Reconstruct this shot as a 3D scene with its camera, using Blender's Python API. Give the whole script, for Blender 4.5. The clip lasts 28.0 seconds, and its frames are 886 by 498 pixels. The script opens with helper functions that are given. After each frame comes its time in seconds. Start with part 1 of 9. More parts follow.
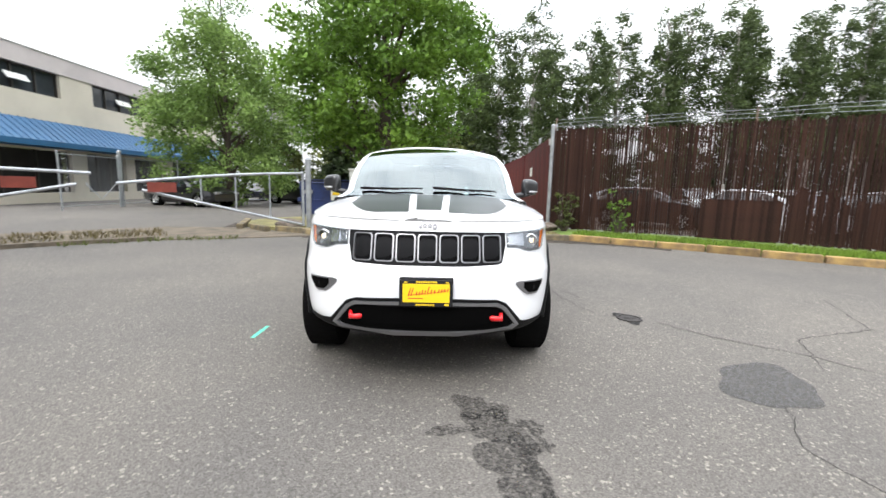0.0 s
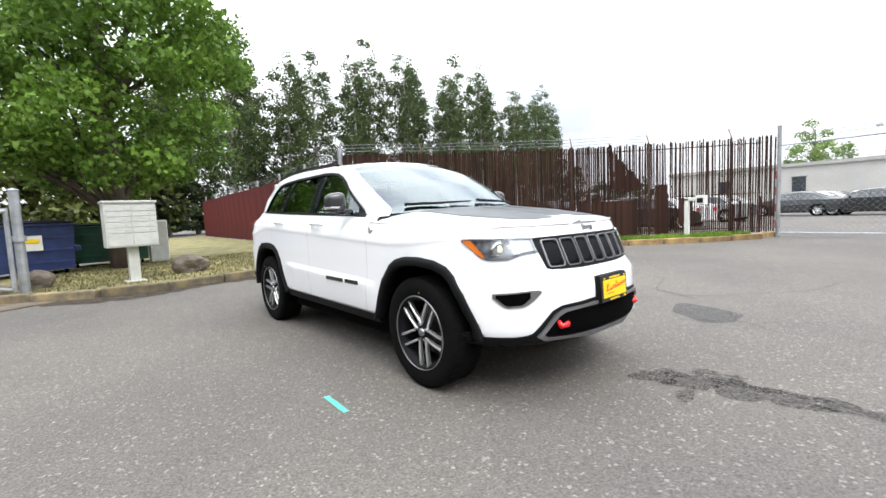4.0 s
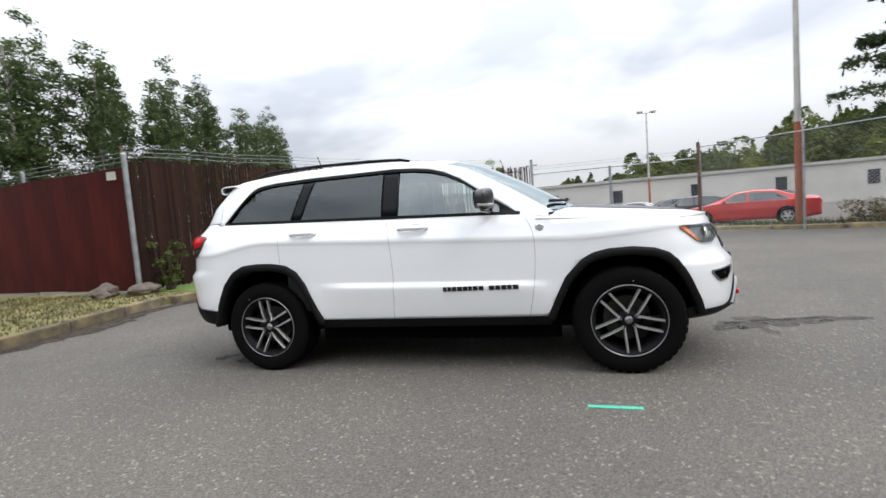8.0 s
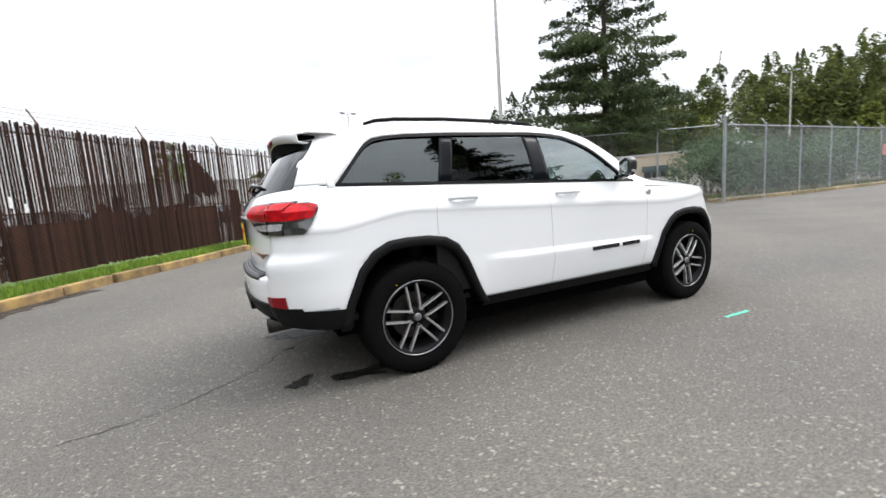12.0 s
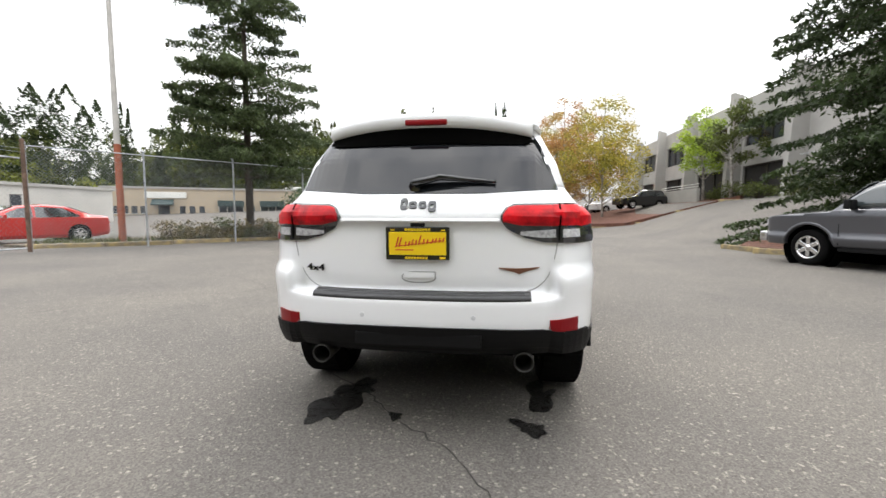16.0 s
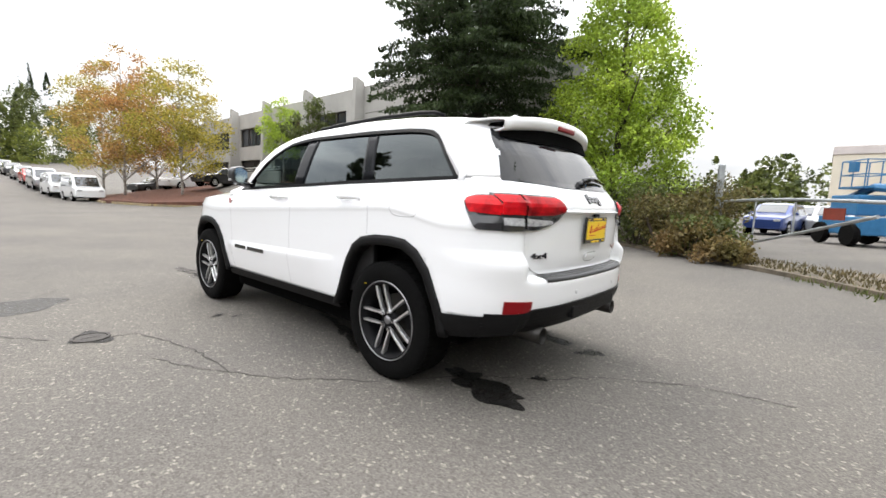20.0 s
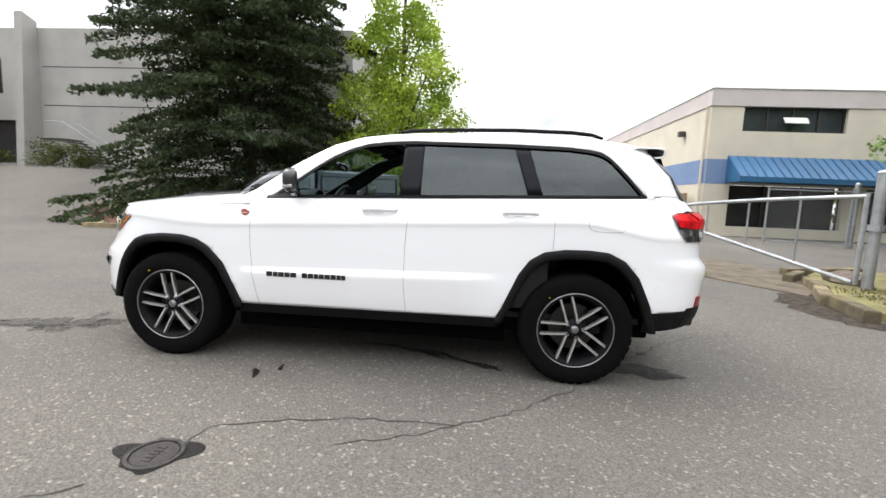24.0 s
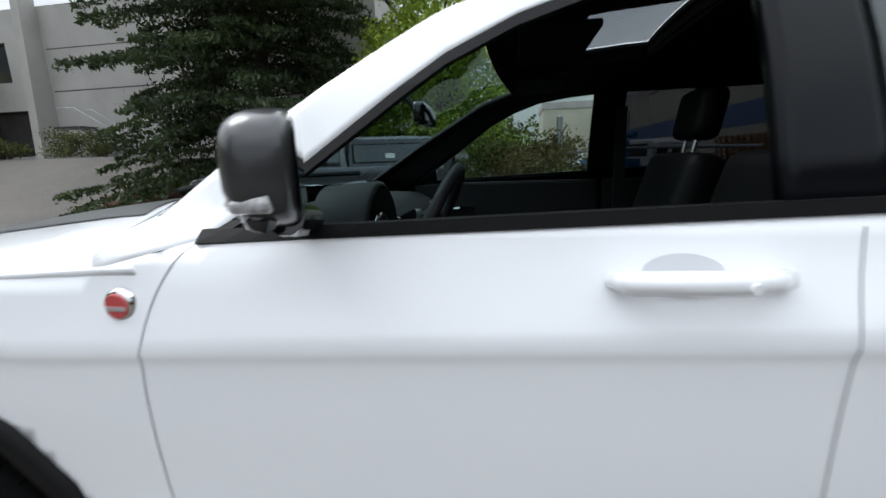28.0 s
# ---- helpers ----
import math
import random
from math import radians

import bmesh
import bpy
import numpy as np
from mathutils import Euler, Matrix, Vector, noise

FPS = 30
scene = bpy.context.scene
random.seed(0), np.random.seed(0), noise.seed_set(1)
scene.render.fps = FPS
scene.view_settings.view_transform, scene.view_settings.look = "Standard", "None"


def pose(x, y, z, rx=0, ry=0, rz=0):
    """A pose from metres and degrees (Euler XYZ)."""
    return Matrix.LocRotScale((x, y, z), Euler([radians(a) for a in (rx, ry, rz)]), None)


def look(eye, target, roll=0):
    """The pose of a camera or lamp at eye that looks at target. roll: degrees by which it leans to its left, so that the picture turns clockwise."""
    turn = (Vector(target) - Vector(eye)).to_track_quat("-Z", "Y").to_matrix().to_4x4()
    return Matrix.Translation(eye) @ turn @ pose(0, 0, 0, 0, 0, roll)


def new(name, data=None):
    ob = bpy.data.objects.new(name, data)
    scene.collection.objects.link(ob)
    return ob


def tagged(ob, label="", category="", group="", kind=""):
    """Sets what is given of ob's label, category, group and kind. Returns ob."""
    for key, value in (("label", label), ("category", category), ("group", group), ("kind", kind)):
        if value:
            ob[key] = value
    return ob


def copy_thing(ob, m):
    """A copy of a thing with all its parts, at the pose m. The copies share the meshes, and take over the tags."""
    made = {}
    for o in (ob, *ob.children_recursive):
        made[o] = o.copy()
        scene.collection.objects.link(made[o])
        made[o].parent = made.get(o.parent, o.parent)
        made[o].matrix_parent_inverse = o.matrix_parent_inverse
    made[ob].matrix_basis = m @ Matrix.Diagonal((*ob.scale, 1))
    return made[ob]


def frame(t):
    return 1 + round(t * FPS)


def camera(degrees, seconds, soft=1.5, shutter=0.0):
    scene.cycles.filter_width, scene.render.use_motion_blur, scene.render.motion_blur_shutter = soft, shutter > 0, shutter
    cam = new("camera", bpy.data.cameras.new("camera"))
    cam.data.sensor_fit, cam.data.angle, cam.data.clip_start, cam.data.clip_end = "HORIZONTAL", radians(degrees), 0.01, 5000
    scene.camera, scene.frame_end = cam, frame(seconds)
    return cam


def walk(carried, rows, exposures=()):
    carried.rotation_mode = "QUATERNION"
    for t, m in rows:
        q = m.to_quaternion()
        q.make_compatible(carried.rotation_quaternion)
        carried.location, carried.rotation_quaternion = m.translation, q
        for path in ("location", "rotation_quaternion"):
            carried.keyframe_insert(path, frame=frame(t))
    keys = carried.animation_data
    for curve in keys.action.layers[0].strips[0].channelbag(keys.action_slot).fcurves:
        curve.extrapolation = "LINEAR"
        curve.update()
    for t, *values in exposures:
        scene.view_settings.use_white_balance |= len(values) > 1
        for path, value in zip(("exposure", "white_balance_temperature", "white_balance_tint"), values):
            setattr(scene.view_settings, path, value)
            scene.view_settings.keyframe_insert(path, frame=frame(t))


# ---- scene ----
cam = camera(91.9, 28.0, 1.5, 0.4)
PATH = [
    (0, (0.046, -4.924, 1.313), (0.085, -2.946, 1.022), 1.4),
    (0.5, (-0.271, -4.9, 1.312), (-0.049, -2.929, 1.057), -0.3),
    (1, (-0.565, -4.794, 1.29), (-0.225, -2.834, 1.085), 0.4),
    (1.5, (-0.914, -4.632, 1.288), (-0.395, -2.717, 1.033), 0.0),
    (2, (-1.318, -4.545, 1.273), (-0.652, -2.67, 1.075), -2.6),
    (2.5, (-1.682, -4.418, 1.257), (-0.866, -2.604, 1.053), -1.4),
    (3, (-2.021, -4.178, 1.246), (-1.004, -2.464, 1.081), -1.7),
    (3.5, (-2.361, -3.998, 1.22), (-1.168, -2.399, 1.086), -1.8),
    (4, (-2.645, -3.775, 1.203), (-1.353, -2.258, 1.031), -2.6),
    (4.5, (-2.838, -3.452, 1.194), (-1.482, -1.994, 1.006), -1.2),
    (6.5, (-3.642, -2.126, 1.18), (-1.908, -1.135, 1.076), -2.7),
    (7, (-3.803, -1.759, 1.195), (-2.002, -0.9, 1.066), -2.9),
    (7.5, (-3.917, -1.349, 1.208), (-2.041, -0.665, 1.085), -2.6),
    (8, (-4.108, -0.928, 1.19), (-2.17, -0.455, 1.056), -4.4),
    (8.5, (-4.187, -0.516, 1.185), (-2.219, -0.198, 1.035), -3.9),
    (9, (-4.221, -0.045, 1.201), (-2.234, 0.154, 1.082), -1.4),
    (9.5, (-4.272, 0.4, 1.209), (-2.28, 0.346, 1.039), -3.5),
    (10, (-4.186, 0.847, 1.203), (-2.21, 0.58, 1.047), -4.4),
    (10.5, (-4.099, 1.303, 1.185), (-2.158, 0.851, 1.021), -4.0),
    (11, (-3.944, 1.717, 1.2), (-2.062, 1.065, 1.025), -4.5),
    (11.5, (-3.707, 2.136, 1.208), (-1.854, 1.399, 1.055), -2.9),
    (12, (-3.508, 2.566, 1.207), (-1.743, 1.662, 0.947), -4.0),
    (12.5, (-3.156, 2.915, 1.21), (-1.487, 1.831, 1.007), -4.4),
    (13, (-2.834, 3.269, 1.194), (-1.321, 1.976, 0.996), -3.8),
    (13.5, (-2.477, 3.547, 1.187), (-1.129, 2.093, 0.925), -2.8),
    (15.5, (-0.66, 4.425, 1.15), (-0.235, 2.475, 0.992), 0.4),
    (16, (-0.40, 4.495, 1.165), (-0.141, 2.52, 0.998), 0.1),
    (16.5, (0.009, 4.499, 1.215), (0.062, 2.508, 1.024), 1.3),
    (17, (0.452, 4.56, 1.214), (0.099, 2.608, 0.957), 0.7),
    (17.5, (0.891, 4.478, 1.195), (0.331, 2.582, 0.894), -0.1),
    (18, (1.323, 4.399, 1.197), (0.507, 2.586, 0.98), 0.7),
    (18.5, (1.721, 4.264, 1.19), (0.691, 2.562, 0.982), 1.2),
    (19, (2.092, 4.032, 1.198), (0.874, 2.451, 1.071), 2.5),
    (19.5, (2.458, 3.817, 1.187), (1.055, 2.404, 1.0), 1.2),
    (20, (2.701, 3.499, 1.166), (1.21, 2.186, 0.941), 2.2),
    (20.5, (2.939, 3.165, 1.17), (1.36, 1.951, 0.997), 3.6),
    (21, (3.232, 2.836, 1.189), (1.532, 1.807, 0.96), 2.5),
    (21.5, (3.405, 2.472, 1.205), (1.626, 1.568, 0.986), 1.5),
    (22, (3.561, 2.114, 1.196), (1.717, 1.365, 1.003), 0.7),
    (22.5, (3.698, 1.795, 1.189), (1.803, 1.204, 0.945), 1.8),
    (24.5, (3.82, 0.49, 1.235), (1.834, 0.468, 1.001), 1.3),
    (25, (3.773, 0.25, 1.224), (1.796, 0.375, 0.947), -0.0),
    (25.5, (3.643, 0.069, 1.243), (1.674, 0.264, 0.953), -0.9),
    (26, (3.279, -0.056, 1.284), (1.296, 0.044, 1.041), 1.6),
    (26.5, (2.866, -0.174, 1.294), (0.885, -0.145, 1.017), 2.0),
    (27, (2.44, -0.228, 1.315), (0.474, -0.178, 0.949), 0.2),
    (27.5, (1.955, -0.167, 1.323), (0.007, -0.376, 0.919), 0.7),
    (28, (1.552, -0.178, 1.324), (-0.382, -0.495, 0.922), -2.0),
]
walk(cam, [(t, look(e, g, r)) for t, e, g, r in PATH], [(0.0, -0.05, 6300, 10), (4.5, 0.0, 6250, 10), (6.5, -0.5, 6250, 10), (8.0, -0.6, 6250, 10), (9.0, -0.62, 6250, 10), (11.0, -0.4, 6250, 10), (13.0, -0.2, 6400, 10), (15.5, -0.15, 6550, 10), (18.0, -0.12, 6600, 10), (22.0, 0.0, 6500, 10), (25.0, -0.24, 6500, 10), (26.0, -0.2, 6350, 10), (27.0, -0.4, 6200, 9), (28.0, -0.84, 6080, 8)])
# ---- sky and light ----
SUN_EL, SUN_AZ = 52.0, 200.0
world = bpy.data.worlds.new("overcast_sky")
scene.world = world
world.use_nodes = True
wn, wl = world.node_tree.nodes, world.node_tree.links
wn.clear()
sky = wn.new("ShaderNodeTexSky")
sky.sky_type = 'NISHITA'
sky.sun_disc = False
sky.sun_elevation = radians(SUN_EL)
sky.sun_rotation = radians(SUN_AZ)
sky.dust_density = 3.0
wco = wn.new("ShaderNodeTexCoord")
wmap = wn.new("ShaderNodeMapping")
wmap.inputs["Scale"].default_value = (1.0, 1.0, 2.6)
wno = wn.new("ShaderNodeTexNoise")
wno.inputs["Scale"].default_value = 1.7
wno.inputs["Detail"].default_value = 4.0
wno.inputs["Roughness"].default_value = 0.55
wno.inputs["Distortion"].default_value = 0.4
wramp = wn.new("ShaderNodeValToRGB")
wramp.color_ramp.elements[0].position = 0.35
wramp.color_ramp.elements[0].color = (0.60, 0.62, 0.66, 1)
wramp.color_ramp.elements[1].position = 0.55
wramp.color_ramp.elements[1].color = (1.0, 1.0, 1.0, 1)
wsky = wn.new("ShaderNodeMix")
wsky.data_type = 'RGBA'
wsky.inputs["Factor"].default_value = 0.9
wscale = wn.new("ShaderNodeVectorMath")
wscale.operation = 'SCALE'
wscale.inputs["Scale"].default_value = 0.12
wbg = wn.new("ShaderNodeBackground")
wbg.inputs["Strength"].default_value = 2.05
wout = wn.new("ShaderNodeOutputWorld")
wl.new(wco.outputs["Generated"], wmap.inputs["Vector"])
wl.new(wmap.outputs["Vector"], wno.inputs["Vector"])
wl.new(wno.outputs["Fac"], wramp.inputs["Fac"])
wl.new(sky.outputs["Color"], wscale.inputs[0])
wl.new(wscale.outputs["Vector"], wsky.inputs["A"])
wl.new(wramp.outputs["Color"], wsky.inputs["B"])
# an overcast sky is brighter overhead than at the horizon
wsep = wn.new("ShaderNodeSeparateXYZ")
wl.new(wco.outputs["Generated"], wsep.inputs["Vector"])
wup = wn.new("ShaderNodeMapRange")
wup.inputs["From Min"].default_value, wup.inputs["From Max"].default_value = 0.1, 1.0
wup.inputs["To Min"].default_value, wup.inputs["To Max"].default_value = 0.64, 2.58
wl.new(wsep.outputs["Z"], wup.inputs["Value"])
wgrad = wn.new("ShaderNodeVectorMath")
wgrad.operation = 'SCALE'
wl.new(wsky.outputs["Result"], wgrad.inputs[0])
wl.new(wup.outputs["Result"], wgrad.inputs["Scale"])
wl.new(wgrad.outputs["Vector"], wbg.inputs["Color"])
wl.new(wbg.outputs["Background"], wout.inputs["Surface"])

sun_data = bpy.data.lights.new("sun", 'SUN')
sun_data.energy = 1.9
sun_data.angle = radians(25)
sun_data.color = (1.0, 0.96, 0.9)
sun = new("sun", sun_data)
sun.matrix_world = pose(0, 0, 30, 90 - SUN_EL, 0, 180 - SUN_AZ)


# ---- materials ----
def mat(name, color, rough=0.6, metal=0.0, spec=0.5, var=0.0, scale=6.0, dark=None, bump=0.0, bscale=60.0, coat=0.0, stretch=None, island=0.0, objvar=0.0):
    """A procedural material: base colour, broad stains (var, scale), fine relief (bump, bscale) and a change from piece to piece."""
    m = bpy.data.materials.new(name)
    m.use_nodes = True
    n, l = m.node_tree.nodes, m.node_tree.links
    p = n["Principled BSDF"]
    p.inputs["Roughness"].default_value = rough
    p.inputs["Metallic"].default_value = metal
    p.inputs["Specular IOR Level"].default_value = spec
    p.inputs["Coat Weight"].default_value = coat
    p.inputs["Coat Roughness"].default_value = 0.04
    p.inputs["Base Color"].default_value = (*color, 1)
    co = n.new("ShaderNodeTexCoord")
    vec = co.outputs["Object"]
    if stretch:
        mp = n.new("ShaderNodeMapping")
        mp.inputs["Scale"].default_value = stretch
        l.new(vec, mp.inputs["Vector"])
        vec = mp.outputs["Vector"]
    last = None
    if var:
        no = n.new("ShaderNodeTexNoise")
        no.inputs["Scale"].default_value = scale
        no.inputs["Detail"].default_value = 6.0
        no.inputs["Roughness"].default_value = 0.62
        l.new(vec, no.inputs["Vector"])
        rp = n.new("ShaderNodeValToRGB")
        d = dark if dark else tuple(c * (1 - var) for c in color)
        rp.color_ramp.elements[0].position, rp.color_ramp.elements[1].position = 0.33, 0.67
        rp.color_ramp.elements[0].color = (*d, 1)
        rp.color_ramp.elements[1].color = (*[min(1.0, c * (1 + var * 0.35)) for c in color], 1)
        l.new(no.outputs["Fac"], rp.inputs["Fac"])
        last = rp.outputs["Color"]
    if island or objvar:
        src = n.new("ShaderNodeNewGeometry").outputs["Random Per Island"] if island else n.new("ShaderNodeObjectInfo").outputs["Random"]
        amount = island or objvar
        mr = n.new("ShaderNodeMapRange")
        mr.inputs["To Min"].default_value, mr.inputs["To Max"].default_value = 1 - amount, 1 + amount * 0.5
        l.new(src, mr.inputs["Value"])
        hs = n.new("ShaderNodeHueSaturation")
        l.new(mr.outputs["Result"], hs.inputs["Value"])
        if last:
            l.new(last, hs.inputs["Color"])
        else:
            hs.inputs["Color"].default_value = (*color, 1)
        last = hs.outputs["Color"]
    if last:
        l.new(last, p.inputs["Base Color"])
    if bump:
        bn = n.new("ShaderNodeTexNoise")
        bn.inputs["Scale"].default_value = bscale
        bn.inputs["Detail"].default_value = 4.0
        l.new(vec, bn.inputs["Vector"])
        bp = n.new("ShaderNodeBump")
        bp.inputs["Strength"].default_value = bump
        bp.inputs["Distance"].default_value = 0.02
        l.new(bn.outputs["Fac"], bp.inputs["Height"])
        l.new(bp.outputs["Normal"], p.inputs["Normal"])
    return m


def glass_mat(name, color, rough=0.0, alpha=0.2):
    """Thin tinted pane: mirror-like gloss over a clear tint."""
    m = bpy.data.materials.new(name)
    m.use_nodes = True
    n, l = m.node_tree.nodes, m.node_tree.links
    n.clear()
    out = n.new("ShaderNodeOutputMaterial")
    tr = n.new("ShaderNodeBsdfTransparent")
    tr.inputs["Color"].default_value = (*color, 1)
    gl = n.new("ShaderNodeBsdfGlossy")
    gl.inputs["Roughness"].default_value = rough
    gl.inputs["Color"].default_value = (0.86, 0.95, 0.97, 1)
    lw = n.new("ShaderNodeLayerWeight")
    lw.inputs["Blend"].default_value = 0.5
    fr = n.new("ShaderNodeMath")
    fr.operation = 'POWER'
    fr.inputs[1].default_value = 4.0
    l.new(lw.outputs["Facing"], fr.inputs[0])
    ad = n.new("ShaderNodeMath")
    ad.operation = 'ADD'
    ad.use_clamp = True
    ad.inputs[1].default_value = alpha
    mx = n.new("ShaderNodeMixShader")
    l.new(fr.outputs["Value"], ad.inputs[0])
    l.new(ad.outputs["Value"], mx.inputs["Fac"])
    l.new(tr.outputs["BSDF"], mx.inputs[1])
    l.new(gl.outputs["BSDF"], mx.inputs[2])
    l.new(mx.outputs["Shader"], out.inputs["Surface"])
    return m


def leaf_mat(name, color, color2, island=0.5):
    m = mat(name, color, rough=0.55, spec=0.3, var=0.6, scale=0.5, dark=color2, island=island)
    p = m.node_tree.nodes["Principled BSDF"]
    p.inputs["Subsurface Weight"].default_value = 0.0
    n, l = m.node_tree.nodes, m.node_tree.links
    tl = n.new("ShaderNodeBsdfTranslucent")
    mx = n.new("ShaderNodeMixShader")
    mx.inputs["Fac"].default_value = 0.35
    hs = [x for x in n if x.bl_idname == "ShaderNodeHueSaturation"][0]
    l.new(hs.outputs["Color"], tl.inputs["Color"])
    l.new(p.outputs["BSDF"], mx.inputs[1])
    l.new(tl.outputs["BSDF"], mx.inputs[2])
    l.new(mx.outputs["Shader"], n["Material Output"].inputs["Surface"])
    return m


def asphalt_mat():
    m = mat("asphalt", (0.17, 0.165, 0.158), rough=0.85, spec=0.25)
    n, l = m.node_tree.nodes, m.node_tree.links
    p = n["Principled BSDF"]
    co = n.new("ShaderNodeTexCoord").outputs["Object"]

    def noise_node(scale, detail=5.0, rough=0.6):
        x = n.new("ShaderNodeTexNoise")
        x.inputs["Scale"].default_value, x.inputs["Detail"].default_value, x.inputs["Roughness"].default_value = scale, detail, rough
        l.new(co, x.inputs["Vector"])
        return x.outputs["Fac"]

    def ramp(src, a, b, ca, cb):
        x = n.new("ShaderNodeValToRGB")
        x.color_ramp.elements[0].position, x.color_ramp.elements[1].position = a, b
        x.color_ramp.elements[0].color, x.color_ramp.elements[1].color = (*ca, 1), (*cb, 1)
        l.new(src, x.inputs["Fac"])
        return x.outputs["Color"]

    def mix(a, b, f, mode='MULTIPLY'):
        x = n.new("ShaderNodeMix")
        x.data_type, x.blend_type = 'RGBA', mode
        x.inputs["Factor"].default_value = f
        l.new(a, x.inputs["A"])
        l.new(b, x.inputs["B"])
        return x.outputs["Result"]

    vo = n.new("ShaderNodeTexVoronoi")
    vo.inputs["Scale"].default_value = 125.0
    l.new(co, vo.inputs["Vector"])
    chips = ramp(vo.outputs["Color"], 0.15, 0.85, (0.098, 0.093, 0.086), (0.180, 0.171, 0.158))
    v2 = n.new("ShaderNodeTexVoronoi")
    v2.inputs["Scale"].default_value = 68.0
    l.new(co, v2.inputs["Vector"])
    sparse = ramp(v2.outputs["Color"], 0.83, 0.87, (0.97, 0.96, 0.96), (1.8, 1.78, 1.72))
    broad = ramp(noise_node(0.35), 0.3, 0.7, (0.80, 0.80, 0.81), (1.12, 1.10, 1.06))
    grain = ramp(noise_node(60.0, 8.0, 0.8), 0.32, 0.70, (0.72, 0.72, 0.72), (1.25, 1.24, 1.22))
    pale = ramp(vo.outputs["Distance"], 0.0, 0.30, (1.25, 1.24, 1.22), (0.92, 0.92, 0.92))
    c = mix(mix(mix(mix(chips, broad, 1.0), grain, 1.0), pale, 1.0), sparse, 1.0)
    l.new(c, p.inputs["Base Color"])
    bp = n.new("ShaderNodeBump")
    bp.inputs["Strength"].default_value, bp.inputs["Distance"].default_value = 0.45, 0.004
    l.new(vo.outputs["Distance"], bp.inputs["Height"])
    l.new(bp.outputs["Normal"], p.inputs["Normal"])
    return m


M_ASPHALT = asphalt_mat()


def ragged(m, scale, a, b):
    """Breaks a thin layer up into specks and ragged holes."""
    n, l = m.node_tree.nodes, m.node_tree.links
    no = n.new("ShaderNodeTexNoise")
    no.inputs["Scale"].default_value, no.inputs["Detail"].default_value, no.inputs["Roughness"].default_value = scale, 9.0, 0.8
    l.new(n.new("ShaderNodeTexCoord").outputs["Object"], no.inputs["Vector"])
    mr = n.new("ShaderNodeMapRange")
    mr.inputs["From Min"].default_value, mr.inputs["From Max"].default_value = a, b
    l.new(no.outputs["Fac"], mr.inputs["Value"])
    l.new(mr.outputs["Result"], n["Principled BSDF"].inputs["Alpha"])
    return m


M_WET = ragged(mat("wet_asphalt", (0.013, 0.012, 0.011), rough=0.5, spec=0.2, var=0.5, scale=8, bump=0.5, bscale=140), 16.0, 0.28, 0.48)
M_TRAIL = ragged(mat("damp_trail", (0.034, 0.032, 0.030), rough=0.6, spec=0.25, var=0.5, scale=14, bump=0.5, bscale=140), 42.0, 0.41, 0.67)
M_PATCH = ragged(mat("dark_asphalt_patch", (0.095, 0.093, 0.09), rough=0.75, var=0.4, scale=40, bump=0.5, bscale=140), 30.0, 0.34, 0.60)
M_CRACK = mat("crack_filler", (0.038, 0.035, 0.031), rough=0.9)
M_GREEN_PAINT = mat("green_marking_paint", (0.10, 0.55, 0.38), rough=0.6, var=0.3, scale=40)
M_WHITE = mat("white_car_paint", (0.89, 0.90, 0.92), rough=0.32, spec=0.5, coat=1.0)
M_BLACKTRIM = mat("black_plastic_trim", (0.006, 0.006, 0.0065), rough=0.55, spec=0.15, var=0.2, scale=30, bump=0.08, bscale=400)
M_GLOSSBLACK = mat("gloss_black", (0.006, 0.006, 0.007), rough=0.12, coat=0.6)
M_PILLAR = mat("satin_black_pillar", (0.006, 0.007, 0.009), rough=0.2, spec=0.12)
M_DECAL = mat("satin_black_hood_decal", (0.03, 0.036, 0.036), rough=0.33, spec=0.6)
M_GREYTRIM = mat("neutral_grey_trim", (0.27, 0.27, 0.28), rough=0.28, metal=0.75)
M_MIRRORCAP = mat("grey_mirror_cap", (0.035, 0.036, 0.038), rough=0.3, metal=0.3, coat=0.5)
# Near-black: the shade of hollows and the underbody is put into this colour.
M_VOID = mat("shade_black", (0.0015, 0.0015, 0.0015), rough=0.95, spec=0.05)
M_RUBBER = mat("tyre_rubber", (0.005, 0.005, 0.005), rough=0.9, spec=0.08, var=0.3, scale=30, bump=0.2, bscale=120)
M_SILVER = mat("machined_aluminium", (0.74, 0.74, 0.75), rough=0.34, metal=0.9, bump=0.02, bscale=500)
M_RIMDARK = mat("dark_wheel_paint", (0.006, 0.006, 0.007), rough=0.6, spec=0.15)
M_STEEL = mat("brake_steel", (0.055, 0.053, 0.05), rough=0.45, metal=0.9, var=0.3, scale=20)
M_CHROME = mat("chrome", (0.75, 0.75, 0.76), rough=0.08, metal=1.0)
M_PROJ = mat("lit_projector_bulb", (1.0, 0.85, 0.6), rough=0.2)
M_PROJ.node_tree.nodes["Principled BSDF"].inputs["Emission Color"].default_value = (1.0, 0.78, 0.45, 1)
M_PROJ.node_tree.nodes["Principled BSDF"].inputs["Emission Strength"].default_value = 1.2
M_LENS = glass_mat("clear_lamp_lens", (0.95, 0.96, 0.97), 0.02, 0.06)
M_LAMPIN = mat("lamp_reflector", (0.38, 0.39, 0.41), rough=0.25, metal=0.8, var=0.3, scale=30)
M_AMBER = mat("amber_lens", (0.65, 0.16, 0.02), rough=0.15, coat=1.0)
M_REDLENS = mat("red_lens", (0.60, 0.006, 0.012), rough=0.3, spec=0.2, var=0.5, scale=14, dark=(0.2, 0.002, 0.006))
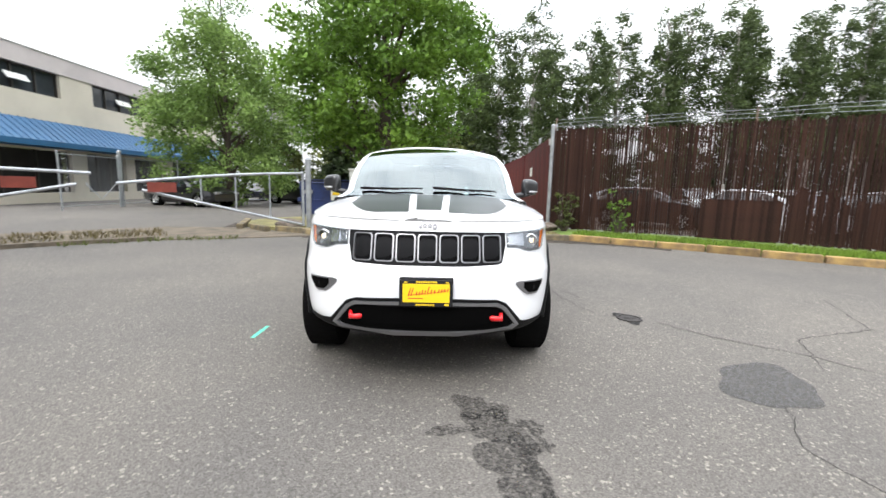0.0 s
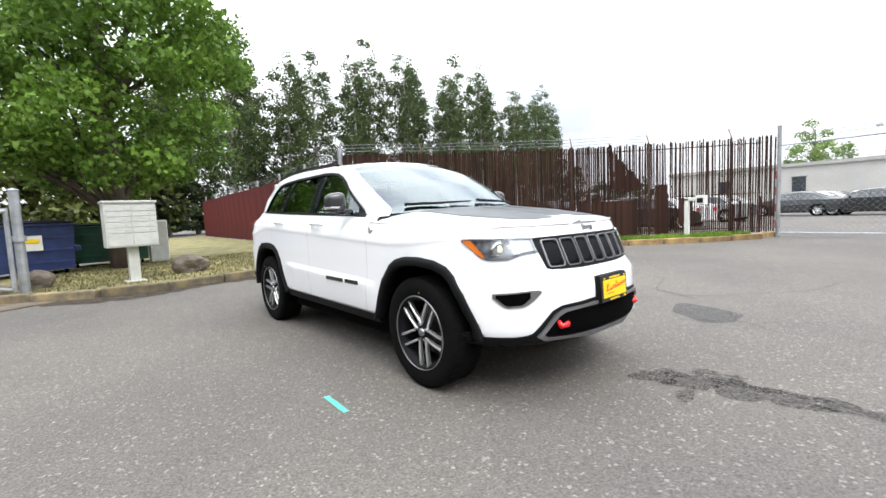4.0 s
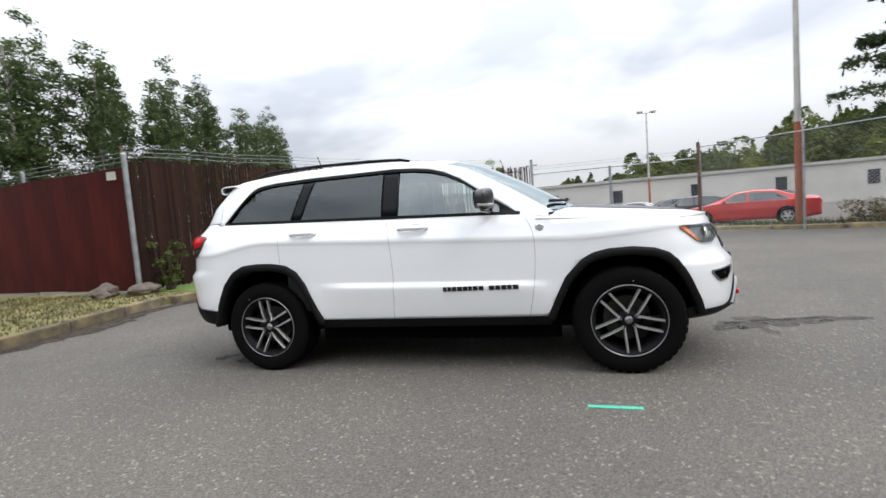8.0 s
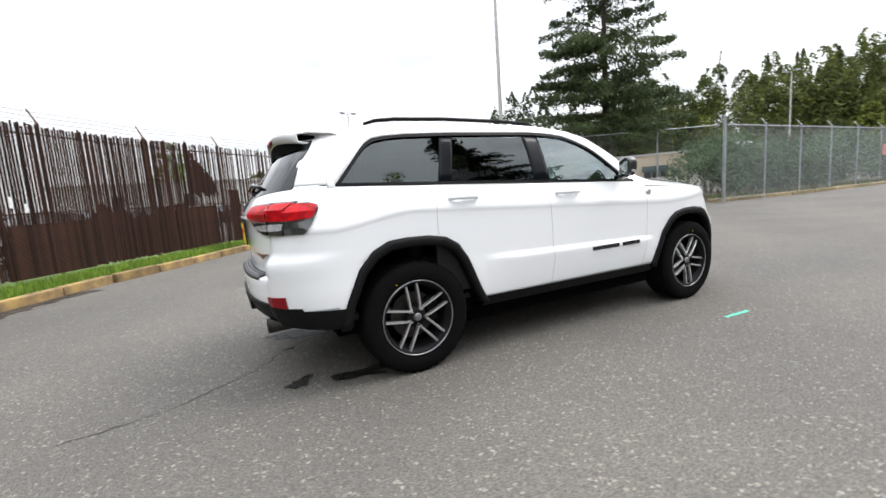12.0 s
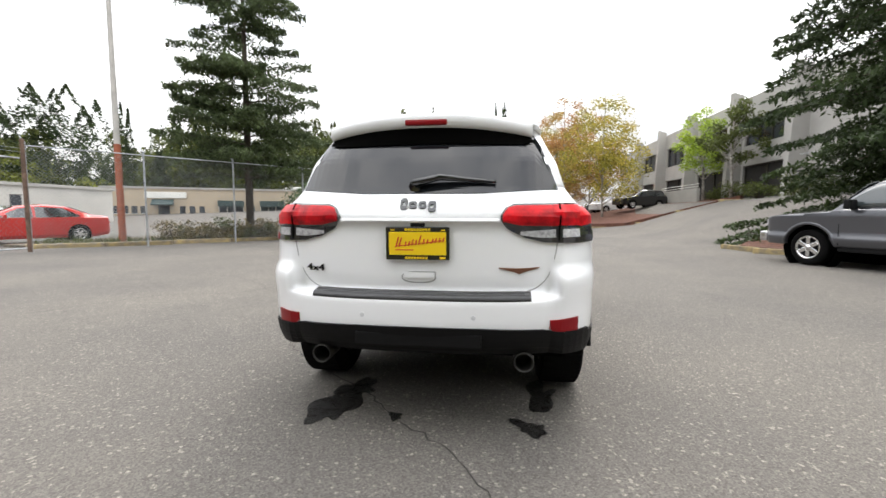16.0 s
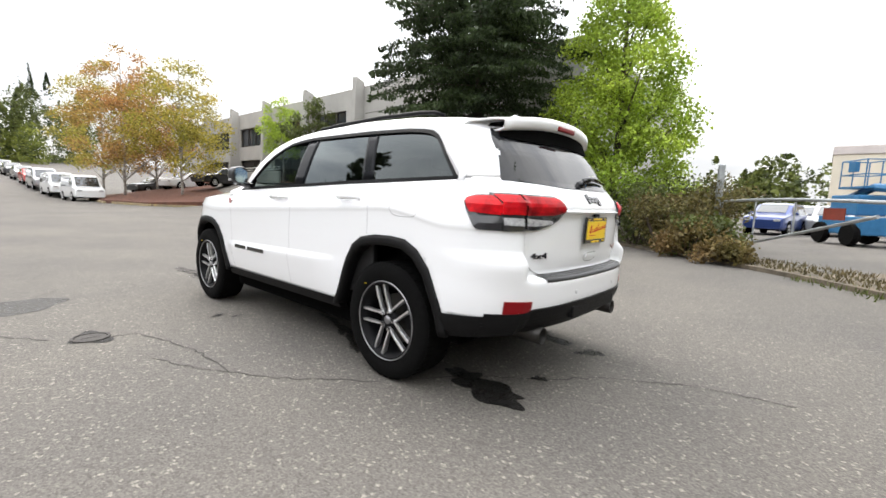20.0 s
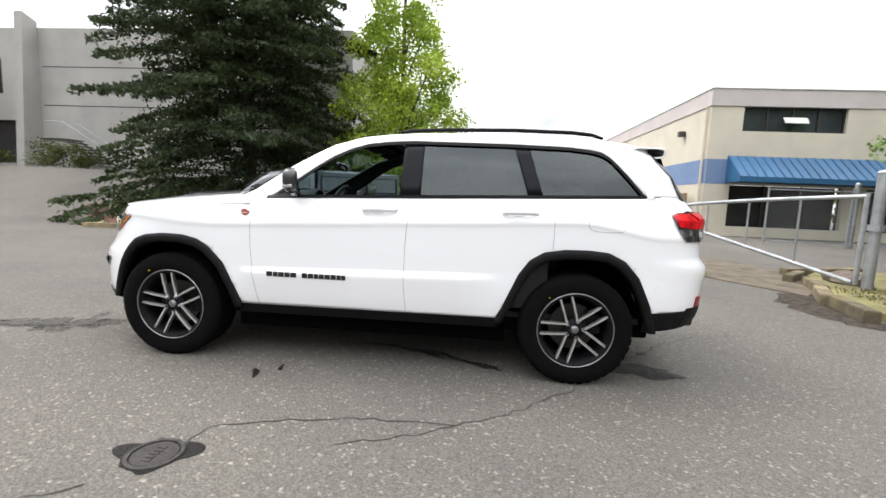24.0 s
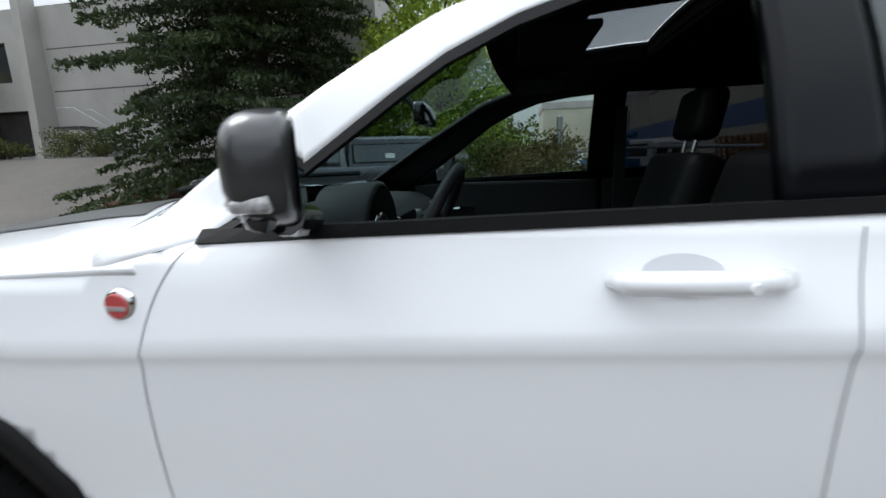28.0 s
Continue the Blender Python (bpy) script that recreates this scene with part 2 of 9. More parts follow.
M_REDDARK = mat("dark_red_reflector", (0.22, 0.004, 0.008), rough=0.3, spec=0.25)
M_LAMPBODY = mat("silver_lamp_housing", (0.16, 0.165, 0.175), rough=0.3, metal=0.5, var=0.7, scale=26, dark=(0.03, 0.03, 0.033))
M_SMOKE = mat("smoked_lens", (0.03, 0.03, 0.033), rough=0.12, coat=1.0)
M_CLEARLENS = mat("reverse_lens", (0.48, 0.48, 0.49), rough=0.12, coat=1.0, var=0.5, scale=60)
M_REDHOOK = mat("red_tow_hook", (0.75, 0.01, 0.015), rough=0.35, coat=0.4)
M_PLATE = mat("yellow_plate", (0.88, 0.60, 0.01), rough=0.4)
M_PLATERED = mat("red_lettering", (0.55, 0.02, 0.02), rough=0.5)
M_GLASS = glass_mat("window_glass", (0.50, 0.60, 0.58), 0.0, 0.15)
M_SHIELD = glass_mat("windscreen_glass", (0.42, 0.55, 0.56), 0.0, 0.13)
M_PRIVACY = glass_mat("privacy_glass", (0.035, 0.038, 0.043), 0.0, 0.06)
M_CABIN = mat("black_cabin_trim", (0.012, 0.012, 0.013), rough=0.6, spec=0.35, var=0.2, scale=30, bump=0.1, bscale=200)
M_LEATHER = mat("black_leather", (0.008, 0.008, 0.009), rough=0.55, spec=0.3, var=0.25, scale=20, bump=0.15, bscale=150)
M_HEADLINER = mat("dark_headliner", (0.008, 0.008, 0.009), rough=0.95, spec=0.1)


# ---- mesh helpers ----
def part(name, bm, material, parent, label="", smooth=False, auto=None):
    me = bpy.data.meshes.new(name)
    bm.to_mesh(me)
    bm.free()
    if material:
        me.materials.append(material)
    if smooth:
        for f in me.polygons:
            f.use_smooth = True
    ob = new(name, me)
    if parent is not None:
        ob.parent = parent
    if label:
        ob["label"] = label
    return ob


def thing(name, label, category, group="", kind="", at=None):
    ob = new(name)
    ob.empty_display_size = 0.2
    if at is not None:
        ob.matrix_basis = at
    return tagged(ob, label, category, group, kind)


def box_bm(x0, x1, y0, y1, z0, z1, bevel=0.0, seg=2, bm=None):
    own = bm is None
    b = bmesh.new()
    r = bmesh.ops.create_cube(b, size=1.0)
    for v in r["verts"]:
        v.co = Vector(((x0 + x1) / 2 + v.co.x * (x1 - x0), (y0 + y1) / 2 + v.co.y * (y1 - y0), (z0 + z1) / 2 + v.co.z * (z1 - z0)))
    if bevel:
        bmesh.ops.bevel(b, geom=b.edges[:], offset=bevel, segments=seg, profile=0.6, affect='EDGES')
    if own:
        return b
    join_bm(bm, b)
    return bm


def join_bm(bm, other, m=None):
    """Adds other's faces to bm and frees other."""
    idx = {}
    for v in other.verts:
        idx[v] = bm.verts.new(m @ v.co if m else v.co)
    for f in other.faces:
        try:
            bm.faces.new([idx[v] for v in f.verts])
        except ValueError:
            pass
    other.free()
    return bm


def grid_bm(rows, bm=None, close=False, flip=False, skip=None):
    """Rows of points, all of one length, as a sheet."""
    b = bm or bmesh.new()
    vs = [[b.verts.new(p) for p in r] for r in rows]
    for i in range(len(vs) - 1):
        m = len(vs[i])
        for j in range(m if close else m - 1):
            if skip and skip(i, j):
                continue
            q = [vs[i][j], vs[i][(j + 1) % m], vs[i + 1][(j + 1) % m], vs[i + 1][j]]
            if flip:
                q.reverse()
            try:
                b.faces.new(q)
            except ValueError:
                pass
    return b


def clean(b, dist=0.0004):
    bmesh.ops.remove_doubles(b, verts=b.verts[:], dist=dist)
    bmesh.ops.dissolve_degenerate(b, dist=dist, edges=b.edges[:])
    bmesh.ops.recalc_face_normals(b, faces=b.faces[:])
    return b


def tube_bm(points, radius, sides=8, bm=None, cap=True):
    """A round bar along a line of points; radius is a number or one for each point."""
    b = bm or bmesh.new()
    pts = [Vector(p) for p in points]
    rr = radius if isinstance(radius, (list, tuple)) else [radius] * len(pts)
    rings = []
    side = None
    for i, p in enumerate(pts):
        d = (pts[min(i + 1, len(pts) - 1)] - pts[max(i - 1, 0)]).normalized()
        ref = side if side is not None else (Vector((0, 0, 1)) if abs(d.z) < 0.9 else Vector((1, 0, 0)))
        a = d.cross(ref).normalized()
        c = a.cross(d).normalized()
        side = c
        rings.append([b.verts.new(p + rr[i] * (math.cos(2 * math.pi * k / sides) * a + math.sin(2 * math.pi * k / sides) * c)) for k in range(sides)])
    for i in range(len(rings) - 1):
        for k in range(sides):
            b.faces.new([rings[i][k], rings[i][(k + 1) % sides], rings[i + 1][(k + 1) % sides], rings[i + 1][k]])
    if cap:
        b.faces.new(rings[0][::-1])
        b.faces.new(rings[-1])
    return b


def lathe_bm(profile, sides=32, axis='z', bm=None, a0=0.0, a1=2 * math.pi):
    """Turns (radius, height) points round an axis through the origin."""
    b = bm or bmesh.new()
    full = abs(a1 - a0 - 2 * math.pi) < 1e-6
    steps = sides if full else sides + 1
    rows = []
    for k in range(steps):
        a = a0 + (a1 - a0) * k / sides
        row = []
        for r, h in profile:
            c, s = r * math.cos(a), r * math.sin(a)
            row.append((c, s, h) if axis == 'z' else ((h, c, s) if axis == 'x' else (s, h, c)))
        rows.append(row)
    if full:
        rows.append(rows[0])
    grid_bm(rows, b)
    bmesh.ops.remove_doubles(b, verts=b.verts[:], dist=1e-5)
    return b


def prism_bm(poly, depth, axis='y', at=0.0, bm=None):
    """A flat outline pushed along an axis from at to at + depth."""
    b = bm or bmesh.new()

    def put(p, d):
        return {'y': (p[0], d, p[1]), 'x': (d, p[0], p[1]), 'z': (p[0], p[1], d)}[axis]

    lo = [b.verts.new(put(p, at)) for p in poly]
    hi = [b.verts.new(put(p, at + depth)) for p in poly]
    k = len(poly)
    for i in range(k):
        b.faces.new([lo[i], lo[(i + 1) % k], hi[(i + 1) % k], hi[i]])
    b.faces.new(lo[::-1])
    b.faces.new(hi)
    bmesh.ops.recalc_face_normals(b, faces=b.faces[:])
    return b


def lerp(x, pts):
    return float(np.interp(x, [p[0] for p in pts], [p[1] for p in pts]))


# ---- the white car ----
CAR = thing("white_suv", "white sport utility vehicle with black hood decal and dark trim", "car")

SIDE_W = [(0.36, 0.885), (0.43, 0.915), (0.50, 0.925), (0.64, 0.932), (0.735, 0.930), (0.86, 0.932), (1.0, 0.931), (1.018, 0.932), (1.03, 0.936), (1.06, 0.926), (1.14, 0.897), (1.20, 0.879), (1.25, 0.866),
          (1.45, 0.795), (1.64, 0.703), (1.72, 0.652)]
NOSE = [(0.36, -2.27), (0.40, -2.33), (0.46, -2.345), (0.54, -2.345), (0.62, -2.348), (0.70, -2.348), (0.75, -2.34), (0.79, -2.305), (0.83, -2.278), (0.88, -2.262), (0.93, -2.243), (1.0, -2.205), (1.04, -2.195), (1.07, -2.185), (1.09, -2.17)]
TAIL = [(0.36, 2.20), (0.42, 2.33), (0.50, 2.41), (0.54, 2.43), (0.60, 2.445), (0.73, 2.452), (0.752, 2.437), (0.765, 2.37), (0.85, 2.385), (1.00, 2.395), (1.10, 2.40), (1.14, 2.418), (1.17, 2.405), (1.24, 2.355), (1.28, 2.32), (1.45, 2.20), (1.60, 2.085), (1.70, 2.01)]
TAIL_C = [(0.36, 2.28), (0.42, 2.40), (0.50, 2.44), (0.56, 2.452), (0.70, 2.465), (0.80, 2.482), (0.845, 2.482), (0.875, 2.458), (0.90, 2.435), (1.00, 2.425), (1.10, 2.43), (1.16, 2.435), (1.22, 2.385), (1.28, 2.325), (1.45, 2.20), (1.60, 2.085), (1.70, 2.01)]
NOSE_D, NOSE_N = 0.90, 2.5
BELT = [(-0.73, 1.20), (1.895, 1.297), (2.4, 1.31)]
HOOD_C = [(-2.30, 1.065), (-2.20, 1.092), (-2.0, 1.138), (-1.6, 1.196), (-1.2, 1.237), (-0.9, 1.255)]
DLO = [(-0.75, 1.20), (-0.73, 1.205), (-0.51, 1.352), (-0.29, 1.507), (-0.17, 1.567), (-0.045, 1.608), (0.10, 1.628), (0.285, 1.64), (1.03, 1.637), (1.38, 1.630), (1.52, 1.618), (1.60, 1.603), (1.655, 1.572), (1.705, 1.522), (1.90, 1.298)]
RAIL = [(-0.95, 1.19), (-0.86, 1.25), (-0.6, 1.417), (-0.3, 1.588), (-0.1, 1.650), (0.1, 1.680), (0.3, 1.697), (0.9, 1.716), (1.4, 1.708), (1.75, 1.678), (1.95, 1.640), (2.1, 1.60)]
ARCH = [(-1.965, 0.40), (-1.94, 0.50), (-1.86, 0.68), (-1.79, 0.79), (-1.73, 0.845), (-1.64, 0.88), (-1.5, 0.897), (-1.35, 0.893), (-1.24, 0.87), (-1.16, 0.825), (-1.05, 0.71), (-0.97, 0.55), (-0.905, 0.40)]
ARCH2 = [(0.905, 0.40), (0.97, 0.53), (1.06, 0.74), (1.13, 0.84), (1.22, 0.895), (1.35, 0.918), (1.5, 0.922), (1.63, 0.912), (1.735, 0.862), (1.83, 0.76), (1.915, 0.58), (1.97, 0.40)]


def tail_d(z):
    return float(np.interp(z, [1.1, 1.45], [0.60, 0.30]))


def smooth01(v):
    v = min(1.0, max(0.0, v))
    return v * v * (3 - 2 * v)


def crease_shift(y):
    """How far the upper crease climbs towards the tail."""
    return (0.047 * (y - 0.24) + 0.024) * min(1.0, max(0.0, (y + 1.7) / 0.6)) * smooth01((1.99 - y) / 0.6)


def climbed(y, z):
    """Height of a level line of the flank at a place along the car: the creases climb to the rear."""
    up, lo = crease_shift(y), 0.025 * max(-1.0, min(1.0, y)) - 0.005
    return float(np.interp(z, [0.36, 0.45, 0.64, 0.735, 0.84, 1.0, 1.06, 1.20, 2.0], [0.36, 0.45, 0.64 + lo, 0.735 + lo, 0.84, 1.0 + up, 1.06 + up, 1.20, 2.0]))


def levelled(y, z):
    up, lo = crease_shift(y), 0.025 * max(-1.0, min(1.0, y)) - 0.005
    return float(np.interp(z, [0.36, 0.45, 0.64 + lo, 0.735 + lo, 0.84, 1.0 + up, 1.06 + up, 1.20, 2.0], [0.36, 0.45, 0.64, 0.735, 0.84, 1.0, 1.06, 1.20, 2.0]))


def cabin_taper(z):
    """The cabin above the belt draws in towards the tail."""
    return 0.075 * min(1.0, max(0.0, (z - 1.16) / 0.12))


def side_x(y, z):
    """Half the car's width at a place along it and a height."""
    zf = levelled(y, z)
    w = lerp(zf, SIDE_W)
    if 0.45 < zf < 0.735:
        w += lerp(zf, [(0.45, 0.0), (0.60, 0.012), (0.68, 0.021), (0.70, 0.019), (0.722, 0.0), (0.735, 0.0)]) * max(0.0, min(1.0, (y + 0.93) / 0.14, (0.92 - y) / 0.25))
    if z > 1.18 and y < -0.35:
        w -= 0.085 * min(1.0, (z - 1.18) / 0.06) * min(1.0, (-0.35 - y) / 0.5) ** 1.5
    w -= cabin_taper(z) * min(1.0, max(0.0, y - 0.9)) ** 1.4
    q = max(0.0, (lerp(z, NOSE) + NOSE_D - y) / NOSE_D)
    w *= max(0.0, 1 - min(q, 1.0) ** NOSE_N) ** (1 / NOSE_N)
    d = tail_d(z)
    q = max(0.0, (y - lerp(z, TAIL_C) + d) / d)
    return w * max(0.0, 1 - min(q, 1.0) ** 2.8) ** (1 / 2.8)


def nose_y(x, z):
    w = lerp(z, SIDE_W)
    return lerp(z, NOSE) + NOSE_D * (1 - max(0.0, 1 - min(1.0, abs(x) / w) ** NOSE_N) ** (1 / NOSE_N))


def tail_y(x, z):
    w, d = lerp(z, SIDE_W) - cabin_taper(z), tail_d(z)
    k = min(1.0, max(0.0, (abs(x) - 0.66) / 0.05))
    y0 = lerp(z, TAIL) * (1 - k) + lerp(z, TAIL_C) * k
    return y0 - d * (1 - max(0.0, 1 - min(1.0, abs(x) / w) ** 2.8) ** (1 / 2.8))


def hood_z(x, y):
    return lerp(y, HOOD_C) - 0.115 * (abs(x) / 0.93) ** 3.0


def arch_z(y):
    z = 0.43
    if -1.965 < y < -0.905:
        z = max(z, lerp(y, ARCH))
    elif 0.905 < y < 1.97:
        z = max(z, lerp(y, ARCH2))
    elif y >= 1.97:
        z = 0.54
    elif y <= -1.965:
        z = 0.425
    return z


def top_z(x, y):
    if y < -0.95:
        return hood_z(x, y)
    if y < -0.73:
        f = (y + 0.95) / 0.22
        return hood_z(side_x(-0.95, 1.12), -0.95) * (1 - f) + 1.20 * f
    return lerp(y, BELT)


def on_nose(x, z, off=0.0):
    e = 0.004
    p = Vector((x, nose_y(x, z), z))
    a = Vector((x + e, nose_y(x + e, z), z)) - Vector((x - e, nose_y(x - e, z), z))
    b = Vector((x, nose_y(x, z + e), z + e)) - Vector((x, nose_y(x, z - e), z - e))
    return p + a.cross(b).normalized() * off


def on_tail(x, z, off=0.0):
    e = 0.004
    p = Vector((x, tail_y(x, z), z))
    a = Vector((x - e, tail_y(x - e, z), z)) - Vector((x + e, tail_y(x + e, z), z))
    b = Vector((x, tail_y(x, z + e), z + e)) - Vector((x, tail_y(x, z - e), z - e))
    return p + a.cross(b).normalized() * off


def on_side(s):
    def place(y, z, off=0.0):
        return Vector((s * (side_x(y, z) + off), y, z))
    return place


def on_hood(x, y, off=0.0):
    return Vector((x, y, hood_z(x, y) + off))


def patch_bm(place, lo, hi, nx=12, nz=5, off=0.004, sink=0.012, bm=None):
    """A raised piece on the body between a lower and an upper line, with its rim pushed into the body."""
    b = bm or bmesh.new()
    a0, a1 = max(lo[0][0], hi[0][0]), min(lo[-1][0], hi[-1][0])
    rows = []
    for i in range(-1, nx + 2):
        a = a0 + (a1 - a0) * min(max(i, 0), nx) / nx
        z0, z1 = lerp(a, lo), lerp(a, hi)
        row = []
        for j in range(-1, nz + 2):
            rim = i in (-1, nx + 1) or j in (-1, nz + 1)
            row.append(place(a, z0 + (z1 - z0) * min(max(j, 0), nz) / nz, -sink if rim else off))
        rows.append(row)
    grid_bm(rows, b)
    bmesh.ops.recalc_face_normals(b, faces=b.faces[:])
    return b


def thicken(ob, t=0.018, offset=-1.0, inner=None):
    m = ob.modifiers.new("thickness", 'SOLIDIFY')
    if inner:
        ob.data.materials.append(inner)
        m.material_offset = 1
        m.material_offset_rim = 1
    m.thickness, m.offset = t, offset
    return ob


# Lower body: one ring of panels from the nose round both sides to the tail.
LEVELS = [0.36, 0.40, 0.43, 0.455, 0.48, 0.52, 0.56, 0.60, 0.64, 0.665, 0.68, 0.70, 0.722, 0.735, 0.75, 0.765, 0.80, 0.84, 0.86, 0.88, 0.90, 0.92, 0.96, 1.00, 1.018, 1.03, 1.06, 1.09, 1.12, 1.16, 1.20, 1.25, 1.30, 1.34]
Y_NOSE, Y_TAIL = -1.75, 1.99


def body_column(kind, a, s):
    pts = []
    if kind == 'side':
        lo, hi = arch_z(a), top_z(side_x(a, 1.1), a)
    elif kind == 'nose':
        x = a * side_x(Y_NOSE, 0.95)
        lo, hi = 0.95, hood_z(x, nose_y(x, 1.05))
        while lo > 0.425 and lo > arch_z(nose_y(a * side_x(Y_NOSE, lo), lo)):
            lo -= 0.005
    else:
        x = a * side_x(Y_TAIL, 1.0)
        lo, hi = 0.54, lerp(2.2, BELT)
    for z in LEVELS:
        z = min(max(climbed(a, z) if kind == 'side' else z, lo), hi)
        if kind == 'side':
            pts.append((s * side_x(a, z), a, z))
        elif kind == 'nose':
            x = a * side_x(Y_NOSE, z)
            pts.append((s * x, nose_y(x, z), z))
        else:
            x = a * side_x(Y_TAIL, z)
            pts.append((s * x, tail_y(x, z), z))
    return pts


def body_shell():
    ys = sorted(set([round(Y_NOSE + (Y_TAIL - Y_NOSE) * i / 110, 4) for i in range(111)] + [p[0] for p in ARCH[6:]] + [p[0] for p in ARCH2[:-1]]))
    fr = [math.sin(math.pi / 2 * i / 34) for i in range(35)]
    b = bmesh.new()
    for s in (1, -1):
        cols = [body_column('nose', f, s) for f in fr[:-1]] + [body_column('side', y, s) for y in ys] + [body_column('tail', f, s) for f in fr[-2::-1]]
        grid_bm(cols, b)
    return clean(b)


def hood_bm(x_lim, off=0.0, nx=44, ny=40):
    b = bmesh.new()
    cols = []
    for i in range(nx + 1):
        f = math.sin(math.pi / 2 * (2 * i / nx - 1))
        yb = -1.22 + 0.29 * (abs(f) * x_lim / 0.8) ** 2
        ys = [-2.183 + (yb + 2.183) * (j / ny) ** 1.8 for j in range(ny + 1)]
        cols.append([on_hood(f * max(0.0, min(x_lim, side_x(y, 1.075) - 0.005)), y, off) for y in ys])
    return clean(grid_bm(cols, b))


body = part("body", body_shell(), M_WHITE, CAR, "glossy white body panels", smooth=True)
thicken(body, inner=M_VOID)
thicken(part("hood", hood_bm(0.899, 0.002), M_WHITE, CAR, "white engine hood", smooth=True), 0.015)


# Roof, windscreen and pillars: stations along the edge of the roof.
def roof_station(y):
    bulge = lerp(y, [(-0.95, 0.27), (-0.3, 0.13), (0.1, 0.05), (0.6, 0.0), (1.5, 0.0), (1.95, -0.14)])
    rise = lerp(y, [(-0.95, 0.02), (-0.6, 0.045), (-0.1, 0.07), (0.6, 0.06), (1.95, 0.045)])
    z = lerp(y, RAIL)
    return side_x(y, z), y, z, bulge, rise


def roof_at(y, s, off=0.0):
    x, y, z, bulge, rise = roof_station(y)
    k = 1 - abs(s) ** 2.2
    return Vector((x * s, y - bulge * k, z + rise * k + off))


def roof_sheet(ys, ss, off=0.0):
    return clean(grid_bm([[roof_at(y, s, off) for s in ss] for y in ys]))


def steps(a, b, n):
    return [a + (b - a) * i / n for i in range(n + 1)]


SUNROOF = (0.06, 0.36, 0.50)
y_roof = steps(-0.16, SUNROOF[0], 6) + steps(SUNROOF[0], SUNROOF[1], 8)[1:] + steps(SUNROOF[1], 1.95, 20)[1:]
s_roof = steps(-1, -SUNROOF[2], 7) + steps(-SUNROOF[2], SUNROOF[2], 16)[1:] + steps(SUNROOF[2], 1, 7)[1:]
rows = [[roof_at(y, s) for s in s_roof] for y in y_roof]
roof = part("roof", clean(grid_bm(rows, skip=lambda i, j: SUNROOF[0] - 1e-4 <= y_roof[i] < SUNROOF[1] - 1e-4 and -SUNROOF[2] - 1e-4 <= s_roof[j] < SUNROOF[2] - 1e-4)), M_WHITE, CAR, "white roof with a glass sunroof", smooth=True)
thicken(roof, 0.02, inner=M_HEADLINER)
part("sunroof", roof_sheet(steps(SUNROOF[0], SUNROOF[1], 8), steps(-SUNROOF[2], SUNROOF[2], 12), 0.002), glass_mat("sunroof_glass", (0.35, 0.37, 0.38), 0, 0.05), CAR, "tinted glass sunroof", smooth=True)
part("windscreen", roof_sheet(steps(-0.93, -0.165, 20), steps(-0.925, 0.925, 26)), M_SHIELD, CAR, "tinted windscreen", smooth=True)
for s in (1, -1):
    thicken(part("windscreen_pillar", roof_sheet(steps(-0.95, -0.16, 24), steps(s, s * 0.925, 3)), M_WHITE, CAR, "", smooth=True), 0.02, inner=M_CABIN)
part("cowl", clean(grid_bm([[(x, -1.24 + 0.29 * (abs(x) / 0.8) ** 2, hood_z(x, -1.22) - 0.012), (x, -0.95 - 0.24 * (1 - (abs(x) / 0.8) ** 2) + 0.03, 1.215 + 0.02 * (1 - (x / 0.8) ** 2))] for x in steps(-0.8, 0.8, 20)])), M_BLACKTRIM, CAR, "black cowl below the windscreen")
for s, x0 in ((-1, -0.62), (-1, 0.02)):
    w = [roof_at(-0.86, x0 / 0.76, 0.0), roof_at(-0.875, (x0 + 0.28) / 0.76, 0.0), roof_at(-0.87, (x0 + 0.55) / 0.76, 0.0)]
    part("wiper", tube_bm([p + Vector((0, -0.02, 0.018)) for p in w], [0.014, 0.011, 0.006], 6), M_BLACKTRIM, CAR, "black windscreen wiper")


# Side of the cabin above the belt.
def cabin_side(s):
    b = bmesh.new()
    ys = sorted(set(steps(-0.95, -0.74, 6) + steps(-0.74, 1.70, 70) + steps(1.70, 1.91, 20) + steps(1.91, 1.95, 3) + [p[0] for p in DLO]))
    cols = []
    for y in ys:
        hi = lerp(y, RAIL)
        lo = lerp(y, DLO) if -0.74 < y < 1.90 else top_z(side_x(y, 1.1), y) - (0.03 if y > 1.5 else 0.0)
        lo = min(lo, hi)
        cols.append([(s * (side_x(y, lo + (hi - lo) * j / 6) + (0.0008 if y > 1.895 else 0.0)), y, lo + (hi - lo) * j / 6) for j in range(7)])
    grid_bm(cols, b)
    zs = steps(lerp(2.2, BELT), 1.615, 14)
    grid_bm([[(s * f * side_x(1.93, z), tail_y(f * side_x(1.93, z), z), z) for z in zs] for f in [math.sin(math.pi / 2 * i / 24) for i in range(25)]], b)
    return clean(b)


for s in (1, -1):
    thicken(part("cabin_frame", cabin_side(s), M_WHITE, CAR, "white roof pillars and rails", smooth=True), 0.02, inner=M_CABIN)


def pane_bm(s, y0, y1, n=20, off=-0.012, inset=0.0, lean=0.0):
    b = bmesh.new()
    cols = []
    for y in steps(y0, y1, n):
        lo, hi = lerp(y, BELT) + inset, max(lerp(y, DLO) - inset, lerp(y, BELT) + inset)
        cols.append([(s * (side_x(y + lean * (z - 1.27), z) + off), y + lean * (z - 1.27), z) for z in steps(lo, hi, 5)])
    return clean(grid_bm(cols, b))


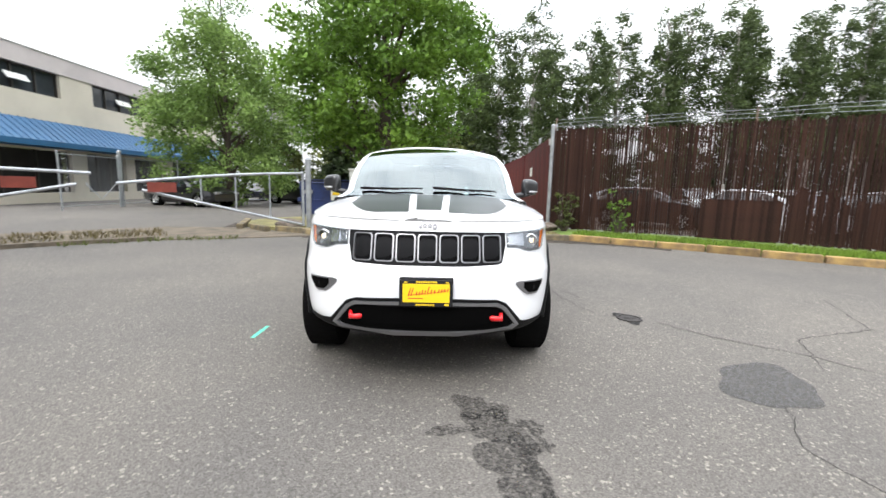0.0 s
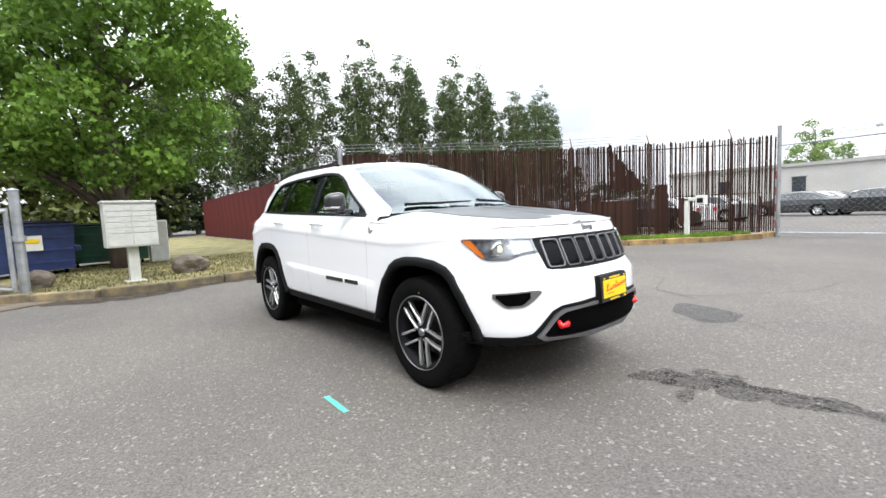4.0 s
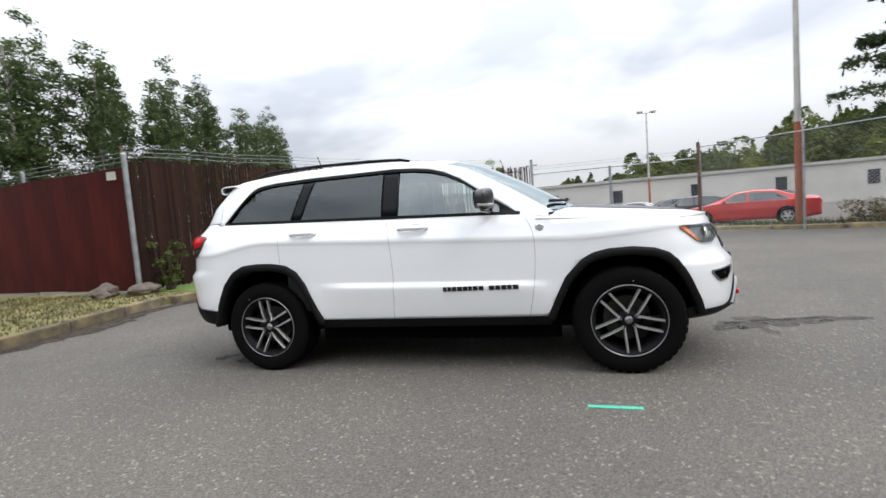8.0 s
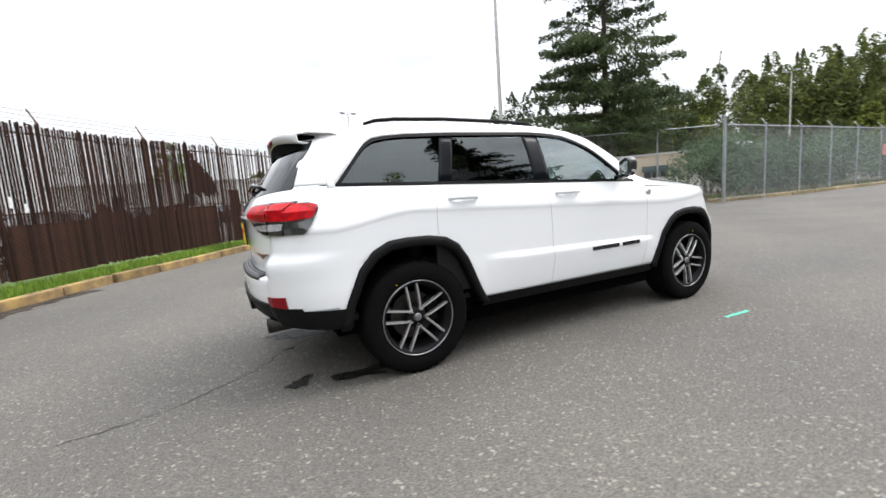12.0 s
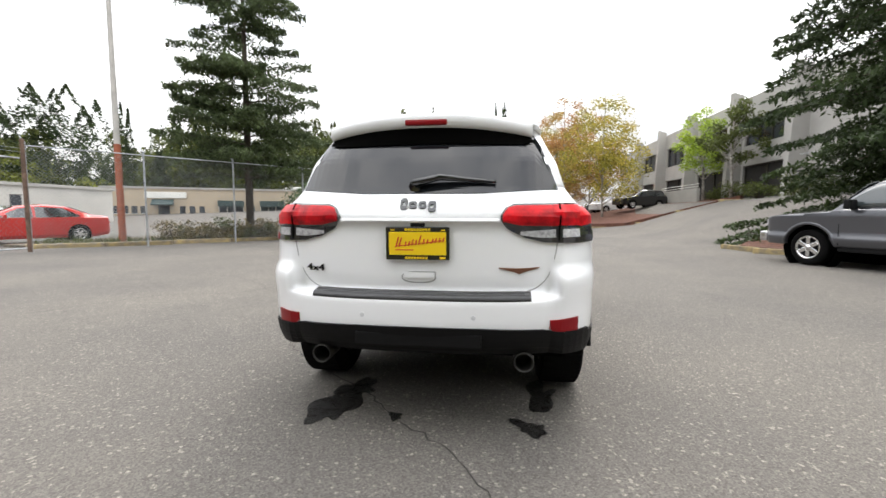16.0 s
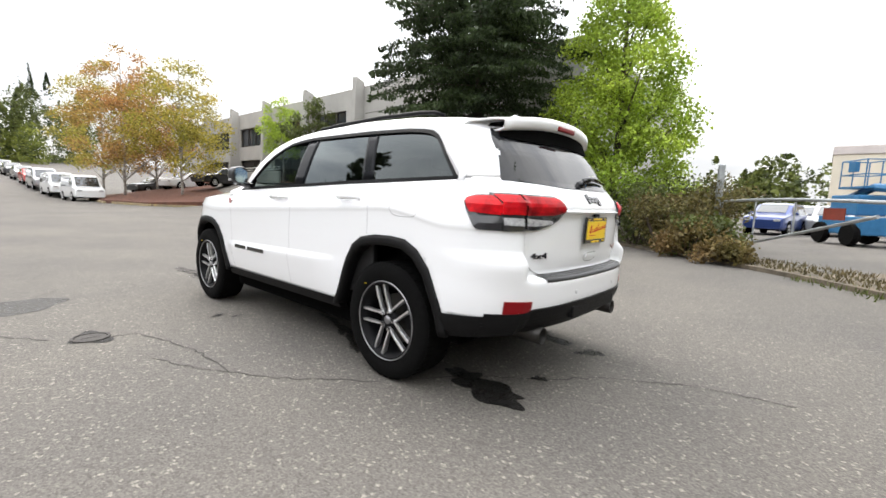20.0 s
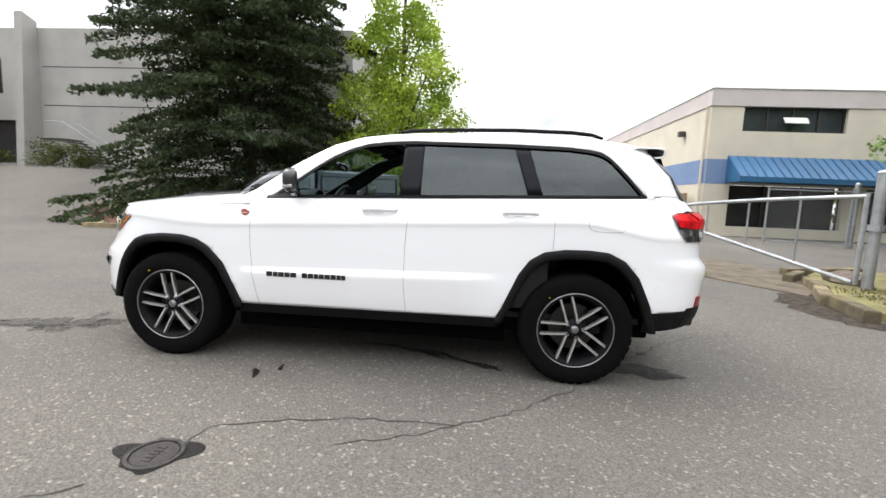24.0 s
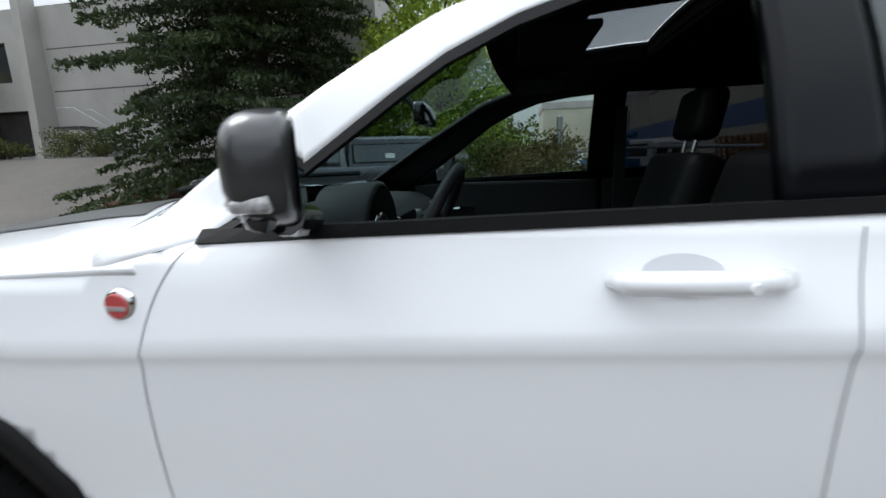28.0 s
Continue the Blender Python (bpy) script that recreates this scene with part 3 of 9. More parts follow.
PILLARS = [(0.215, 0.36, 0.0), (1.10, 1.20, -0.30)]
for s in (1, -1):
    if s < 0:
        part("front_side_window", pane_bm(s, -0.60, 0.22), M_GLASS, CAR, "clear front door window", smooth=True)
    part("rear_side_window", pane_bm(s, 0.35, 1.12), M_PRIVACY, CAR, "dark tinted rear door window", smooth=True)
    part("quarter_window", pane_bm(s, 1.12, 1.90, 34), M_PRIVACY, CAR, "dark tinted quarter window", smooth=True)
    for y0, y1, ln in PILLARS:
        thicken(part("pillar_trim", pane_bm(s, y0, y1, 6, -0.004, 0.0, ln), M_PILLAR, CAR, "satin black pillar trim", smooth=True), 0.03)
    thicken(part("mirror_sail", pane_bm(s, -0.745, -0.59, 8, -0.003), M_BLACKTRIM, CAR, "black mirror mount", smooth=True), 0.03)
    # black seals round the window opening
    b = bmesh.new()
    cols = []
    for y in sorted(set(steps(-0.735, 1.70, 60) + steps(1.70, 1.898, 18))):
        hi, lo = lerp(y, DLO), max(lerp(y, DLO) - 0.022 - 0.02 * max(0, y - 1.5), lerp(y, BELT))
        cols.append([(s * (side_x(y, hi) + 0.002), y, hi), (s * (side_x(y, lo) + 0.004), y, lo), (s * (side_x(y, lo) - 0.02), y, lo)])
    thicken(part("window_seal", clean(grid_bm(cols, b)), M_BLACKTRIM, CAR, "black window seal"), 0.006)
    b = bmesh.new()
    cols = [[(s * (side_x(y, lerp(y, BELT) - 0.006) + 0.004), y, lerp(y, BELT) - 0.006), (s * (side_x(y, lerp(y, BELT) + 0.016) + 0.006), y, lerp(y, BELT) + 0.016), (s * (side_x(y, lerp(y, BELT) + 0.016) - 0.02), y, lerp(y, BELT) + 0.016)] for y in steps(-0.745, 1.895, 50)]
    thicken(part("belt_moulding", clean(grid_bm(cols, b)), M_BLACKTRIM, CAR, "black belt moulding"), 0.006)

# Door gaps, drawn as thin dark grooves set on the panels.
M_GAP = mat("panel_gap", (0.34, 0.34, 0.35), rough=0.8)


def gap_bm(place, pts, w=0.0025, off=0.0015):
    rows = []
    for _ in range(3):
        pts = [pts[0]] + [(a[0] + (c[0] - a[0]) * f, a[1] + (c[1] - a[1]) * f) for a, c in zip(pts, pts[1:]) for f in (0.25, 0.75)] + [pts[-1]]
    line = []
    for a, c in zip(pts, pts[1:]):
        line += [(a[0] + (c[0] - a[0]) * i / 8, a[1] + (c[1] - a[1]) * i / 8) for i in range(8)]
    line.append(pts[-1])
    for i, p in enumerate(line):
        q, r = line[max(i - 1, 0)], line[min(i + 1, len(line) - 1)]
        d = Vector((r[0] - q[0], r[1] - q[1])).normalized() * w
        rows.append([place(p[0] - d.y, p[1] + d.x, off), place(p[0] + d.y, p[1] - d.x, off)])
    return grid_bm(rows)


for s in (1, -1):
    side = on_side(s)
    for pts in ([(-0.735, 1.20), (-0.80, 1.14), (-0.84, 1.02), (-0.835, 0.80), (-0.81, 0.60), (-0.775, 0.435)],
                [(0.31, 1.215), (0.285, 1.08), (0.272, 0.90), (0.27, 0.65), (0.29, 0.435)],
                [(1.265, 1.265), (1.275, 1.05), (1.27, 0.93)]):
        part("door_gap", gap_bm(side, pts, 0.0016), M_GAP, CAR)
    part("fuel_flap", gap_bm(side, [(1.49, 1.10), (1.50, 1.175), (1.53, 1.19), (1.69, 1.19), (1.72, 1.175), (1.725, 1.08), (1.70, 1.06), (1.52, 1.06), (1.49, 1.10)], 0.0016), M_GAP, CAR) if s > 0 else None
    # handles
    for y0 in (0.03, 0.99):
        y1 = y0 + 0.24 if y0 > 0.5 else y0 + 0.23
        ya = y0 - 0.06
        zc = 1.145 if y0 < 0.5 else 1.165
        moon = [(ya + 0.10 + 0.062 * c, math.sqrt(1 - c * c)) for c in steps(-1, 1, 14)]
        cup = patch_bm(side, [(y, zc - 0.028 * h) for y, h in moon], [(y, zc + 0.034 * h) for y, h in moon], 14, 4, 0.0015)
        hand = part("door_handle", tube_bm([side(ya, zc - 0.004, 0.005), side(ya + 0.02, zc, 0.038), side(ya + 0.11, zc + 0.003, 0.048), side(ya + 0.2, zc + 0.003, 0.038), side(ya + 0.235, zc, 0.006)], [0.014, 0.018, 0.019, 0.018, 0.015], 10), M_WHITE, CAR, "white door handle", smooth=True)
        # The cup's shade is painted: a greyer copy of the white paint.
        part("handle_recess", cup, mat("shaded_white_paint", (0.62, 0.63, 0.65), 0.4), hand)
        if s > 0 and y0 < 0.5:
            part("key_lock", lathe_bm([(0.0, 0.05), (0.008, 0.05), (0.009, 0.04)], 12, 'x'), M_WHITE, hand).location = (side_x(ya + 0.17, zc) + 0.012, ya + 0.17, zc)
    # badge on the fender: a round red and silver emblem
    bd = part("round_badge", lathe_bm([(0.0, 0.010), (0.026, 0.009), (0.031, 0.005), (0.032, -0.004)], 28, 'x'), M_CHROME, CAR, "round red and silver emblem", smooth=True)
    bd.location = (s * (side_x(-0.88, 1.088)), -0.88, 1.088)
    if s < 0:
        bd.rotation_euler = (0, 0, math.pi)
    part("badge_field", lathe_bm([(0.0, 0.0125), (0.022, 0.0125), (0.024, 0.009)], 24, 'x'), mat("faded_red_enamel", (0.50, 0.07, 0.07), 0.4) if s > 0 else M_SILVER, bd)
    part("badge_ridge", box_bm(0.011, 0.0145, -0.02, 0.02, -0.008, 0.0, 0.001), M_SILVER, bd)
    # raised model lettering drawn as plain bars
    lens = [0.052, 0.04, 0.048, 0.046, 0.05, None, 0.046, 0.046, 0.036, 0.044, 0.046, 0.044, 0.036, 0.036]
    ycur = -0.705
    for k, w in enumerate(lens):
        if w is None:
            ycur += 0.035
            continue
        part("lettering_bar", patch_bm(side, [(ycur, 0.645), (ycur + w * 0.82, 0.645)], [(ycur, 0.678), (ycur + w * 0.82, 0.678)], 2, 2, 0.005), M_GLOSSBLACK, CAR, "black raised lettering as a plain bar" if k == 0 else "")
        ycur += w * 0.95
    # wheel arch flares
    for pts in (ARCH, ARCH2):
        cx = (pts[0][0] + pts[-1][0]) / 2
        rows = []
        line = []
        for a, c in zip(pts, pts[1:]):
            line += [(a[0] + (c[0] - a[0]) * i / 4, a[1] + (c[1] - a[1]) * i / 4) for i in range(4)]
        line.append(pts[-1])
        for y, z in line:
            yi, zi = cx + (y - cx) * 0.915, 0.40 + (z - 0.40) * 0.905
            ym, zm = cx + (y - cx) * 0.99, 0.40 + (z - 0.40) * 0.985
            bx = side_x(y, max(z, 0.5))
            rows.append([(s * (bx - 0.012), cx + (y - cx) * 1.022, 0.40 + (z - 0.40) * 1.03), (s * (bx + 0.010), cx + (y - cx) * 1.02, 0.40 + (z - 0.40) * 1.027), (s * (bx + 0.018), ym, zm), (s * (bx + 0.022), yi + (ym - yi) * 0.35, zi + (zm - zi) * 0.35), (s * (bx + 0.012), yi, zi), (s * (bx - 0.10), yi, zi)])
        thicken(part("arch_flare", clean(grid_bm(rows)), M_BLACKTRIM, CAR, "black plastic wheel arch flare", smooth=True), 0.008)
        # Liner and wall get the arch's inner shade as their colour.
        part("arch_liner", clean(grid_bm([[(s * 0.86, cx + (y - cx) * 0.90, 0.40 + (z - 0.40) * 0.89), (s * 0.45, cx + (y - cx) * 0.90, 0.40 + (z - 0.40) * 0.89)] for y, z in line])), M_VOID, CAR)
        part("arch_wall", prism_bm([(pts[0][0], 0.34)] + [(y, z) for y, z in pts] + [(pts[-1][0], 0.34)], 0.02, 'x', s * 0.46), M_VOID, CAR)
    # sill
    part("sill_moulding", patch_bm(side, [(-0.93, 0.36), (0.93, 0.365)], [(-0.93, 0.428), (0.93, 0.438)], 30, 3, 0.006, 0.06), M_BLACKTRIM, CAR, "black sill moulding")

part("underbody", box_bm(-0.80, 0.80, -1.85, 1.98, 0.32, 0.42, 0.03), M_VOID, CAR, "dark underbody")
# Three low black boxes added to block light and darken the ground below.
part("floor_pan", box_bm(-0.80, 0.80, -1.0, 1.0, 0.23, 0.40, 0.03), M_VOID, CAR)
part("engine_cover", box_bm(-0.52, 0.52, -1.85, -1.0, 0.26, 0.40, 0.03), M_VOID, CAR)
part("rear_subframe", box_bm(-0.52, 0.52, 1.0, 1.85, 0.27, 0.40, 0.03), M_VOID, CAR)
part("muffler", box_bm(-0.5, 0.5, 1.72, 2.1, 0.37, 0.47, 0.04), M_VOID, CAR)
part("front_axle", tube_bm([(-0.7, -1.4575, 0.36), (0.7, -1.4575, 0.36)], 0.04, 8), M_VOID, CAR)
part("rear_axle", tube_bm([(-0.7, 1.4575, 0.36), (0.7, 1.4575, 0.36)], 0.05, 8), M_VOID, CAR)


# Nose.
grille_lo = [(-0.507, 0.94), (-0.497, 0.85), (-0.475, 0.822), (-0.25, 0.814), (0.25, 0.814), (0.475, 0.822), (0.497, 0.85), (0.507, 0.94)]
grille_hi = [(-0.507, 1.018), (-0.25, 1.022), (0.25, 1.022), (0.507, 1.018)]
grille = part("grille", patch_bm(on_nose, grille_lo, grille_hi, 40, 8, 0.006, 0.02), M_RIMDARK, CAR, "black seven slot grille with grey slot frames")


def round_rect(cx, cz, w, h, r, n=5):
    pts = []
    for qx, qz, a0 in ((1, 1, 0), (-1, 1, 90), (-1, -1, 180), (1, -1, 270)):
        for i in range(n + 1):
            a = radians(a0 + 90 * i / n)
            pts.append((cx + qx * (w / 2 - r) + r * math.cos(a), cz + qz * (h / 2 - r) + r * math.sin(a)))
    return pts


def frame_bm(place, outer, inner, off=0.012, back=0.004):
    k = len(outer)
    rows = [[place(*p, back) for p in outer], [place(*p, off) for p in outer], [place(*p, off) for p in inner], [place(*p, back) for p in inner]]
    return clean(grid_bm(rows, close=True))


for k in range(7):
    cx = (k - 3) * 0.1365
    zc = 0.917
    part("slot_frame", frame_bm(on_nose, round_rect(cx, zc, 0.123, 0.172, 0.024), round_rect(cx, zc, 0.107, 0.156, 0.018), 0.016), M_GREYTRIM, grille)
    b = bmesh.new()
    inner = round_rect(cx, zc, 0.100, 0.150, 0.02)
    b.faces.new([b.verts.new(on_nose(p[0], p[1], 0.0075)) for p in inner])
    part("slot_back", clean(b), M_VOID, grille)
    b = bmesh.new()
    for i in range(5):
        for j in range(9):
            hx, hz = cx - 0.036 + 0.018 * i + (0.009 if j % 2 else 0), zc - 0.066 + 0.0165 * j
            if abs(hx - cx) < 0.042:
                hexo = [(hx + 0.0095 * math.cos(radians(60 * q)), hz + 0.0085 * math.sin(radians(60 * q))) for q in range(6)]
                hexi = [(hx + 0.0070 * math.cos(radians(60 * q)), hz + 0.0062 * math.sin(radians(60 * q))) for q in range(6)]
                grid_bm([[on_nose(*p, 0.010) for p in hexo], [on_nose(*p, 0.010) for p in hexi]], b, close=True)
    part("honeycomb", b, M_RIMDARK, grille)

for s in (1, -1):
    def lamp_pts(pts):
        return sorted([(s * a, z) for a, z in pts])

    lo = lamp_pts([(0.517, 0.925), (0.60, 0.918), (0.64, 0.903), (0.68, 0.890), (0.765, 0.893), (0.79, 0.915), (0.828, 1.008)])
    hi = lamp_pts([(0.517, 1.018), (0.60, 1.022), (0.72, 1.026), (0.80, 1.029), (0.828, 1.027)])
    head = part("headlight", patch_bm(on_nose, lo, hi, 24, 8, 0.003, 0.015), M_LAMPBODY, CAR, "headlight with projector, amber corner and clear lens")
    proj = part("projector", lathe_bm([(0.0, 0.014), (0.022, 0.012), (0.034, 0.006), (0.044, 0.010), (0.047, 0.0)], 24, 'y'), M_CHROME, head, "bright projector lens", smooth=True)
    part("bulb", lathe_bm([(0.0, 0.017), (0.012, 0.015), (0.02, 0.010)], 16, 'y'), M_PROJ, proj, "warm lit projector bulb", smooth=True)
    pr = on_nose(s * 0.70, 0.958, 0.004)
    proj.matrix_basis = Matrix.Translation(pr) @ Matrix.Rotation(s * radians(14), 4, 'Z') @ Matrix.Rotation(math.pi, 4, 'Z')
    part("lamp_bowl", patch_bm(on_nose, lamp_pts([(0.53, 0.94), (0.60, 0.935), (0.64, 0.925)]), lamp_pts([(0.53, 1.005), (0.64, 1.01)]), 8, 4, 0.007, 0.004), M_LAMPIN, head, "silver lamp bowl")
    part("corner_lamp", patch_bm(on_nose, lamp_pts([(0.772, 0.905), (0.786, 0.915), (0.824, 1.008)]), lamp_pts([(0.772, 0.925), (0.797, 1.018), (0.824, 1.022)]), 12, 4, 0.007, 0.004), M_AMBER, head, "amber turn signal")
    part("lens_cover", patch_bm(on_nose, lo, hi, 24, 8, 0.016, 0.004), M_LENS, head, "clear lens cover", smooth=True)
    # fog lamp opening
    flo = lamp_pts([(0.575, 0.695), (0.62, 0.648), (0.66, 0.618), (0.745, 0.612), (0.79, 0.675)])
    fhi = lamp_pts([(0.575, 0.708), (0.60, 0.714), (0.79, 0.70)])
    fog = part("fog_light", patch_bm(on_nose, flo, fhi, 12, 5, 0.006, 0.02), M_GREYTRIM, CAR, "dark fog light opening with grey rim")
    # Black patch painted for the shaded depth of the fog lamp opening.
    part("fog_recess", patch_bm(on_nose, lamp_pts([(0.632, 0.668), (0.67, 0.630), (0.74, 0.624), (0.778, 0.675)]), lamp_pts([(0.632, 0.704), (0.778, 0.692)]), 10, 4, 0.0085, 0.004), M_VOID, fog)
    part("fog_lens", lathe_bm([(0.0, 0.008), (0.014, 0.006), (0.018, 0.0)], 16, 'y'), M_SMOKE, fog).location = on_nose(s * 0.70, 0.665, 0.006)
    # tow hook
    hk = on_nose(s * 0.43, 0.485, 0.0) + Vector((0, 0.036, 0))
    part("tow_hook", tube_bm([hk + Vector((-s * 0.045, 0.03, 0.012)), hk + Vector((-s * 0.04, -0.035, 0.012)), hk + Vector((s * 0.0, -0.055, 0.004)), hk + Vector((s * 0.045, -0.045, 0.0)), hk + Vector((s * 0.045, -0.02, 0.028)), hk + Vector((s * 0.025, 0.03, 0.03))], 0.018, 10), M_REDHOOK, CAR, "red tow hook", smooth=True)

lower = part("lower_fascia", patch_bm(on_nose, [(-0.885, 0.385), (-0.7, 0.372), (0.7, 0.372), (0.885, 0.385)], [(-0.885, 0.43), (-0.72, 0.425), (-0.625, 0.442), (-0.51, 0.58), (-0.45, 0.607), (-0.2, 0.62), (0.2, 0.62), (0.45, 0.607), (0.51, 0.58), (0.625, 0.442), (0.72, 0.425), (0.885, 0.43)], 80, 6, 0.009, 0.03), M_BLACKTRIM, CAR, "black lower bumper with wide opening")
part("fascia_rim", frame_bm(on_nose, [(-0.595, 0.435), (-0.50, 0.560), (-0.45, 0.588), (-0.2, 0.60), (0.2, 0.60), (0.45, 0.588), (0.50, 0.560), (0.595, 0.435), (0.55, 0.408), (0.2, 0.397), (-0.2, 0.397), (-0.55, 0.408)], [(-0.565, 0.442), (-0.478, 0.548), (-0.435, 0.570), (-0.2, 0.582), (0.2, 0.582), (0.435, 0.570), (0.478, 0.548), (0.565, 0.442), (0.53, 0.424), (0.2, 0.414), (-0.2, 0.414), (-0.53, 0.424)], 0.026, 0.0), M_GREYTRIM, lower, "grey rim of the opening")
# Flat black patch in place of the intake's shaded depth.
part("air_intake", patch_bm(on_nose, [(-0.54, 0.432), (-0.3, 0.422), (0.3, 0.422), (0.54, 0.432)], [(-0.54, 0.462), (-0.47, 0.545), (-0.43, 0.565), (0.43, 0.565), (0.47, 0.545), (0.54, 0.462)], 24, 4, 0.012, 0.004), M_VOID, lower)
for s in (1, -1):
    part("fascia_side", patch_bm(on_side(s), [(-1.95, 0.38), (-1.85, 0.37), (-1.6, 0.36)], [(-1.95, 0.46), (-1.93, 0.46), (-1.6, 0.40)], 6, 3, 0.004, 0.03), M_BLACKTRIM, CAR)
    part("fascia_corner", patch_bm(on_nose, [(min(s * 0.66, s * 0.86), 0.37), (max(s * 0.66, s * 0.86), 0.37)], [(min(s * 0.66, s * 0.86), 0.43), (max(s * 0.66, s * 0.86), 0.43)], 8, 3, 0.006, 0.03), M_BLACKTRIM, CAR)


def plate_parts(at, flip, lean):
    """Yellow advertising plate in a black frame; its writing is drawn as bars."""
    f = part("plate_frame", box_bm(-0.160, 0.160, -0.006, 0.006, -0.082, 0.082, 0.004), M_GLOSSBLACK, CAR, "black frame with a yellow plate with red script as plain bars")
    f.matrix_basis = Matrix.Translation(at) @ Matrix.Rotation(math.pi if flip else 0, 4, 'Z') @ Matrix.Rotation(lean, 4, 'X')
    part("plate", box_bm(-0.143, 0.143, -0.009, -0.004, -0.057, 0.057, 0.0015), M_PLATE, f, "yellow plate")
    x = -0.112
    for k, (w, h) in enumerate([(0.016, 0.05), (0.03, 0.046), (0.018, 0.024), (0.016, 0.022), (0.018, 0.03), (0.016, 0.026), (0.022, 0.046), (0.02, 0.026), (0.018, 0.022), (0.008, 0.008), (0.016, 0.022), (0.018, 0.022), (0.02, 0.022), (0.014, 0.022)]):
        z = -0.018 + 0.0022 * k
        part("script_bar", prism_bm([(x, z), (x + 0.0065, z), (x + 0.0065 + h * 0.32, z + h), (x + h * 0.32, z + h)], 0.002, 'y', -0.0105), M_PLATERED, f)
        if w > 0.014:
            part("script_bar", prism_bm([(x + 0.004, z), (x + w * 0.9, z + 0.006), (x + w * 0.9, z + 0.011), (x + 0.004, z + 0.005)], 0.002, 'y', -0.0105), M_PLATERED, f)
        x += w
    part("script_swash", box_bm(-0.11, -0.02, -0.0105, -0.0085, -0.034, -0.029), M_PLATERED, f)
    for z0, n in ((0.063, 9), (-0.077, 8)):
        for k in range(n):
            part("frame_bar", box_bm(-0.062 + 0.0145 * k, -0.0515 + 0.0145 * k, -0.0085, -0.0055, z0, z0 + 0.011), M_PLATE, f)
    for xx in (-0.135, 0.118):
        part("frame_mark", box_bm(xx, xx + 0.02, -0.0085, -0.0055, 0.064, 0.070), M_PLATE, f)
    part("frame_tag", box_bm(0.112, 0.14, -0.0085, -0.0055, -0.076, -0.065), M_PLATE, f)
    return f


plate_parts(on_nose(0.0, 0.665, 0.032), False, radians(-3))
part("plate_bracket", box_bm(-0.165, 0.165, -2.375, -2.33, 0.575, 0.755, 0.006), M_BLACKTRIM, CAR)
plate_parts(Vector((0.0, 2.414, 1.015)), True, radians(2))


def script_emblem(y, z, flip, scale, place):
    """Raised brand script drawn as plain rounded bars."""
    x = -0.098 * scale
    for w, h, dz in ((0.04, 0.058, -0.006), (0.045, 0.036, 0.0), (0.045, 0.036, 0.0), (0.045, 0.054, -0.016)):
        c = x + w * scale / 2
        if flip:
            c = -c
        part("emblem_bar", frame_bm(place, round_rect(c, z + (dz + h / 2) * scale, w * scale * 0.92, h * scale, 0.012 * scale), round_rect(c, z + (dz + h / 2) * scale, w * scale * 0.38, h * scale * 0.38, 0.005 * scale), 0.009, -0.002), M_MIRRORCAP if flip else M_GREYTRIM, CAR, "raised grey emblem bar")
        x += w * scale + 0.006 * scale


script_emblem(0, 1.046, False, 0.62, on_nose)
script_emblem(0, 1.185, True, 0.95, on_tail)

# Hood decal in two dark fields with a white scoop outline between them.
for s in (1, -1):
    rows = []
    for i in range(17):
        f = i / 16
        x = s * (0.135 + (0.60 - 0.135) * f)
        yf = -2.03 + 0.45 * max(0.0, (f - 0.45) / 0.55) ** 2.0
        yb = -1.26 + 0.29 * (abs(x) / 0.8) ** 2
        xs = [x + (s * 0.035 * (j / 10) if f < 0.001 else 0) for j in range(11)]
        rows.append([on_hood(xs[j], yf + (yb - yf) * j / 10, 0.0055) for j in range(11)])
    part("hood_decal", clean(grid_bm(rows)), M_DECAL, CAR, "satin black decal on the hood", smooth=True)
rows = [[on_hood((-0.085 - 0.03 * j / 10) + (0.17 + 0.06 * j / 10) * i / 10, -1.96 + 0.70 * j / 10, 0.0055) for j in range(11)] for i in range(11)]
part("hood_decal", clean(grid_bm(rows)), M_DECAL, CAR, "", smooth=True)

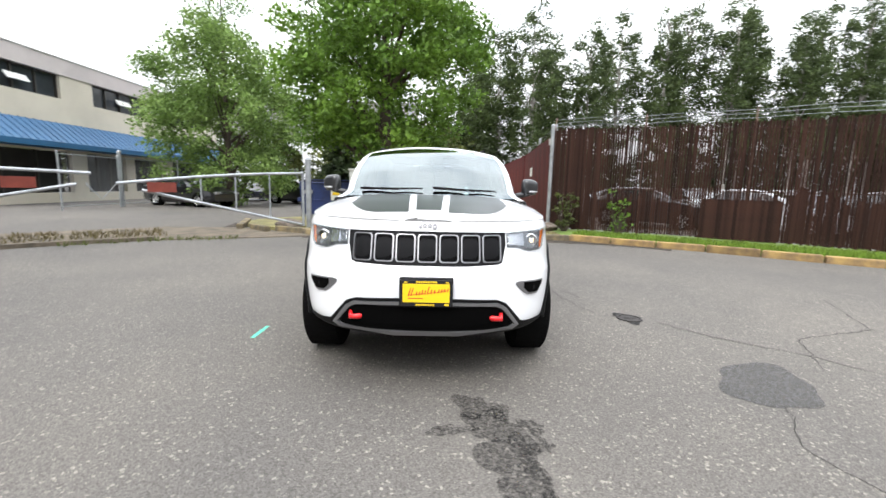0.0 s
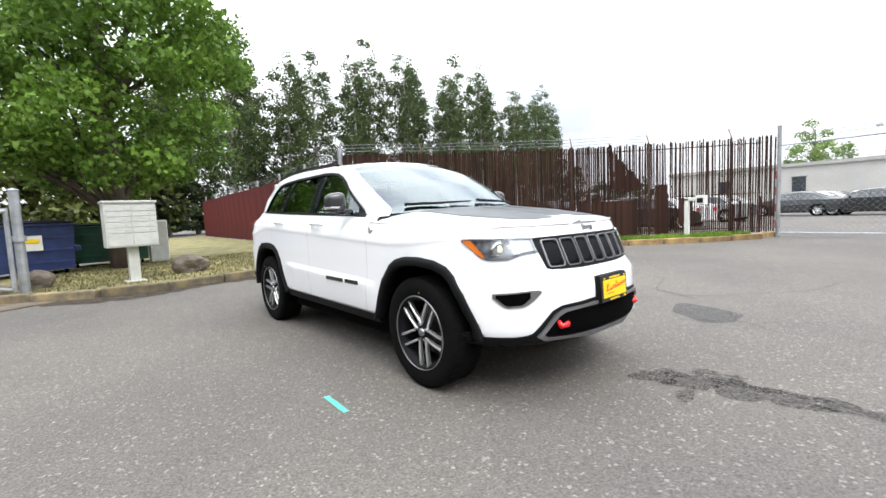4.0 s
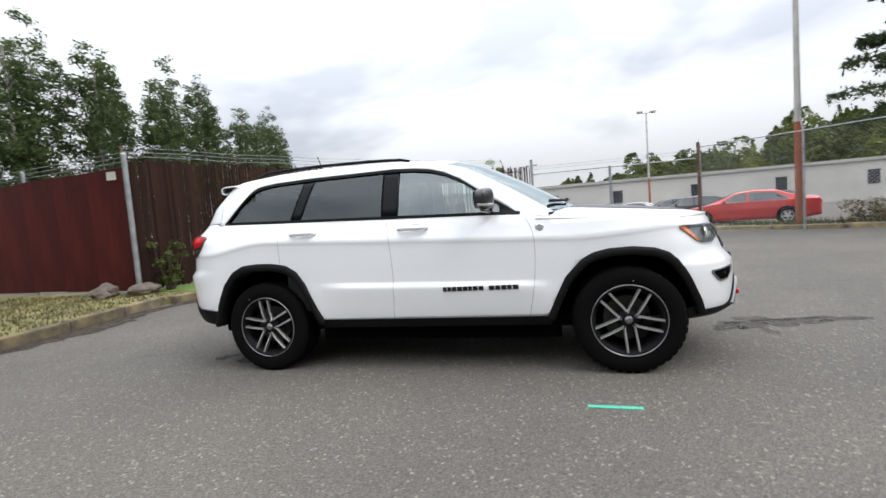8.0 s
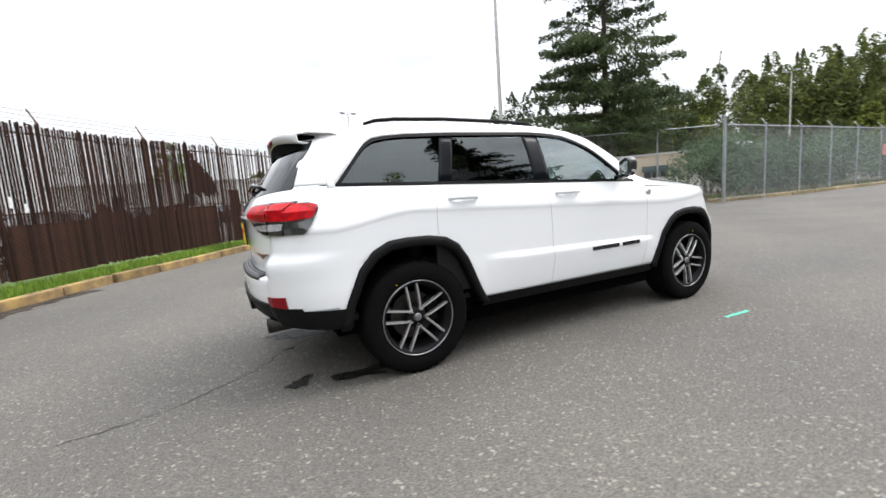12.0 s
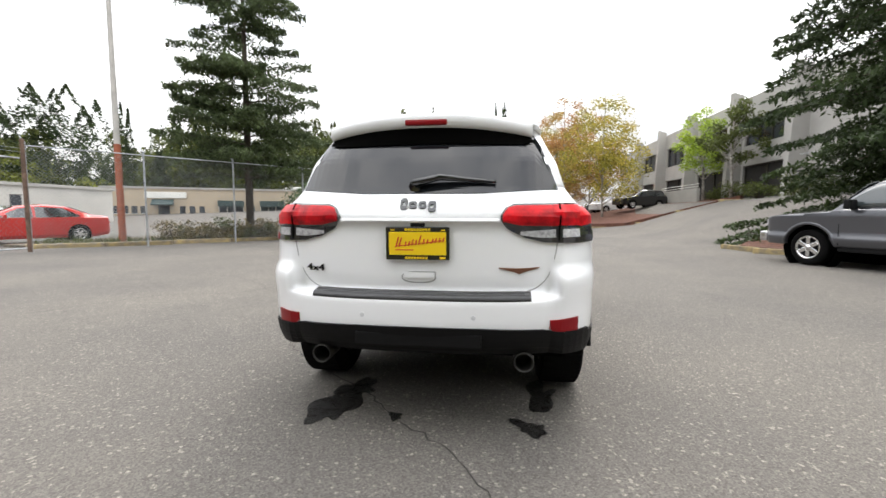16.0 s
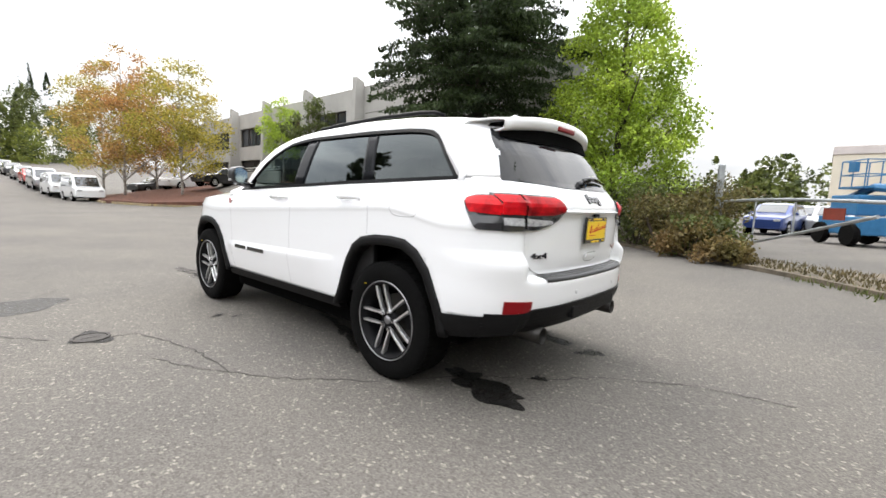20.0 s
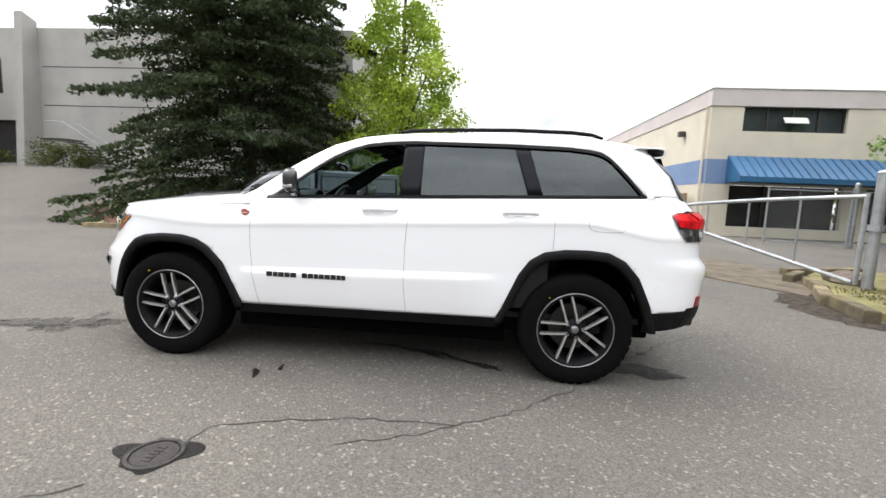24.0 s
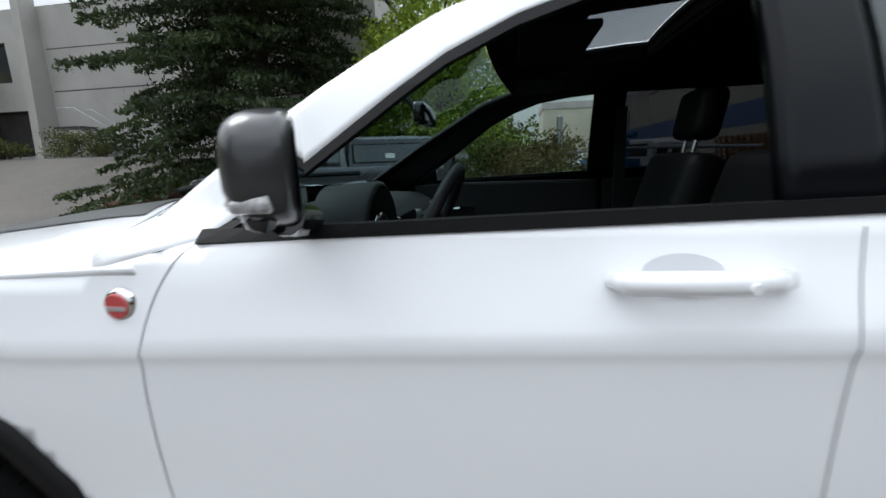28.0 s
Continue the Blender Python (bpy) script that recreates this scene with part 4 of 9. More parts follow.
# Mirrors.
for s in (1, -1):
    b = bmesh.new()
    bmesh.ops.create_uvsphere(b, u_segments=28, v_segments=18, radius=1.0)
    for v in b.verts:
        x, y, z = v.co
        e = lambda a: math.copysign(abs(a) ** 0.62, a)
        x, y, z = e(x), e(y), e(z)
        x *= 0.095
        z *= 0.084 * (1.0 + 0.15 * x / 0.095 * -1)
        y = y * 0.075 if y < 0 else y * 0.03
        v.co = (s * x, y, z)
    mir = part("mirror", b, M_MIRRORCAP, CAR, "dark grey door mirror with a turn signal strip", smooth=True)
    mir.matrix_basis = Matrix.Translation((s * 1.0, -0.49, 1.322)) @ Matrix.Rotation(s * radians(24), 4, 'Z') @ Matrix.Diagonal((0.92, 0.92, 0.94, 1))
    g = bmesh.new()
    g.faces.new([g.verts.new((s * p[0], 0.031, p[1])) for p in round_rect(0.0, 0.0, 0.165, 0.14, 0.045)])
    part("mirror_glass", g, M_CHROME, mir, "mirror glass")
    part("mirror_foot", tube_bm([(s * -0.15, 0.03, -0.095), (s * -0.08, 0.0, -0.085), (s * 0.0, 0.0, -0.07)], [0.028, 0.03, 0.03], 10), M_GLOSSBLACK, mir, "black mirror foot")
    part("turn_strip", tube_bm([(s * -0.04, -0.066, -0.048), (s * 0.02, -0.067, -0.048), (s * 0.07, -0.05, -0.046), (s * 0.092, -0.008, -0.044)], 0.012, 8), M_CLEARLENS, mir, "clear turn signal strip", smooth=True)
    part("mirror_base", tube_bm([(s * -0.07, -0.035, -0.07), (s * 0.02, -0.04, -0.07), (s * 0.07, -0.02, -0.066)], 0.018, 8), M_GLOSSBLACK, mir, smooth=True)

# Roof rails.
for s in (1, -1):
    pts = [(s * 0.60, y, z) for y, z in ((0.16, 1.708), (0.24, 1.726), (0.5, 1.740), (1.0, 1.750), (1.4, 1.744), (1.54, 1.732), (1.62, 1.708))]
    part("roof_rail", tube_bm(pts, [0.010, 0.013, 0.014, 0.014, 0.014, 0.013, 0.010], 10), M_BLACKTRIM, CAR, "black roof rail", smooth=True)
part("antenna_fin", prism_bm([(1.62, 1.745), (1.80, 1.725), (1.795, 1.782), (1.77, 1.795)], 0.03, 'x', -0.015), M_WHITE, CAR)

# Tail.
glass_lo = [(-0.70, 1.285), (-0.3, 1.262), (0.3, 1.262), (0.70, 1.285)]
glass_hi = [(-0.70, 1.30), (-0.66, 1.42), (-0.60, 1.60), (0.60, 1.60), (0.66, 1.42), (0.70, 1.30)]
part("rear_window", patch_bm(on_tail, glass_lo, glass_hi, 36, 12, 0.005, 0.012), mat("dark_rear_glass", (0.008, 0.009, 0.011), rough=0.03, spec=0.45), CAR, "dark tinted rear window", smooth=False)
rows = []
for i in range(25):
    f = 2 * i / 24 - 1
    xb, xt = 0.64 * f, 0.575 * f
    yb = 2.0 - 0.09 * abs(f) ** 2.5
    tip = 2.17 - 0.10 * abs(f) ** 3
    dz = 0.05 * f * f
    rows.append([(xb, yb - 0.16, 1.672 - dz * 1.3), (xb, yb - 0.06, 1.702 - dz), ((xb + xt) / 2, (yb + tip) / 2, 1.708 - dz), (xt, tip - 0.012, 1.704 - dz), (xt, tip, 1.690 - dz), (xt, tip - 0.006, 1.642 - dz * 0.9), (xt, tip - 0.03, 1.624 - dz * 0.8), (xt, yb + 0.03, 1.62 - dz * 0.8)])
sp = part("spoiler", clean(grid_bm(rows)), M_WHITE, CAR, "white roof spoiler with a brake light", smooth=True)
thicken(sp, 0.012)
# Black sheet before the glass: the spoiler's shade and reflection as a shape.
part("spoiler_underside", clean(grid_bm([[(0.565 * f, 2.145 - 0.11 * abs(f) ** 3, 1.628 - 0.04 * f * f), on_tail(0.58 * f, 1.535 - 0.02 * f * f + 0.03 * abs(f) ** 6, 0.012)] for f in steps(-1, 1, 24)])), M_VOID, sp, "black sheet for the spoiler's shade and its reflection in the glass")
part("high_brake_light", box_bm(-0.115, 0.115, 2.14, 2.176, 1.637, 1.668, 0.01), M_REDDARK, sp, "dark red brake light")
wp = part("rear_wiper", tube_bm([on_tail(0.04, 1.30, 0.03), on_tail(-0.10, 1.325, 0.04), on_tail(-0.38, 1.312, 0.02)], [0.022, 0.018, 0.008], 8), M_GLOSSBLACK, CAR, "black rear wiper", smooth=True)
part("wiper_pivot", lathe_bm([(0.0, 0.03), (0.03, 0.025), (0.036, 0.0)], 16, 'y'), M_GLOSSBLACK, wp).location = on_tail(0.03, 1.30, 0.0)
for s in (1, -1):
    def tl(pts):
        return sorted([(s * a, z) for a, z in pts])

    lo = tl([(0.405, 1.135), (0.44, 1.085), (0.52, 1.045), (0.62, 1.022), (0.80, 1.018)])
    hi = tl([(0.405, 1.150), (0.425, 1.185), (0.47, 1.205), (0.80, 1.212)])
    lamp = part("tail_light", patch_bm(on_tail, lo, hi, 36, 8, 0.012, 0.02), M_SMOKE, CAR, "red tail light with smoked lower edge")
    part("red_lens", patch_bm(on_tail, tl([(0.415, 1.130), (0.5, 1.112), (0.795, 1.105)]), tl([(0.415, 1.150), (0.435, 1.182), (0.475, 1.193), (0.795, 1.200)]), 30, 5, 0.017, 0.006), M_REDLENS, lamp, "red lens")
    part("reverse_lens", patch_bm(on_tail, tl([(0.50, 1.057), (0.60, 1.044), (0.68, 1.044)]), tl([(0.50, 1.075), (0.68, 1.085)]), 12, 3, 0.016, 0.006), M_CLEARLENS, lamp, "clear reversing lens")
    part("side_lens", patch_bm(on_tail, tl([(0.71, 1.044), (0.795, 1.047)]), tl([(0.71, 1.085), (0.795, 1.085)]), 12, 3, 0.016, 0.006), M_CLEARLENS, lamp)
    part("lamp_gap", patch_bm(on_tail, tl([(0.692, 1.03), (0.700, 1.03)]), tl([(0.692, 1.205), (0.700, 1.205)]), 2, 6, 0.019, 0.006), M_VOID, lamp)
    # side wing of the lamp
    part("lamp_wing", patch_bm(on_side(s), [(2.035, 1.17), (2.08, 1.09), (2.13, 1.02), (2.24, 1.018)], [(2.035, 1.19), (2.08, 1.208), (2.24, 1.212)], 10, 5, 0.012, 0.02), M_SMOKE, lamp)
    part("wing_lens", patch_bm(on_side(s), [(2.045, 1.172), (2.08, 1.115), (2.24, 1.10)], [(2.045, 1.19), (2.085, 1.202), (2.24, 1.206)], 10, 4, 0.017, 0.006), M_REDLENS, lamp)
    part("reflector", patch_bm(on_tail, tl([(0.655, 0.592), (0.68, 0.578), (0.80, 0.572)]), tl([(0.655, 0.636), (0.80, 0.642)]), 8, 3, 0.008, 0.02), M_REDDARK, CAR, "red rear reflector")
    part("exhaust_tip", lathe_bm([(0.046, -0.10), (0.050, 0.06), (0.046, 0.062), (0.042, 0.05), (0.040, -0.08), (0.0, -0.08)], 24, 'y'), M_STEEL, CAR, "steel exhaust tip", smooth=True).matrix_basis = Matrix.Translation((s * 0.53, 2.31, 0.418))
    part("tailgate_gap", gap_bm(on_tail, [(s * 0.675, 1.27), (s * 0.70, 1.20), (s * 0.69, 1.0), (s * 0.66, 0.86), (s * 0.60, 0.79), (s * 0.52, 0.766)]), M_GAP, CAR)
    part("bumper_side_low", patch_bm(on_side(s), [(1.90, 0.40), (2.25, 0.44)], [(1.90, 0.535), (2.0, 0.54), (2.25, 0.555)], 8, 4, 0.012, 0.03), M_BLACKTRIM, CAR)
    part("parking_sensor", lathe_bm([(0.0, 0.004), (0.011, 0.003), (0.012, 0.0)], 14, 'y'), mat("grey_white_sensor", (0.6, 0.61, 0.63), 0.4), CAR).location = on_tail(s * 0.28, 0.655, 0.0)
part("lower_bumper", patch_bm(on_tail, [(-0.86, 0.44), (-0.7, 0.455), (-0.4, 0.46), (0.4, 0.46), (0.7, 0.455), (0.86, 0.44)], [(-0.86, 0.57), (-0.72, 0.572), (-0.62, 0.592), (-0.3, 0.602), (0.3, 0.602), (0.62, 0.592), (0.72, 0.572), (0.86, 0.57)], 50, 6, 0.012, 0.03), M_BLACKTRIM, CAR, "black lower rear bumper")
part("tow_cover", box_bm(-0.32, 0.32, 2.38, 2.446, 0.50, 0.57, 0.008), M_BLACKTRIM, CAR)
# The step's plastic is coloured greyer for the sky its top reflects.
step = part("bumper_step", clean(grid_bm([[(x, tail_y(x, 0.74) + d, z) for d, z in ((-0.085, 0.765), (-0.08, 0.772), (-0.012, 0.762), (0.004, 0.752), (0.005, 0.735), (-0.02, 0.73))] for x in steps(-0.56, 0.56, 24)])), mat("skylit_step_plastic", (0.05, 0.05, 0.053), rough=0.45, spec=0.5, bump=0.1, bscale=300), CAR, "dark grey ribbed bumper step", smooth=True)
for k in range(3):
    part("step_rib", tube_bm([(x, tail_y(x, 0.74) - 0.068 + 0.022 * k, 0.772 - 0.004 * k) for x in steps(-0.53, 0.53, 16)], 0.003, 5), M_GREYTRIM, step)
part("tailgate_lip", patch_bm(on_tail, [(-0.40, 1.125), (0.40, 1.125)], [(-0.40, 1.136), (0.40, 1.136)], 20, 2, 0.016, 0.01), M_WHITE, CAR, smooth=True)
part("tailgate_recess", gap_bm(on_tail, [(-0.085, 0.87), (-0.085, 0.815), (0.085, 0.815), (0.085, 0.87), (-0.085, 0.87)], 0.003), M_GAP, CAR)
part("gate_handle", patch_bm(on_tail, [(-0.075, 0.842), (0.075, 0.842)], [(-0.075, 0.868), (0.075, 0.868)], 6, 3, 0.010, 0.01), M_WHITE, CAR, "white tailgate handle")
part("camera_bump", box_bm(-0.035, 0.035, 2.395, 2.422, 1.098, 1.116, 0.005), M_BLACKTRIM, CAR)
cu = bpy.data.curves.new("drive_badge", 'FONT')
cu.body, cu.size, cu.extrude, cu.align_x = "4x4", 0.062, 0.004, 'CENTER'
tx = new("drive_badge", cu)
bpy.context.view_layer.update()
me = bpy.data.meshes.new_from_object(tx.evaluated_get(bpy.context.evaluated_depsgraph_get()))
bpy.data.objects.remove(tx)
me.materials.append(M_GLOSSBLACK)
tx = new("drive_badge", me)
tx.parent = CAR
tx["label"] = "black 4x4 badge lettering"
tx.matrix_basis = Matrix.Translation(on_tail(0.565, 0.862, 0.006)) @ Matrix.Rotation(math.pi - 0.33, 4, 'Z') @ Matrix.Rotation(radians(88), 4, 'X') @ Matrix.Diagonal((1.3, 0.8, 1, 1))
part("wing_badge", patch_bm(on_tail, [(-0.60, 0.893), (-0.52, 0.872), (-0.50, 0.862), (-0.48, 0.872), (-0.40, 0.893)], [(-0.60, 0.897), (-0.54, 0.893), (-0.50, 0.892), (-0.46, 0.893), (-0.40, 0.897)], 16, 2, 0.006, 0.01), mat("bronze_badge", (0.25, 0.12, 0.08), 0.3, 0.7), CAR, "small bronze winged badge")


# Wheels: five pairs of spokes.
def make_wheel():
    tread = [(0.245, -0.115), (0.27, -0.128), (0.31, -0.134), (0.35, -0.130), (0.372, -0.118), (0.379, -0.10), (0.381, -0.05), (0.381, 0.05), (0.379, 0.10), (0.372, 0.118), (0.35, 0.130), (0.31, 0.134), (0.27, 0.128), (0.252, 0.118), (0.245, 0.112)]
    rim = part("wheel", lathe_bm([(0.240, -0.12), (0.217, -0.10), (0.212, 0.0), (0.217, 0.07), (0.230, 0.10), (0.246, 0.118), (0.252, 0.122), (0.250, 0.126), (0.240, 0.124), (0.236, 0.118)], 56, 'x'), M_RIMDARK, None, "dark alloy wheel with machined double spokes and all-terrain tyre", smooth=True)
    part("tyre", lathe_bm(tread, 64, 'x'), M_RUBBER, rim, "black all-terrain tyre", smooth=True)
    b = bmesh.new()
    for k in range(40):
        a = 2 * math.pi * k / 40
        for x0, x1, sh in ((-0.110, -0.055, 0.0), (-0.045, 0.045, 0.5), (0.055, 0.110, 0.0)):
            t = bmesh.new()
            box_bm(x0, x1, -0.021, 0.021, 0.376, 0.3822, 0.0, 1, t)
            join_bm(b, t, Matrix.Rotation(a + sh * 2 * math.pi / 40, 4, 'X'))
    part("tread", b, M_RUBBER, rim)["kind"] = "stuff"
    part("brake_disc", lathe_bm([(0.0, 0.01), (0.16, 0.01), (0.165, 0.0), (0.16, -0.012), (0.0, -0.012)], 40, 'x'), M_STEEL, rim, "steel brake disc", smooth=False)
    part("wheel_back", lathe_bm([(0.0, -0.05), (0.225, -0.05), (0.23, -0.055)], 40, 'x'), M_VOID, rim)
    part("caliper", box_bm(-0.04, 0.045, 0.10, 0.175, -0.09, 0.09, 0.015), M_RIMDARK, rim)
    for k in range(5):
        a0 = 2 * math.pi * k / 5
        for sg in (-1, 1):
            rows_f = []
            for f in steps(0, 1, 6):
                r = 0.040 + (0.250 - 0.040) * f
                off = sg * min(0.727 * r, 0.035 + 0.005 * f)
                wd = 0.0080 + 0.0012 * f
                x = 0.098 + 0.012 * math.sin(f * math.pi * 0.7)
                rows_f.append([(0.082, off - wd * 1.1, r), (x - 0.006, off - wd, r), (x, off - wd * 0.72, r), (x, off + wd * 0.72, r), (x - 0.006, off + wd, r), (0.082, off + wd * 1.1, r)])
            sb = clean(grid_bm(rows_f))
            bmesh.ops.rotate(sb, verts=sb.verts[:], cent=(0, 0, 0), matrix=Matrix.Rotation(a0, 3, 'X'))
            part("spoke", sb, M_SILVER, rim, "machined silver spoke")
        a1 = a0 + math.pi / 5
        nut = part("lug_nut", lathe_bm([(0.0, 0.104), (0.009, 0.102), (0.011, 0.09)], 8, 'x'), M_CHROME, rim)
        nut.location = (0.012, 0.058 * math.sin(-a1), 0.058 * math.cos(a1))
    part("centre_cap", lathe_bm([(0.0, 0.112), (0.020, 0.111), (0.026, 0.106), (0.029, 0.095)], 28, 'x'), M_GREYTRIM, rim, "silver centre cap", smooth=True)
    part("hub", lathe_bm([(0.0, 0.098), (0.045, 0.095), (0.07, 0.084), (0.075, 0.07)], 28, 'x'), M_RIMDARK, rim, smooth=True)
    part("rim_lip", lathe_bm([(0.249, 0.118), (0.252, 0.1290), (0.2565, 0.1300), (0.259, 0.124)], 56, 'x'), M_GREYTRIM, rim, "grey rim lip", smooth=True)
    part("valve_dot", lathe_bm([(0.0, 0.1365), (0.0035, 0.136), (0.004, 0.13)], 10, 'x'), M_PLATE, rim).location = (0, -0.11, 0.265)
    return rim


w0 = make_wheel()
w0.parent = CAR
w0.matrix_basis = Matrix.Translation((0.80, -1.4575, 0.385)) @ Matrix.Rotation(radians(9), 4, 'X')
for x, y, a in ((0.80, 1.4575, 18), (-0.80, -1.4575, -30), (-0.80, 1.4575, 8)):
    copy_thing(w0, Matrix.Translation((x, y, 0.385)) @ Matrix.Rotation(math.pi if x < 0 else 0, 4, 'Z') @ Matrix.Rotation(radians(a), 4, 'X'))

# Cabin.
dash = part("dashboard", clean(grid_bm([[(x, y, z - 0.03 * (x / 0.72) ** 4) for y, z in ((-0.98, 1.18), (-0.85, 1.20), (-0.66, 1.19), (-0.59, 1.15), (-0.565, 1.05), (-0.58, 0.85), (-0.6, 0.6))] for x in steps(-0.74, 0.74, 24)])), M_CABIN, CAR, "black dashboard", smooth=True)
thicken(dash, 0.03)
part("instrument_hood", lathe_bm([(0.155, -0.10), (0.165, 0.05), (0.15, 0.06), (0.145, -0.09)], 20, 'y', a0=radians(-100), a1=radians(100)), M_CABIN, dash, smooth=True).location = (0.37, -0.60, 1.11)
for dx in (-0.07, 0.07):
    part("gauge", lathe_bm([(0.058, 0.0), (0.062, 0.012), (0.066, 0.0)], 24, 'y'), M_CHROME, dash, "chrome gauge ring", smooth=True).location = (0.37 + dx, -0.575, 1.115)
part("centre_screen", box_bm(-0.13, 0.13, -0.59, -0.555, 0.98, 1.14, 0.01), M_GLOSSBLACK, dash)
for x in (-0.62, -0.18, 0.18, 0.6):
    part("air_vent", box_bm(x - 0.05, x + 0.05, -0.59, -0.555, 1.06, 1.13, 0.008), M_SILVER, dash, "silver-rimmed air vent")
whl = part("steering_wheel", lathe_bm([(0.19 + 0.016 * math.cos(radians(a)), 0.016 * math.sin(radians(a))) for a in range(0, 361, 45)], 40, 'y'), M_LEATHER, CAR, "black steering wheel", smooth=True)
whl.matrix_basis = Matrix.Translation((0.37, -0.40, 1.13)) @ Matrix.Rotation(radians(-25), 4, 'X')
part("wheel_boss", box_bm(-0.085, 0.085, -0.045, 0.005, -0.06, 0.055, 0.02), M_CABIN, whl)
for a in (0, 180, 270):
    part("wheel_arm", box_bm(0.05, 0.19, -0.018, 0.0, -0.018, 0.018, 0.006), M_SILVER, whl, "silver steering wheel spoke").rotation_euler = (0, radians(a), 0)
part("steering_column", tube_bm([(0.37, -0.42, 1.12), (0.37, -0.6, 1.04)], 0.05, 10), M_CABIN, CAR)


def seat_parts(x, y, wide):
    hw = wide / 2
    s_ = part("front_seat" if wide < 0.8 else "rear_bench", box_bm(x - hw, x + hw, y - 0.28, y + 0.24, 0.62, 0.78, 0.06, 3), M_LEATHER, CAR, "black leather seat", smooth=True)
    bk = part("backrest", box_bm(-hw, hw, -0.075, 0.075, 0.0, 0.62, 0.06, 3), M_LEATHER, s_, smooth=True)
    bk.matrix_basis = Matrix.Translation((x, y + 0.24, 0.72)) @ Matrix.Rotation(radians(-16), 4, 'X')
    for hx in ((x,) if wide < 0.8 else (x - 0.4, x + 0.4)):
        hr = part("headrest", box_bm(-0.135, 0.135, -0.05, 0.05, 0.0, 0.20, 0.045, 3), M_LEATHER, s_, "black headrest", smooth=True)
        hr.matrix_basis = Matrix.Translation((hx, y + 0.425, 1.37)) @ Matrix.Rotation(radians(-10), 4, 'X')
        for dx in (-0.05, 0.05):
            part("headrest_post", tube_bm([(hx + dx, y + 0.40, 1.26), (hx + dx, y + 0.425, 1.40)], 0.007, 6), M_CHROME, s_)


seat_parts(0.37, 0.12, 0.52)
seat_parts(-0.37, 0.12, 0.52)
seat_parts(0.0, 1.05, 1.3)
part("centre_console", box_bm(-0.12, 0.12, -0.58, 0.4, 0.55, 0.86, 0.04), M_CABIN, CAR)
part("cabin_floor", box_bm(-0.80, 0.80, -0.9, 2.1, 0.42, 0.46), M_CABIN, CAR)
for s in (1, -1):
    for y0, y1 in ((-0.72, 0.27), (0.29, 1.26)):
        d = part("door_panel", box_bm(min(s * 0.82, s * 0.865), max(s * 0.82, s * 0.865), y0, y1, 0.5, 1.205, 0.015), M_CABIN, CAR, "black inner door panel")
        part("armrest", box_bm(min(s * 0.74, s * 0.83), max(s * 0.74, s * 0.83), y0 + 0.25, y1 - 0.1, 0.88, 0.95, 0.02), M_LEATHER, d)
        part("inner_handle", tube_bm([(s * 0.81, y0 + 0.2, 1.06), (s * 0.79, y0 + 0.26, 1.065), (s * 0.81, y0 + 0.34, 1.06)], 0.012, 8), M_CHROME, d, "chrome inner handle")
y_in = steps(-0.12, SUNROOF[0], 3) + steps(SUNROOF[0], SUNROOF[1], 4)[1:] + steps(SUNROOF[1], 1.9, 8)[1:]
s_in = steps(-0.97, -SUNROOF[2], 3) + steps(-SUNROOF[2], SUNROOF[2], 6)[1:] + steps(SUNROOF[2], 0.97, 3)[1:]
rows = [[roof_at(y, s, -0.055) for s in s_in] for y in y_in]
part("headliner", clean(grid_bm(rows, skip=lambda i, j: SUNROOF[0] - 1e-4 <= y_in[i] < SUNROOF[1] - 1e-4 and -SUNROOF[2] - 1e-4 <= s_in[j] < SUNROOF[2] - 1e-4)), M_HEADLINER, CAR, "dark headliner")
rim = [(y, s) for s, ys in ((-SUNROOF[2], steps(SUNROOF[0], SUNROOF[1], 8)), (SUNROOF[2], steps(SUNROOF[1], SUNROOF[0], 8))) for y in ys]
part("sunroof_trim", grid_bm([[roof_at(y, s, o) for y, s in rim] for o in (-0.003, -0.06)], close=True), M_VOID, CAR, "black sunroof surround")
for s in (1, -1):
    part("inner_pillar", clean(grid_bm([[roof_at(y, s * 0.985, -0.02) + Vector((-s * 0.01, 0, 0)), roof_at(y, s * 0.90, -0.025)] for y in steps(-0.93, -0.1, 12)])), M_CABIN, CAR)
    part("sun_visor", box_bm(min(s * 0.12, s * 0.5), max(s * 0.12, s * 0.5), -0.16, 0.02, 1.60, 1.618, 0.006), M_HEADLINER, CAR, "folded sun visor")
    part("belt_strap", box_bm(min(s * 0.70, s * 0.712), max(s * 0.70, s * 0.712), 0.32, 0.37, 0.8, 1.55), M_CABIN, CAR)
rm = part("rear_view_mirror", box_bm(-0.12, 0.12, -0.50, -0.46, 1.45, 1.52, 0.015), M_GLOSSBLACK, CAR, "black interior mirror", smooth=True)
part("mirror_stem", tube_bm([(0, -0.50, 1.50), (0, -0.56, 1.56)], 0.012, 6), M_CABIN, rm)


# ---- more materials ----
M_KERBDIRTY = mat("dirty_kerb", (0.20, 0.155, 0.08), rough=0.9, var=0.9, scale=4.5, dark=(0.085, 0.075, 0.06), bump=0.5, bscale=40, objvar=0.35)
M_KERBRUST = mat("rusty_yellow_kerb", (0.29, 0.195, 0.07), rough=0.9, var=0.9, scale=4.5, dark=(0.15, 0.10, 0.06), bump=0.5, bscale=40, objvar=0.3)
M_KERB = mat("worn_yellow_kerb", (0.33, 0.25, 0.11), rough=0.9, var=0.9, scale=4.5, dark=(0.16, 0.145, 0.125), bump=0.5, bscale=40, objvar=0.3)
